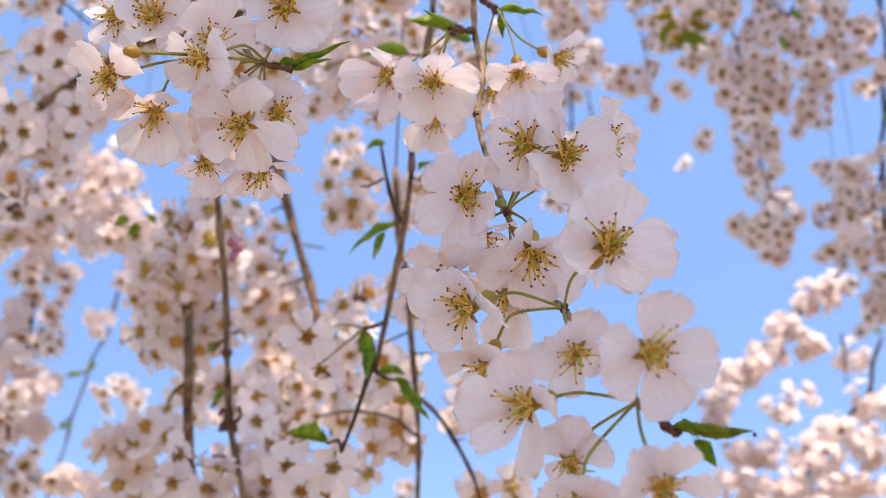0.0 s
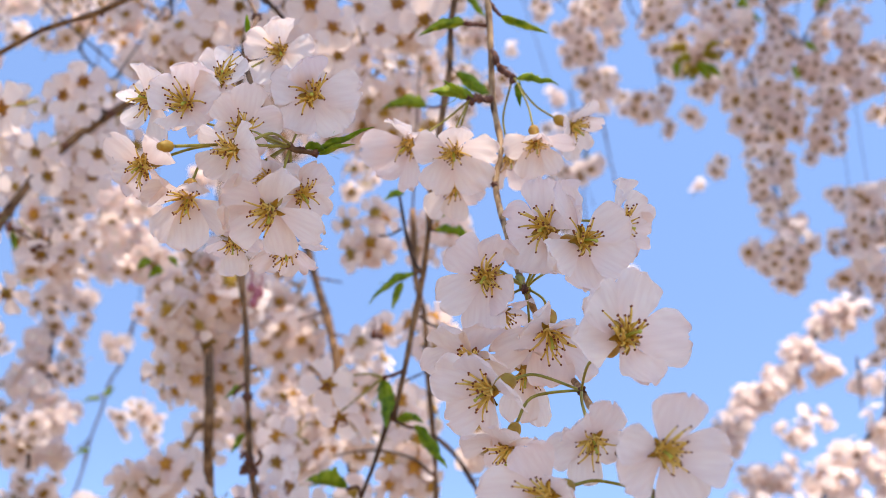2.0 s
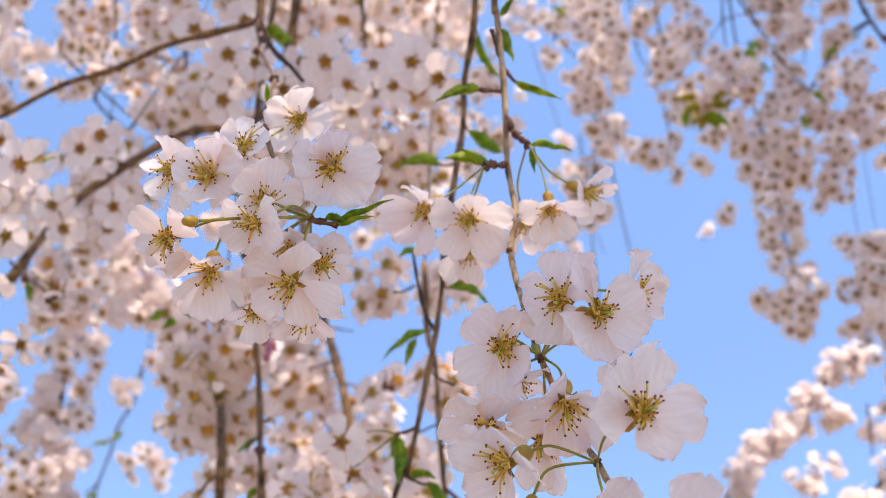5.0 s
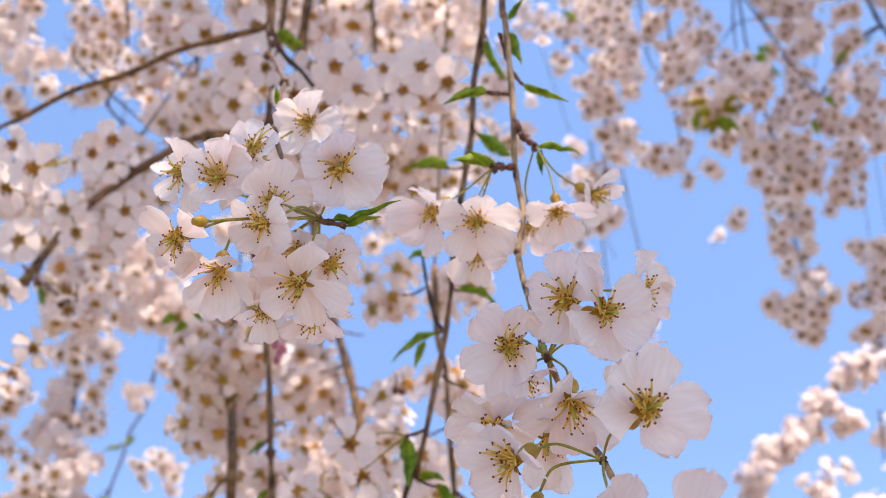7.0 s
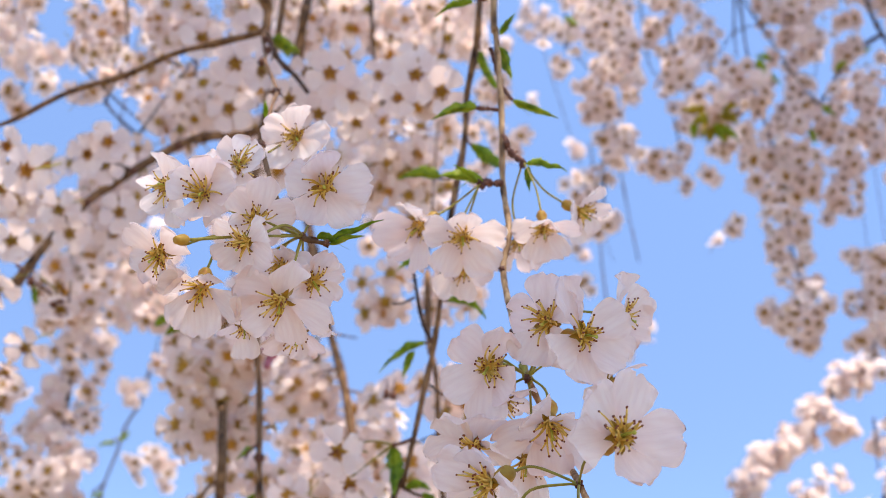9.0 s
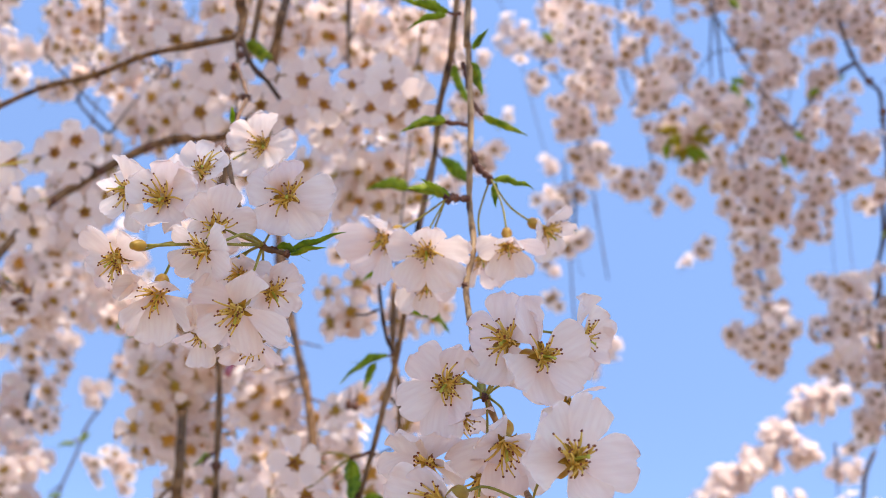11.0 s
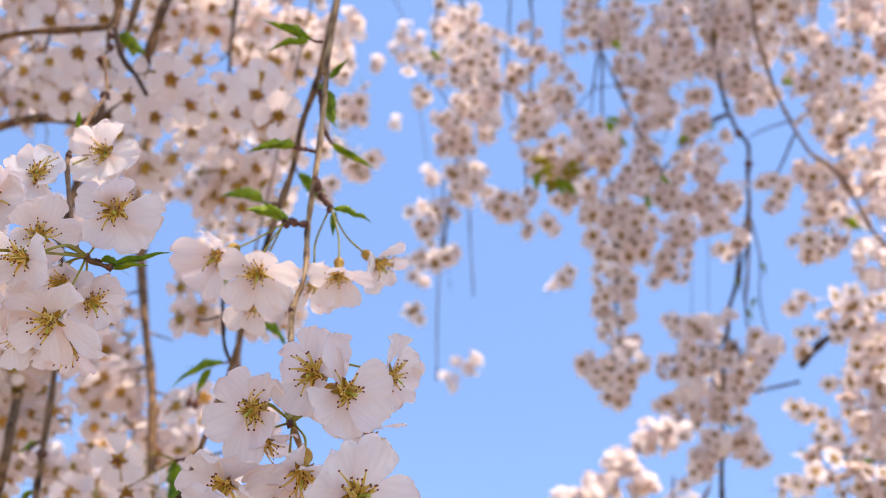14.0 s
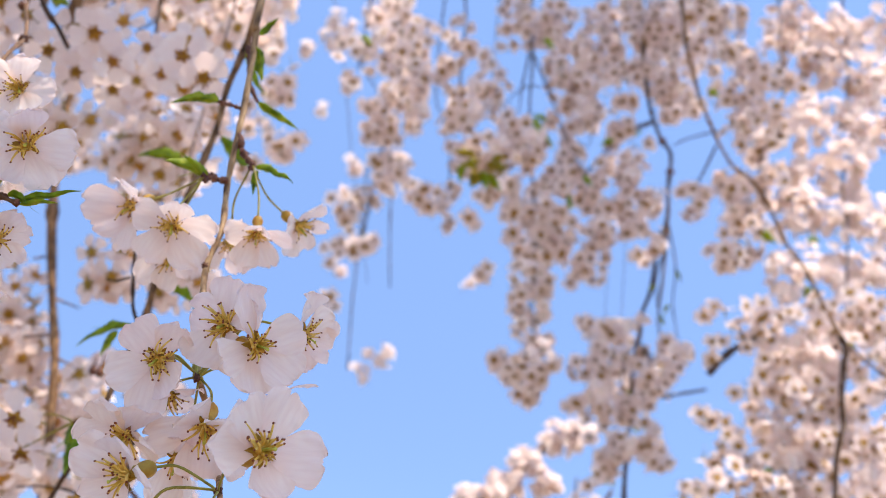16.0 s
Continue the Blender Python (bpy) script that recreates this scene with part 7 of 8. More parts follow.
cluster(RIGHT_F, 384, 'sunlit', 1.246, 1.882, 3.147, 0.055, 0.049, 36, toward=0.5, rise=0.45)
cluster(RIGHT_F, 385, 'sunlit', 1.153, 1.906, 3.135, 0.032, 0.032, 18, toward=0.5, rise=0.45)
cluster(RIGHT_F, 386, 'sunlit', 1.156, 1.906, 3.022, 0.053, 0.049, 36, toward=0.5, rise=0.45)
cluster(RIGHT_F, 387, 'sunlit', 1.288, 1.872, 3.052, 0.044, 0.055, 33, toward=0.5, rise=0.45)
cluster(RIGHT_F, 388, 'sunlit', 1.217, 1.890, 3.001, 0.032, 0.038, 18, toward=0.5, rise=0.45)
cluster(RIGHT_F, 389, 'sunlit', 1.281, 1.875, 2.914, 0.044, 0.049, 30, toward=0.5, rise=0.45)
cluster(RIGHT_F, 390, 'sunlit', 1.124, 1.915, 2.882, 0.049, 0.044, 28, toward=0.5, rise=0.45)
cluster(RIGHT_F, 391, 'sunlit', 1.203, 1.895, 2.905, 0.032, 0.032, 15, toward=0.5, rise=0.45)
spray(RIGHT_F, 392, 0.019, (1.276, 2.098, 3.698, 0.080, 0.061, 40), (1.384, 2.070, 3.675, 0.080, 0.067, 44), (1.459, 2.052, 3.560, 0.054, 0.093, 34), (1.296, 2.094, 3.471, 0.067, 0.067, 30), (1.397, 2.068, 3.367, 0.067, 0.080, 36), (1.263, 2.103, 3.207, 0.067, 0.067, 30), (1.362, 2.078, 3.157, 0.067, 0.067, 32), (1.436, 2.059, 3.151, 0.041, 0.093, 24), (1.258, 2.105, 3.025, 0.061, 0.054, 22), (1.356, 2.080, 3.022, 0.067, 0.054, 26), toward=0.5, rise=0.45, shapes_of=SUNLIT_BLOSSOMS)

RIGHT_G = thing('blossom_branch', (1.091, 1.69, 2.63), 'dense cherry strand of dark-eyed blossoms in broken shade', 'cherry branch', 'hanging cherry branches')
stem(RIGHT_G, [(1.091, 1.69, 2.63), (1.101, 1.687, 2.605), (1.096, 1.689, 2.575), (1.094, 1.692, 2.54), (1.09, 1.691, 2.515), (1.091, 1.692, 2.462), (1.079, 1.694, 2.41), (1.071, 1.692, 2.352), (1.07, 1.696, 2.291)], 0.006, 0.004, BARK_DARK, 4, 8, 0.3, label='brown bark')
cluster(RIGHT_G, 393, 'far', 1.152, 1.818, 2.741, 0.047, 0.036, 30, toward=0.75, rise=0.0)
cluster(RIGHT_G, 394, 'far', 1.225, 1.799, 2.750, 0.039, 0.039, 28, toward=0.75, rise=0.0)
cluster(RIGHT_G, 395, 'far', 1.077, 1.837, 2.684, 0.047, 0.041, 36, toward=0.75, rise=0.0)
cluster(RIGHT_G, 396, 'sunlit', 1.117, 1.827, 2.641, 0.041, 0.036, 28, toward=0.75, rise=0.0)
cluster(RIGHT_G, 397, 'far', 1.199, 1.806, 2.651, 0.047, 0.036, 28, toward=0.75, rise=0.0)
cluster(RIGHT_G, 398, 'far', 1.035, 1.848, 2.614, 0.036, 0.047, 14, toward=0.75, rise=0.0)
cluster(RIGHT_G, 399, 'far', 1.105, 1.831, 2.559, 0.058, 0.041, 41, toward=0.75, rise=0.0)
cluster(RIGHT_G, 400, 'far', 1.185, 1.810, 2.569, 0.047, 0.041, 36, toward=0.75, rise=0.0)
cluster(RIGHT_G, 401, 'sunlit', 1.073, 1.839, 2.477, 0.052, 0.036, 33, toward=0.75, rise=0.0)
cluster(RIGHT_G, 402, 'far', 1.142, 1.822, 2.475, 0.052, 0.036, 38, toward=0.75, rise=0.0)
cluster(RIGHT_G, 403, 'far', 1.211, 1.804, 2.483, 0.041, 0.041, 30, toward=0.75, rise=0.0)
cluster(RIGHT_G, 404, 'far', 1.042, 1.847, 2.409, 0.052, 0.036, 30, toward=0.75, rise=0.0)
cluster(RIGHT_G, 405, 'far', 1.120, 1.828, 2.397, 0.052, 0.030, 33, toward=0.75, rise=0.0)
cluster(RIGHT_G, 406, 'sunlit', 1.207, 1.805, 2.408, 0.041, 0.030, 28, toward=0.75, rise=0.0)
cluster(RIGHT_G, 407, 'far', 1.070, 1.840, 2.350, 0.052, 0.030, 28, toward=0.75, rise=0.0)
cluster(RIGHT_G, 408, 'far', 1.166, 1.816, 2.351, 0.052, 0.030, 28, toward=0.75, rise=0.0)
cluster(RIGHT_G, 409, 'far', 0.973, 1.864, 2.532, 0.047, 0.036, 15, toward=0.75, rise=0.0)
cluster(RIGHT_G, 410, 'far', 1.024, 1.852, 2.516, 0.030, 0.036, 10, toward=0.75, rise=0.0)
cluster(RIGHT_G, 411, 'far', 0.934, 1.875, 2.466, 0.030, 0.030, 8, toward=0.75, rise=0.0)
cluster(RIGHT_G, 412, 'far', 0.963, 1.867, 2.453, 0.041, 0.030, 10, toward=0.75, rise=0.0)
cluster(RIGHT_G, 413, 'far', 0.905, 1.882, 2.377, 0.036, 0.024, 10, toward=0.75, rise=0.0)
cluster(RIGHT_G, 414, 'far', 0.983, 1.862, 2.391, 0.030, 0.030, 9, toward=0.75, rise=0.0)
cluster(RIGHT_G, 415, 'far', 0.963, 1.866, 2.724, 0.025, 0.019, 6, toward=0.75, rise=0.0)
cluster(RIGHT_G, 416, 'far', 0.929, 1.875, 2.739, 0.010, 0.008, 4, toward=0.75, rise=0.0)
cluster(RIGHT_G, 417, 'far', 0.911, 1.880, 2.640, 0.014, 0.014, 5, toward=0.75, rise=0.0)
cluster(RIGHT_G, 418, 'far', 0.973, 1.864, 2.671, 0.025, 0.008, 5, toward=0.75, rise=0.0)
cluster(RIGHT_G, 419, 'far', 1.015, 1.853, 2.724, 0.014, 0.012, 5, toward=0.75, rise=0.0)
spray(RIGHT_G, 420, 0.019, (1.208, 2.073, 2.829, 0.066, 0.053, 6), (1.302, 2.049, 2.854, 0.066, 0.053, 18), (1.383, 2.029, 2.837, 0.041, 0.066, 13), (1.183, 2.080, 2.707, 0.066, 0.066, 6), (1.274, 2.057, 2.705, 0.072, 0.066, 23), (1.364, 2.034, 2.703, 0.047, 0.066, 16), (1.202, 2.076, 2.571, 0.078, 0.066, 7), (1.302, 2.051, 2.571, 0.078, 0.066, 25), (1.379, 2.031, 2.556, 0.041, 0.066, 12), (1.125, 2.095, 2.649, 0.047, 0.047, 3), (1.091, 2.104, 2.545, 0.053, 0.047, 3), (1.222, 2.071, 2.477, 0.078, 0.041, 16), (1.331, 2.044, 2.479, 0.066, 0.041, 13))
stem(RIGHT_G, [(1.046, 1.845, 2.698), (0.973, 1.864, 2.65), (0.927, 1.876, 2.593)], 0.004, 0.007, BARK_DARK, 4, 6, 0.3, 'side_twig')
stem(RIGHT_G, [(1.091, 1.835, 2.426), (1.057, 1.843, 2.421)], 0.004, 0.003, BARK_DARK, 4, 6, 0.3, 'side_twig')
stem(RIGHT_G, [(0.993, 1.86, 2.435), (0.995, 1.859, 2.382)], 0.003, 0.002, BARK_DARK, 4, 6, 0.3, 'side_twig')
stem(RIGHT_G, [(1.015, 2.078, 2.657), (0.948, 2.095, 2.636), (0.926, 2.101, 2.627)], 0.003, 0.002, BARK_DARK, 4, 6, 0.3, 'side_twig')
leaf(RIGHT_G, (1.1184, 2.0026, 2.4738), (1.0989, 2.0115, 2.4646), 0.0150, 421, sag=0.1)
leaf(RIGHT_G, (1.1324, 1.9946, 2.4834), (1.1177, 2.0084, 2.4639), 0.0150, 422, sag=0.1)

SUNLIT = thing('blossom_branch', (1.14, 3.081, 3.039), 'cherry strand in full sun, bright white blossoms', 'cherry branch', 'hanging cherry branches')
stem(SUNLIT, [(1.14, 3.111, 5.45), (1.15, 3.096, 4.244), (1.14, 3.081, 3.039)], 0.0012, 0.0012, BARK_DARK, 3, 5, 0.2, 'shoot')
stem(SUNLIT, [(1.14, 3.081, 3.039), (1.112, 3.084, 2.983), (1.076, 3.081, 2.917), (1.035, 3.081, 2.887), (0.989, 3.081, 2.85), (0.947, 3.081, 2.803), (0.9, 3.081, 2.751), (0.854, 3.082, 2.701), (0.797, 3.081, 2.654), (0.762, 3.089, 2.614), (0.722, 3.081, 2.575), (0.691, 3.081, 2.534), (0.661, 3.081, 2.483)], 0.006, 0.003, BARK_DARK, 4, 8, 0.3, label='brown bark')
cluster(SUNLIT, 423, 'sunlit', 1.083, 3.081, 2.914, 0.040, 0.033, 34, toward=0.5, rise=0.45)
cluster(SUNLIT, 424, 'sunlit', 1.024, 3.081, 2.884, 0.046, 0.036, 37, toward=0.5, rise=0.45)
cluster(SUNLIT, 425, 'sunlit', 0.936, 3.081, 2.800, 0.042, 0.040, 43, toward=0.5, rise=0.45)
cluster(SUNLIT, 426, 'sunlit', 0.882, 3.081, 2.734, 0.042, 0.036, 43, toward=0.5, rise=0.45)
cluster(SUNLIT, 427, 'sunlit', 0.831, 3.081, 2.686, 0.038, 0.036, 34, toward=0.5, rise=0.45)
cluster(SUNLIT, 428, 'sunlit', 0.782, 3.081, 2.654, 0.038, 0.031, 28, toward=0.5, rise=0.45)
cluster(SUNLIT, 429, 'sunlit', 0.727, 3.081, 2.583, 0.046, 0.043, 46, toward=0.5, rise=0.45)
cluster(SUNLIT, 430, 'sunlit', 0.703, 3.081, 2.536, 0.025, 0.024, 13, toward=0.5, rise=0.45)
cluster(SUNLIT, 431, 'sunlit', 1.007, 3.081, 2.747, 0.046, 0.033, 28, toward=0.5, rise=0.45)
cluster(SUNLIT, 432, 'sunlit', 1.114, 3.081, 2.726, 0.038, 0.029, 22, toward=0.5, rise=0.45)
cluster(SUNLIT, 433, 'sunlit', 0.960, 3.081, 2.622, 0.025, 0.024, 9, toward=0.5, rise=0.45)
spray(SUNLIT, 434, 0.019, (1.106, 3.172, 2.947, 0.046, 0.036, 15), (1.036, 3.172, 2.904, 0.046, 0.039, 16), (0.955, 3.172, 2.827, 0.046, 0.043, 18), (0.882, 3.172, 2.743, 0.046, 0.043, 18), (0.805, 3.172, 2.685, 0.042, 0.036, 12), (0.748, 3.172, 2.612, 0.046, 0.046, 16), toward=0.5, rise=0.45, shapes_of=SUNLIT_BLOSSOMS)

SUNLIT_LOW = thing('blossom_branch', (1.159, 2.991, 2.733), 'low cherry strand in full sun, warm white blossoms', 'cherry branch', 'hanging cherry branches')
stem(SUNLIT_LOW, [(1.159, 3.021, 5.368), (1.169, 3.006, 4.05), (1.159, 2.991, 2.733)], 0.0012, 0.0012, BARK_DARK, 3, 5, 0.2, 'shoot')
stem(SUNLIT_LOW, [(1.159, 2.991, 2.733), (1.126, 2.992, 2.667), (1.108, 2.991, 2.592), (1.06, 2.997, 2.541), (1.02, 2.991, 2.486), (0.976, 2.992, 2.436), (0.936, 2.991, 2.398), (0.898, 2.998, 2.337), (0.865, 2.991, 2.284)], 0.006, 0.003, BARK_DARK, 4, 8, 0.3, label='brown bark')
cluster(SUNLIT_LOW, 435, 'sunlit', 0.874, 2.991, 2.539, 0.031, 0.042, 28, toward=0.5, rise=0.45)
cluster(SUNLIT_LOW, 436, 'sunlit', 0.813, 2.991, 2.442, 0.034, 0.034, 24, toward=0.5, rise=0.45)
cluster(SUNLIT_LOW, 437, 'sunlit', 0.767, 2.991, 2.420, 0.044, 0.032, 28, toward=0.5, rise=0.45)
cluster(SUNLIT_LOW, 438, 'sunlit', 0.746, 2.991, 2.355, 0.049, 0.034, 34, toward=0.5, rise=0.45)
cluster(SUNLIT_LOW, 439, 'sunlit', 0.823, 2.991, 2.348, 0.041, 0.034, 24, toward=0.5, rise=0.45)
cluster(SUNLIT_LOW, 440, 'sunlit', 0.940, 2.991, 2.427, 0.054, 0.042, 46, toward=0.5, rise=0.45)
cluster(SUNLIT_LOW, 441, 'sunlit', 1.020, 2.991, 2.486, 0.051, 0.042, 43, toward=0.5, rise=0.45)
cluster(SUNLIT_LOW, 442, 'sunlit', 1.103, 2.991, 2.562, 0.044, 0.049, 37, toward=0.5, rise=0.45)
cluster(SUNLIT_LOW, 443, 'sunlit', 1.092, 2.991, 2.442, 0.046, 0.051, 37, toward=0.5, rise=0.45)
cluster(SUNLIT_LOW, 444, 'sunlit', 0.900, 2.991, 2.340, 0.054, 0.036, 37, toward=0.5, rise=0.45)
cluster(SUNLIT_LOW, 445, 'sunlit', 1.002, 2.991, 2.362, 0.054, 0.039, 43, toward=0.5, rise=0.45)
cluster(SUNLIT_LOW, 446, 'sunlit', 1.077, 2.991, 2.340, 0.049, 0.034, 28, toward=0.5, rise=0.45)
cluster(SUNLIT_LOW, 447, 'sunlit', 0.795, 2.991, 2.284, 0.061, 0.034, 34, toward=0.5, rise=0.45)
cluster(SUNLIT_LOW, 448, 'sunlit', 0.933, 2.991, 2.270, 0.074, 0.034, 43, toward=0.5, rise=0.45)
stem(SUNLIT_LOW, [(1.056, 2.991, 2.749), (1.053, 2.991, 2.67), (1.048, 2.991, 2.607)], 0.004, 0.002, BARK_DARK, 4, 6, 0.3, 'side_twig')
leaf(SUNLIT_LOW, (1.1756, 3.088, 2.786), (1.2111, 3.0867, 2.7888), 0.0131, 449, sag=0.1)

SPECKS = thing('blossom_branch', (0.06, 3.977, 5.21), 'few far blossoms against the sky', 'cherry branch', 'hanging cherry branches')
stem(SPECKS, [(0.06, 4.007, 6.176), (0.07, 3.992, 5.693), (0.06, 3.977, 5.21)], 0.0012, 0.0012, BARK_DARK, 3, 5, 0.2, 'shoot')
stem(SPECKS, [(0.06, 3.977, 5.21), (0.143, 3.958, 5.035), (0.211, 3.94, 4.851), (0.372, 3.902, 4.164), (0.436, 3.877, 3.907), (0.499, 3.871, 3.656)], 0.0022, 0.0010, BARK_DARK, 4, 8, 0.3, label='brown bark')
cluster(SPECKS, 450, 'sunlit', 0.842, 3.784, 3.707, 0.014, 0.008, 5, toward=0.5, rise=0.45, r=0.024)
cluster(SPECKS, 451, 'sunlit', 0.862, 3.779, 3.723, 0.008, 0.008, 2, toward=0.5, rise=0.45, r=0.024)
cluster(SPECKS, 452, 'sunlit', 0.213, 3.939, 4.836, 0.057, 0.036, 28, toward=0.5, rise=0.45, r=0.024)
cluster(SPECKS, 453, 'sunlit', 0.202, 3.942, 4.760, 0.040, 0.014, 13, toward=0.5, rise=0.45, r=0.024)
cluster(SPECKS, 454, 'sunlit', 0.122, 3.963, 4.691, 0.023, 0.008, 10, toward=0.5, rise=0.45, r=0.024)
cluster(SPECKS, 455, 'sunlit', 0.372, 3.902, 4.164, 0.019, 0.023, 13, toward=0.5, rise=0.45, r=0.024)
cluster(SPECKS, 456, 'sunlit', 0.590, 3.849, 3.366, 0.012, 0.023, 10, toward=0.5, rise=0.45, r=0.024)
cluster(SPECKS, 457, 'sunlit', 0.548, 3.860, 3.387, 0.008, 0.008, 3, toward=0.5, rise=0.45, r=0.024)
cluster(SPECKS, 458, 'sunlit', 0.522, 3.867, 3.292, 0.010, 0.010, 8, toward=0.5, rise=0.45, r=0.024)
cluster(SPECKS, 459, 'sunlit', 0.378, 3.902, 3.712, 0.014, 0.008, 8, toward=0.5, rise=0.45, r=0.024)
cluster(SPECKS, 460, 'sunlit', 0.224, 3.938, 4.417, 0.010, 0.010, 5, toward=0.5, rise=0.45, r=0.024)

UPPER = thing('blossom_branch', (-0.443, 1.363, 2.848), 'blossom-covered cherry strand crossing behind the bough', 'cherry branch', 'hanging cherry branches')
stem(UPPER, [(-0.443, 1.393, 3.505), (-0.433, 1.378, 3.177), (-0.443, 1.363, 2.848)], 0.0012, 0.0012, BARK_DARK, 3, 5, 0.2, 'shoot')
stem(UPPER, [(-0.443, 1.363, 2.848), (-0.429, 1.364, 2.762), (-0.408, 1.364, 2.679), (-0.407, 1.364, 2.6), (-0.415, 1.364, 2.524)], 0.003, 0.0015, BARK_DARK, 4, 8, 0.3, label='brown bark')
cluster(UPPER, 461, 'whole', -0.449, 1.363, 2.751, 0.030, 0.019, 7, r=0.0215)
cluster(UPPER, 462, 'whole', -0.402, 1.364, 2.700, 0.026, 0.019, 7, r=0.0215)
cluster(UPPER, 463, 'whole', -0.448, 1.363, 2.669, 0.022, 0.015, 6, r=0.0215)
cluster(UPPER, 464, 'whole', -0.401, 1.364, 2.620, 0.026, 0.019, 7, r=0.0215)
cluster(UPPER, 465, 'whole', -0.442, 1.363, 2.552, 0.026, 0.019, 7, r=0.0215)
cluster(UPPER, 466, 'whole', -0.393, 1.364, 2.543, 0.022, 0.022, 6, r=0.0215)
cluster(UPPER, 467, 'whole', -0.491, 1.362, 2.688, 0.015, 0.015, 5, r=0.0215)
cluster(UPPER, 468, 'whole', -0.338, 1.366, 2.544, 0.022, 0.015, 6, r=0.0215)
cluster(UPPER, 469, 'whole', -0.468, 1.363, 2.514, 0.019, 0.015, 5, r=0.0215)

UPPER_MID = thing('blossom_branch', (-0.156, 1.282, 2.775), 'blossom-covered cherry strand between the hanging twigs', 'cherry branch', 'hanging cherry branches')
stem(UPPER_MID, [(-0.156, 1.312, 3.356), (-0.146, 1.297, 3.065), (-0.156, 1.282, 2.775)], 0.0012, 0.0012, BARK_DARK, 3, 5, 0.2, 'shoot')
stem(UPPER_MID, [(-0.156, 1.282, 2.775), (-0.147, 1.282, 2.674), (-0.138, 1.282, 2.598), (-0.119, 1.283, 2.524)], 0.003, 0.0015, BARK_DARK, 4, 8, 0.3, label='brown bark')
cluster(UPPER_MID, 470, 'whole', -0.240, 1.368, 2.743, 0.022, 0.015, 7, r=0.0215)
cluster(UPPER_MID, 471, 'whole', -0.190, 1.369, 2.744, 0.019, 0.011, 5, r=0.0215)
cluster(UPPER_MID, 472, 'whole', -0.123, 1.371, 2.724, 0.019, 0.015, 8, r=0.0215)
cluster(UPPER_MID, 473, 'whole', -0.057, 1.373, 2.725, 0.019, 0.015, 8, r=0.0215)
cluster(UPPER_MID, 474, 'whole', -0.159, 1.370, 2.604, 0.015, 0.015, 7, r=0.0215)
cluster(UPPER_MID, 475, 'whole', -0.128, 1.371, 2.633, 0.015, 0.015, 7, r=0.0215)
cluster(UPPER_MID, 476, 'whole', -0.071, 1.372, 2.586, 0.015, 0.015, 7, r=0.0215)
cluster(UPPER_MID, 477, 'whole', -0.039, 1.373, 2.567, 0.008, 0.015, 5, r=0.0215)
cluster(UPPER_MID, 478, 'whole', -0.272, 1.367, 2.722, 0.015, 0.015, 7, r=0.0215)
cluster(UPPER_MID, 479, 'far', -0.008, 1.970, 3.171, 0.017, 0.039, 15)
cluster(UPPER_MID, 480, 'far', 0.033, 1.963, 3.066, 0.019, 0.039, 18)
cluster(UPPER_MID, 481, 'far', 0.064, 1.959, 2.931, 0.011, 0.028, 13)
cluster(UPPER_MID, 482, 'far', 0.008, 1.968, 2.973, 0.012, 0.028, 10)
cluster(UPPER_MID, 483, 'far', 0.016, 1.967, 2.861, 0.015, 0.015, 8)
spray(UPPER_MID, 484, 0.019, (-0.001, 2.146, 3.289, 0.025, 0.054, 16), (0.036, 2.140, 3.168, 0.025, 0.049, 16), (0.062, 2.136, 3.036, 0.018, 0.037, 8))

# ---- paler strands behind the right-hand ones ----
BACK_NEAR = thing('blossom_branch', (0.366, 2.165, 3.383), 'loose cherry strand with pale blossoms behind the hanging ones', 'cherry branch', 'hanging cherry branches')
stem(BACK_NEAR, [(0.181, 2.162, 4.350), (0.193, 2.122, 3.350), (0.193, 2.121, 3.300), (0.222, 2.120, 3.249), (0.255, 2.118, 3.206)], 0.0018, 0.0014, BARK_DARK, 4, 6, 0.3, 'shoot')
stem(BACK_NEAR, [(0.366, 2.215, 4.383), (0.375, 2.175, 3.383), (0.431, 2.293, 3.316), (0.483, 2.410, 3.249), (0.495, 2.511, 3.192)], 0.0018, 0.0014, BARK_DARK, 4, 6, 0.3, 'shoot')
cluster(BACK_NEAR, 900, 'far', 0.366, 2.165, 3.383, 0.052, 0.060, 13)
cluster(BACK_NEAR, 901, 'far', 0.181, 2.112, 3.350, 0.045, 0.047, 11)
cluster(BACK_NEAR, 902, 'far', 0.495, 2.498, 3.345, 0.042, 0.068, 13)
cluster(BACK_NEAR, 903, 'far', 0.262, 2.052, 3.308, 0.057, 0.040, 11)
cluster(BACK_NEAR, 904, 'far', 0.433, 2.249, 3.261, 0.051, 0.066, 13)
cluster(BACK_NEAR, 905, 'far', 0.192, 2.129, 3.261, 0.044, 0.053, 11)
cluster(BACK_NEAR, 906, 'far', 0.453, 2.498, 3.249, 0.049, 0.045, 11)
cluster(BACK_NEAR, 907, 'far', 0.250, 2.108, 3.206, 0.045, 0.064, 9)
cluster(BACK_NEAR, 908, 'far', 0.511, 2.501, 3.192, 0.041, 0.059, 11)
BACK_TOP = thing('blossom_branch', (0.879, 2.476, 3.574), 'cherry strand with crowded pale blossoms high behind', 'cherry branch', 'hanging cherry branches')
stem(BACK_TOP, [(0.562, 2.462, 4.553), (0.566, 2.422, 3.553), (0.626, 2.335, 3.501), (0.645, 2.248, 3.449), (0.719, 2.174, 3.404)], 0.0018, 0.0014, BARK_DARK, 4, 6, 0.3, 'shoot')
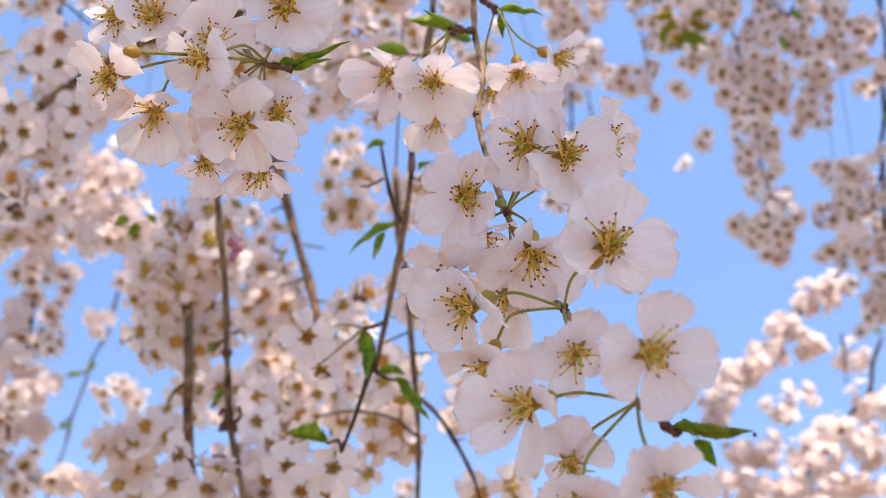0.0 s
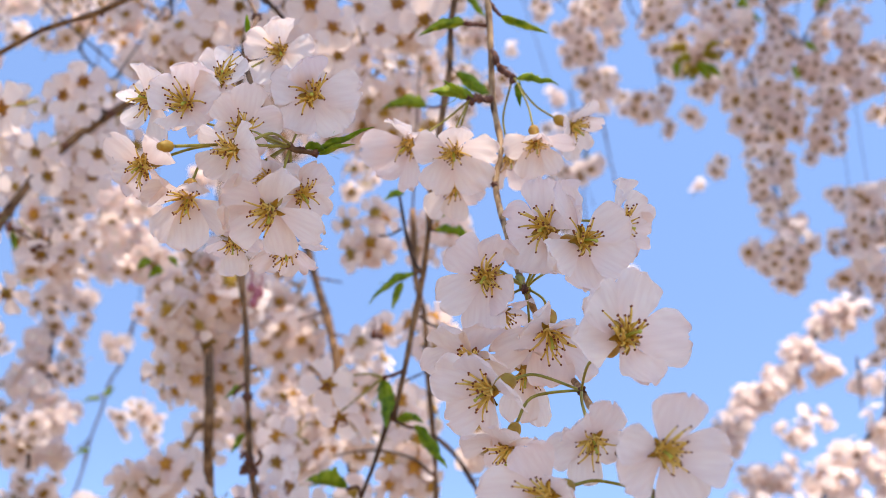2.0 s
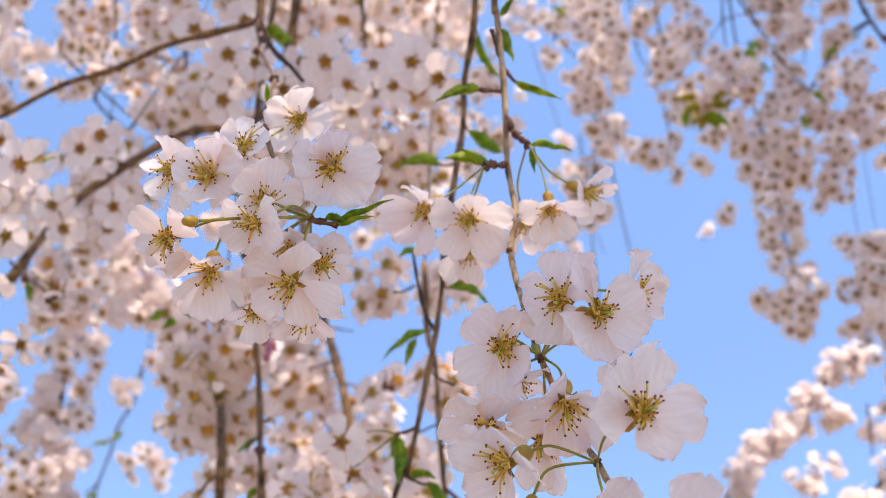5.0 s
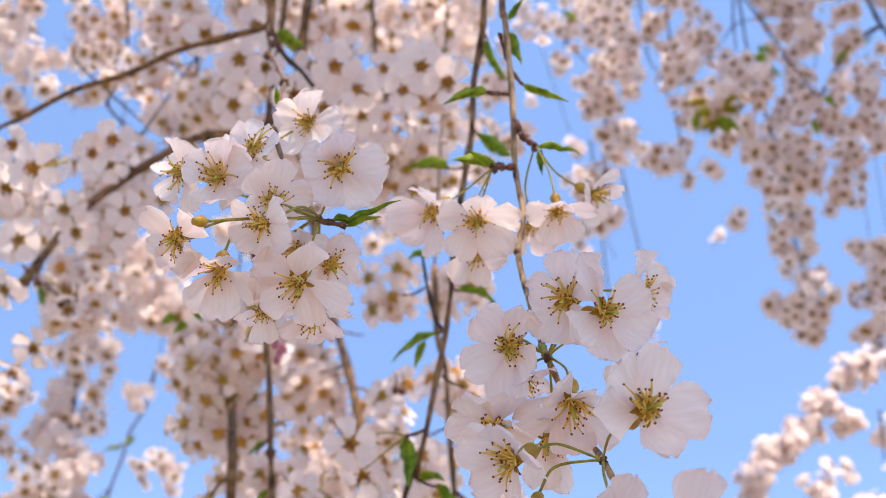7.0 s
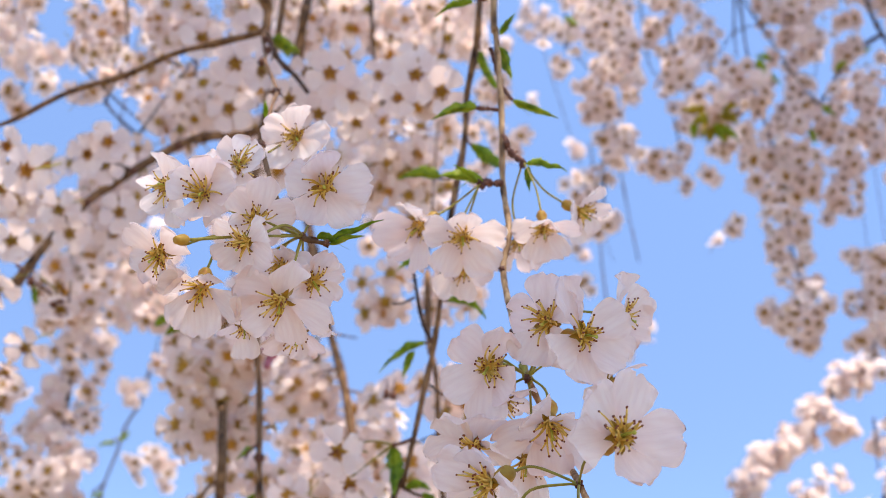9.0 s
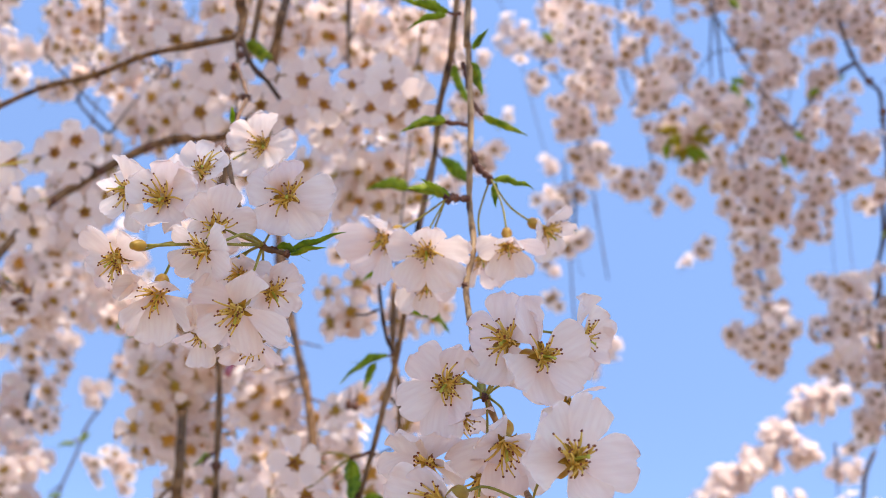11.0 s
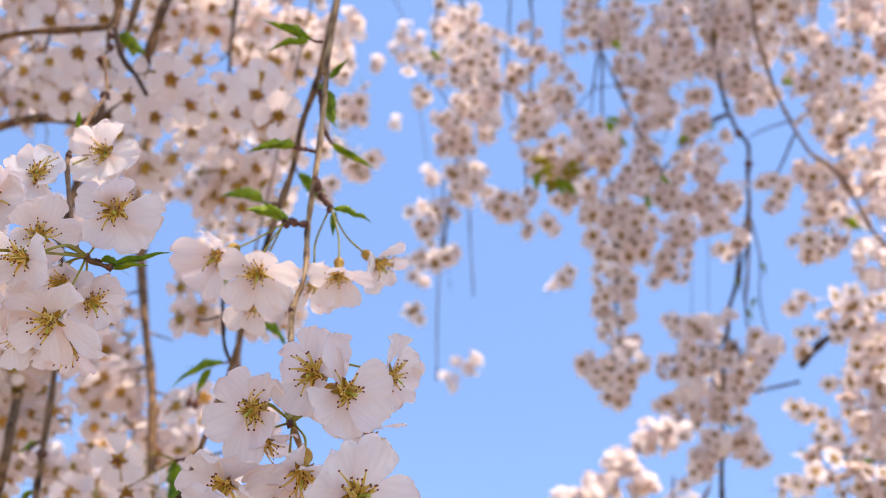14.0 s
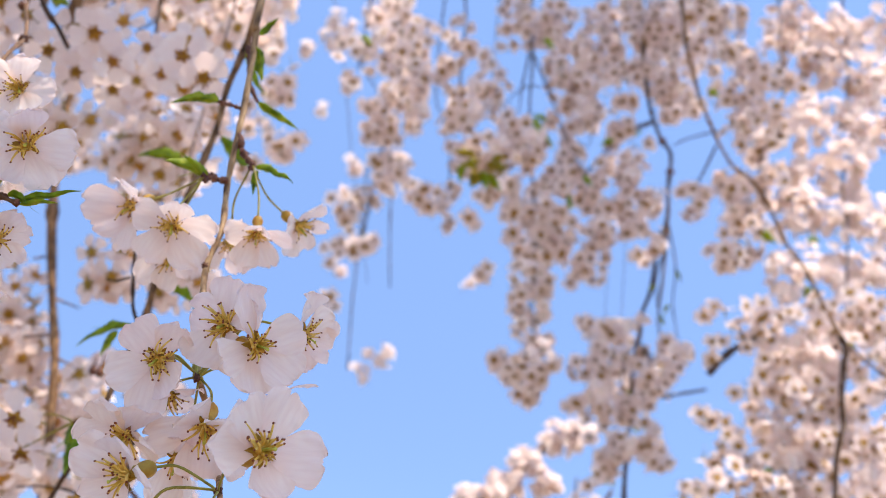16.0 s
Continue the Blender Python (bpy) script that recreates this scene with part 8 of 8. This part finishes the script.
stem(BACK_TOP, [(0.879, 2.526, 4.574), (0.871, 2.486, 3.574), (0.814, 2.467, 3.476), (0.781, 2.449, 3.377), (0.730, 2.432, 3.293)], 0.0018, 0.0014, BARK_DARK, 4, 6, 0.3, 'shoot')
cluster(BACK_TOP, 909, 'far', 0.879, 2.476, 3.574, 0.059, 0.049, 11)
cluster(BACK_TOP, 910, 'far', 0.562, 2.412, 3.553, 0.040, 0.049, 10)
cluster(BACK_TOP, 911, 'far', 0.556, 2.332, 3.550, 0.056, 0.052, 13)
cluster(BACK_TOP, 912, 'far', 0.831, 2.354, 3.549, 0.054, 0.042, 13)
cluster(BACK_TOP, 913, 'far', 0.590, 2.469, 3.516, 0.044, 0.053, 10)
cluster(BACK_TOP, 914, 'far', 0.702, 2.164, 3.404, 0.045, 0.058, 10)
cluster(BACK_TOP, 915, 'far', 0.749, 2.468, 3.401, 0.047, 0.040, 9)
cluster(BACK_TOP, 916, 'far', 0.809, 2.110, 3.360, 0.049, 0.051, 11)
cluster(BACK_TOP, 917, 'far', 0.747, 2.422, 3.293, 0.060, 0.057, 12)
BACK_TAIL = thing('blossom_branch', (1.138, 1.909, 3.444), 'short cherry strand with pale blossoms, its tail hanging free', 'cherry branch', 'hanging cherry branches')
stem(BACK_TAIL, [(1.022, 1.801, 4.189), (1.033, 1.761, 3.189), (1.027, 1.851, 3.108), (1.059, 1.942, 3.028), (1.046, 2.020, 2.959)], 0.0018, 0.0014, BARK_DARK, 4, 6, 0.3, 'shoot')
stem(BACK_TAIL, [(1.138, 1.959, 4.444), (1.128, 1.919, 3.444), (1.119, 1.973, 3.308), (1.089, 2.027, 3.173), (1.091, 2.074, 3.056)], 0.0018, 0.0014, BARK_DARK, 4, 6, 0.3, 'shoot')
cluster(BACK_TAIL, 918, 'far', 1.138, 1.909, 3.444, 0.045, 0.067, 10)
cluster(BACK_TAIL, 919, 'far', 1.170, 2.245, 3.270, 0.050, 0.041, 11)
cluster(BACK_TAIL, 920, 'far', 1.022, 1.751, 3.189, 0.045, 0.056, 10)
cluster(BACK_TAIL, 921, 'far', 1.020, 1.798, 3.136, 0.048, 0.048, 11)
cluster(BACK_TAIL, 922, 'far', 1.051, 1.885, 3.100, 0.041, 0.068, 13)
cluster(BACK_TAIL, 923, 'far', 1.094, 2.064, 3.056, 0.042, 0.057, 9)
cluster(BACK_TAIL, 924, 'far', 1.047, 2.010, 2.959, 0.050, 0.043, 10)

# ---- trunk and boughs over the view ----
TREE = thing('cherry_tree', (-2.2, -1.6, 0), 'old weeping cherry with a dark trunk and arching boughs', 'tree')
stem(TREE, [(-2.2, -1.6, -0.05), (-2.15, -1.62, 0.8), (-2.05, -1.5, 1.9), (-1.9, -1.3, 2.8)], 0.21, 0.13, BARK_DARK, 8, 16, 0.35, 'trunk', 'dark furrowed trunk')
stem(TREE, [(-1.95, -1.35, 2.6), (-1.633, -0.012, 3.812), (-1.316, 1.327, 4.375), (-1.052, 2.442, 5.008), (-0.894, 3.112, 5.369)], 0.05, 0.012, BARK_DARK, 6, 10, 0.3, 'bough')
stem(TREE, [(-1.95, -1.35, 2.6), (-0.9, -1.2, 4.3), (0.2, -0.6, 5.1), (1.1, -0.45, 5.5)], 0.05, 0.012, BARK_DARK, 6, 10, 0.3, 'bough')
stem(TREE, [(-1.338, 1.235, 4.337), (-0.891, 1.314, 4.001), (-0.443, 1.393, 3.505)], 0.010, 0.004, BARK_DARK, 4, 7, 0.3, 'shoot')
stem(TREE, [(-1.289, 1.442, 4.441), (-0.961, 1.548, 4.215), (-0.632, 1.654, 3.83)], 0.010, 0.004, BARK_DARK, 4, 7, 0.3, 'shoot')
stem(TREE, [(-1.216, 1.75, 4.615), (-1.071, 1.831, 4.489), (-0.925, 1.912, 4.202)], 0.010, 0.004, BARK_DARK, 4, 7, 0.3, 'shoot')
stem(TREE, [(-1.216, 1.75, 4.615), (-0.957, 1.834, 4.444), (-0.697, 1.918, 4.113)], 0.010, 0.004, BARK_DARK, 4, 7, 0.3, 'shoot')
stem(TREE, [(-1.189, 1.865, 4.681), (-0.932, 1.936, 4.517), (-0.674, 2.007, 4.193)], 0.010, 0.004, BARK_DARK, 4, 7, 0.3, 'shoot')
stem(TREE, [(-1.95, -1.35, 2.6), (-1.347, 0.257, 3.77), (-0.744, 1.864, 4.86), (-0.242, 3.203, 5.694), (0.06, 4.007, 6.176)], 0.05, 0.012, BARK_DARK, 6, 10, 0.3, 'bough')
stem(TREE, [(-1.243, 0.534, 3.958), (-0.72, 0.693, 3.503), (-0.196, 0.852, 2.887)], 0.010, 0.004, BARK_DARK, 4, 7, 0.3, 'shoot')
stem(TREE, [(-1.264, 0.479, 3.92), (-0.631, 0.617, 3.421), (0.002, 0.755, 2.761)], 0.010, 0.004, BARK_DARK, 4, 7, 0.3, 'shoot')
stem(TREE, [(-1.202, 0.645, 4.033), (-0.705, 0.799, 3.593), (-0.208, 0.953, 2.994)], 0.010, 0.004, BARK_DARK, 4, 7, 0.3, 'shoot')
stem(TREE, [(-1.098, 0.922, 4.221), (-0.652, 1.072, 3.826), (-0.207, 1.222, 3.27)], 0.010, 0.004, BARK_DARK, 4, 7, 0.3, 'shoot')
stem(TREE, [(-1.118, 0.867, 4.183), (-0.584, 0.997, 3.749), (-0.049, 1.128, 3.154)], 0.010, 0.004, BARK_DARK, 4, 7, 0.3, 'shoot')
stem(TREE, [(-1.056, 1.033, 4.296), (-0.683, 1.193, 3.942), (-0.309, 1.353, 3.427)], 0.010, 0.004, BARK_DARK, 4, 7, 0.3, 'shoot')
stem(TREE, [(-1.056, 1.033, 4.296), (-0.606, 1.172, 3.906), (-0.156, 1.312, 3.356)], 0.010, 0.004, BARK_DARK, 4, 7, 0.3, 'shoot')
stem(TREE, [(-0.973, 1.255, 4.446), (-0.618, 1.395, 4.105), (-0.262, 1.535, 3.604)], 0.010, 0.004, BARK_DARK, 4, 7, 0.3, 'shoot')
stem(TREE, [(-0.827, 1.643, 4.71), (-0.56, 1.785, 4.443), (-0.292, 1.927, 4.016)], 0.010, 0.004, BARK_DARK, 4, 7, 0.3, 'shoot')
stem(TREE, [(-0.588, 2.28, 5.119), (-0.163, 2.333, 4.884), (0.262, 2.385, 4.488)], 0.010, 0.004, BARK_DARK, 4, 7, 0.3, 'shoot')
stem(TREE, [(-1.95, -1.35, 2.6), (-1.023, -0.012, 3.552), (-0.096, 1.327, 4.424), (0.676, 2.442, 5.077), (1.14, 3.111, 5.45)], 0.05, 0.012, BARK_DARK, 6, 10, 0.3, 'bough')
stem(TREE, [(0.25, 1.827, 4.717), (0.53, 1.821, 4.467), (0.811, 1.815, 4.058)], 0.010, 0.004, BARK_DARK, 4, 7, 0.3, 'shoot')
stem(TREE, [(0.357, 1.981, 4.807), (0.384, 2.097, 4.649), (0.411, 2.213, 4.332)], 0.010, 0.004, BARK_DARK, 4, 7, 0.3, 'shoot')
stem(TREE, [(0.437, 2.096, 4.874), (0.512, 2.177, 4.727), (0.587, 2.258, 4.419)], 0.010, 0.004, BARK_DARK, 4, 7, 0.3, 'shoot')
stem(TREE, [(0.517, 2.211, 4.942), (0.696, 2.22, 4.793), (0.875, 2.229, 4.485)], 0.010, 0.004, BARK_DARK, 4, 7, 0.3, 'shoot')
stem(TREE, [(0.463, 2.134, 4.897), (0.861, 2.021, 4.715), (1.259, 1.907, 4.373)], 0.010, 0.004, BARK_DARK, 4, 7, 0.3, 'shoot')
stem(TREE, [(1.092, 3.042, 5.411), (1.125, 3.031, 5.469), (1.159, 3.021, 5.368)], 0.010, 0.004, BARK_DARK, 4, 7, 0.3, 'shoot')

# crown overhead, unseen, added to block the sun: blossoms too many to count
rng = np.random.default_rng(5)
unit = []
for k in range(5):
    a = k * 2 * math.pi / 5
    for u, v, w in ((0.0, 0.05, 0.0), (-0.42, 0.62, 0.2), (0.0, 1.0, 0.25), (0.42, 0.62, 0.2)):
        unit.append((u * math.cos(a) - v * math.sin(a), u * math.sin(a) + v * math.cos(a), w))
unit = np.array(unit) * 0.019
verts, faces = [], []


def shade_patch(x0, x1, y0, y1, count, lift=0.0):
    """Blossoms in bunches over a stretch of the plan, higher the further out they hang."""
    done = 0
    while done < count:
        cx, cy = rng.uniform(x0, x1), rng.uniform(y0, y1)
        cz = 1.9 + 1.22 * math.hypot(cx, cy) + lift + rng.uniform(0, 0.5)
        for _ in range(14):
            spot = np.array((cx, cy, cz)) + rng.normal(0, 0.055, 3)
            turn = np.array(Euler((rng.uniform(2.2, 4.0), rng.uniform(-0.8, 0.8), rng.uniform(0, 6.3))).to_matrix())
            at = len(verts)
            verts.extend((unit @ turn.T + spot).tolist())
            faces.extend(tuple(at + 4 * k + j for j in range(4)) for k in range(5))
            done += 1


# patches stand sunward of the strands they dim
shade_patch(0.25, 1.2, 0.7, 1.75, 1700)
shade_patch(0.75, 1.2, 1.5, 2.1, 1700)
shade_patch(1.0, 1.27, 1.1, 1.7, 700)
shade_patch(-0.5, 0.3, 0.32, 1.0, 850)
shade_patch(0.45, 1.15, -1.4, -0.55, 60, 1.5)
shade_patch(0.36, 0.56, -0.22, 0.0, 130, 1.3)
shade_patch(-0.35, 0.45, 0.0, 0.9, 560, 1.3)
shade_patch(0.86, 1.06, -1.40, -1.2, 200, 1.5)
shade_patch(0.82, 1.0, -1.2, -1.05, 95, 1.5)
shade_patch(0.56, 0.76, -1.08, -0.84, 40, 1.5)
shade_patch(-0.4, 0.1, 0.55, 1.0, 350)
shade_patch(0.66, 0.86, -0.92, -0.72, 70, 1.5)
me = bpy.data.meshes.new("crown")
me.from_pydata(verts, [], faces)
me.materials.append(PETAL_SMALL)
crown = new("crown", me)
crown.parent = TREE
crown.matrix_parent_inverse = Matrix.Translation(TREE.location).inverted()
tagged(crown, "dense unseen blossom crown overhead, added for shade", kind="stuff")
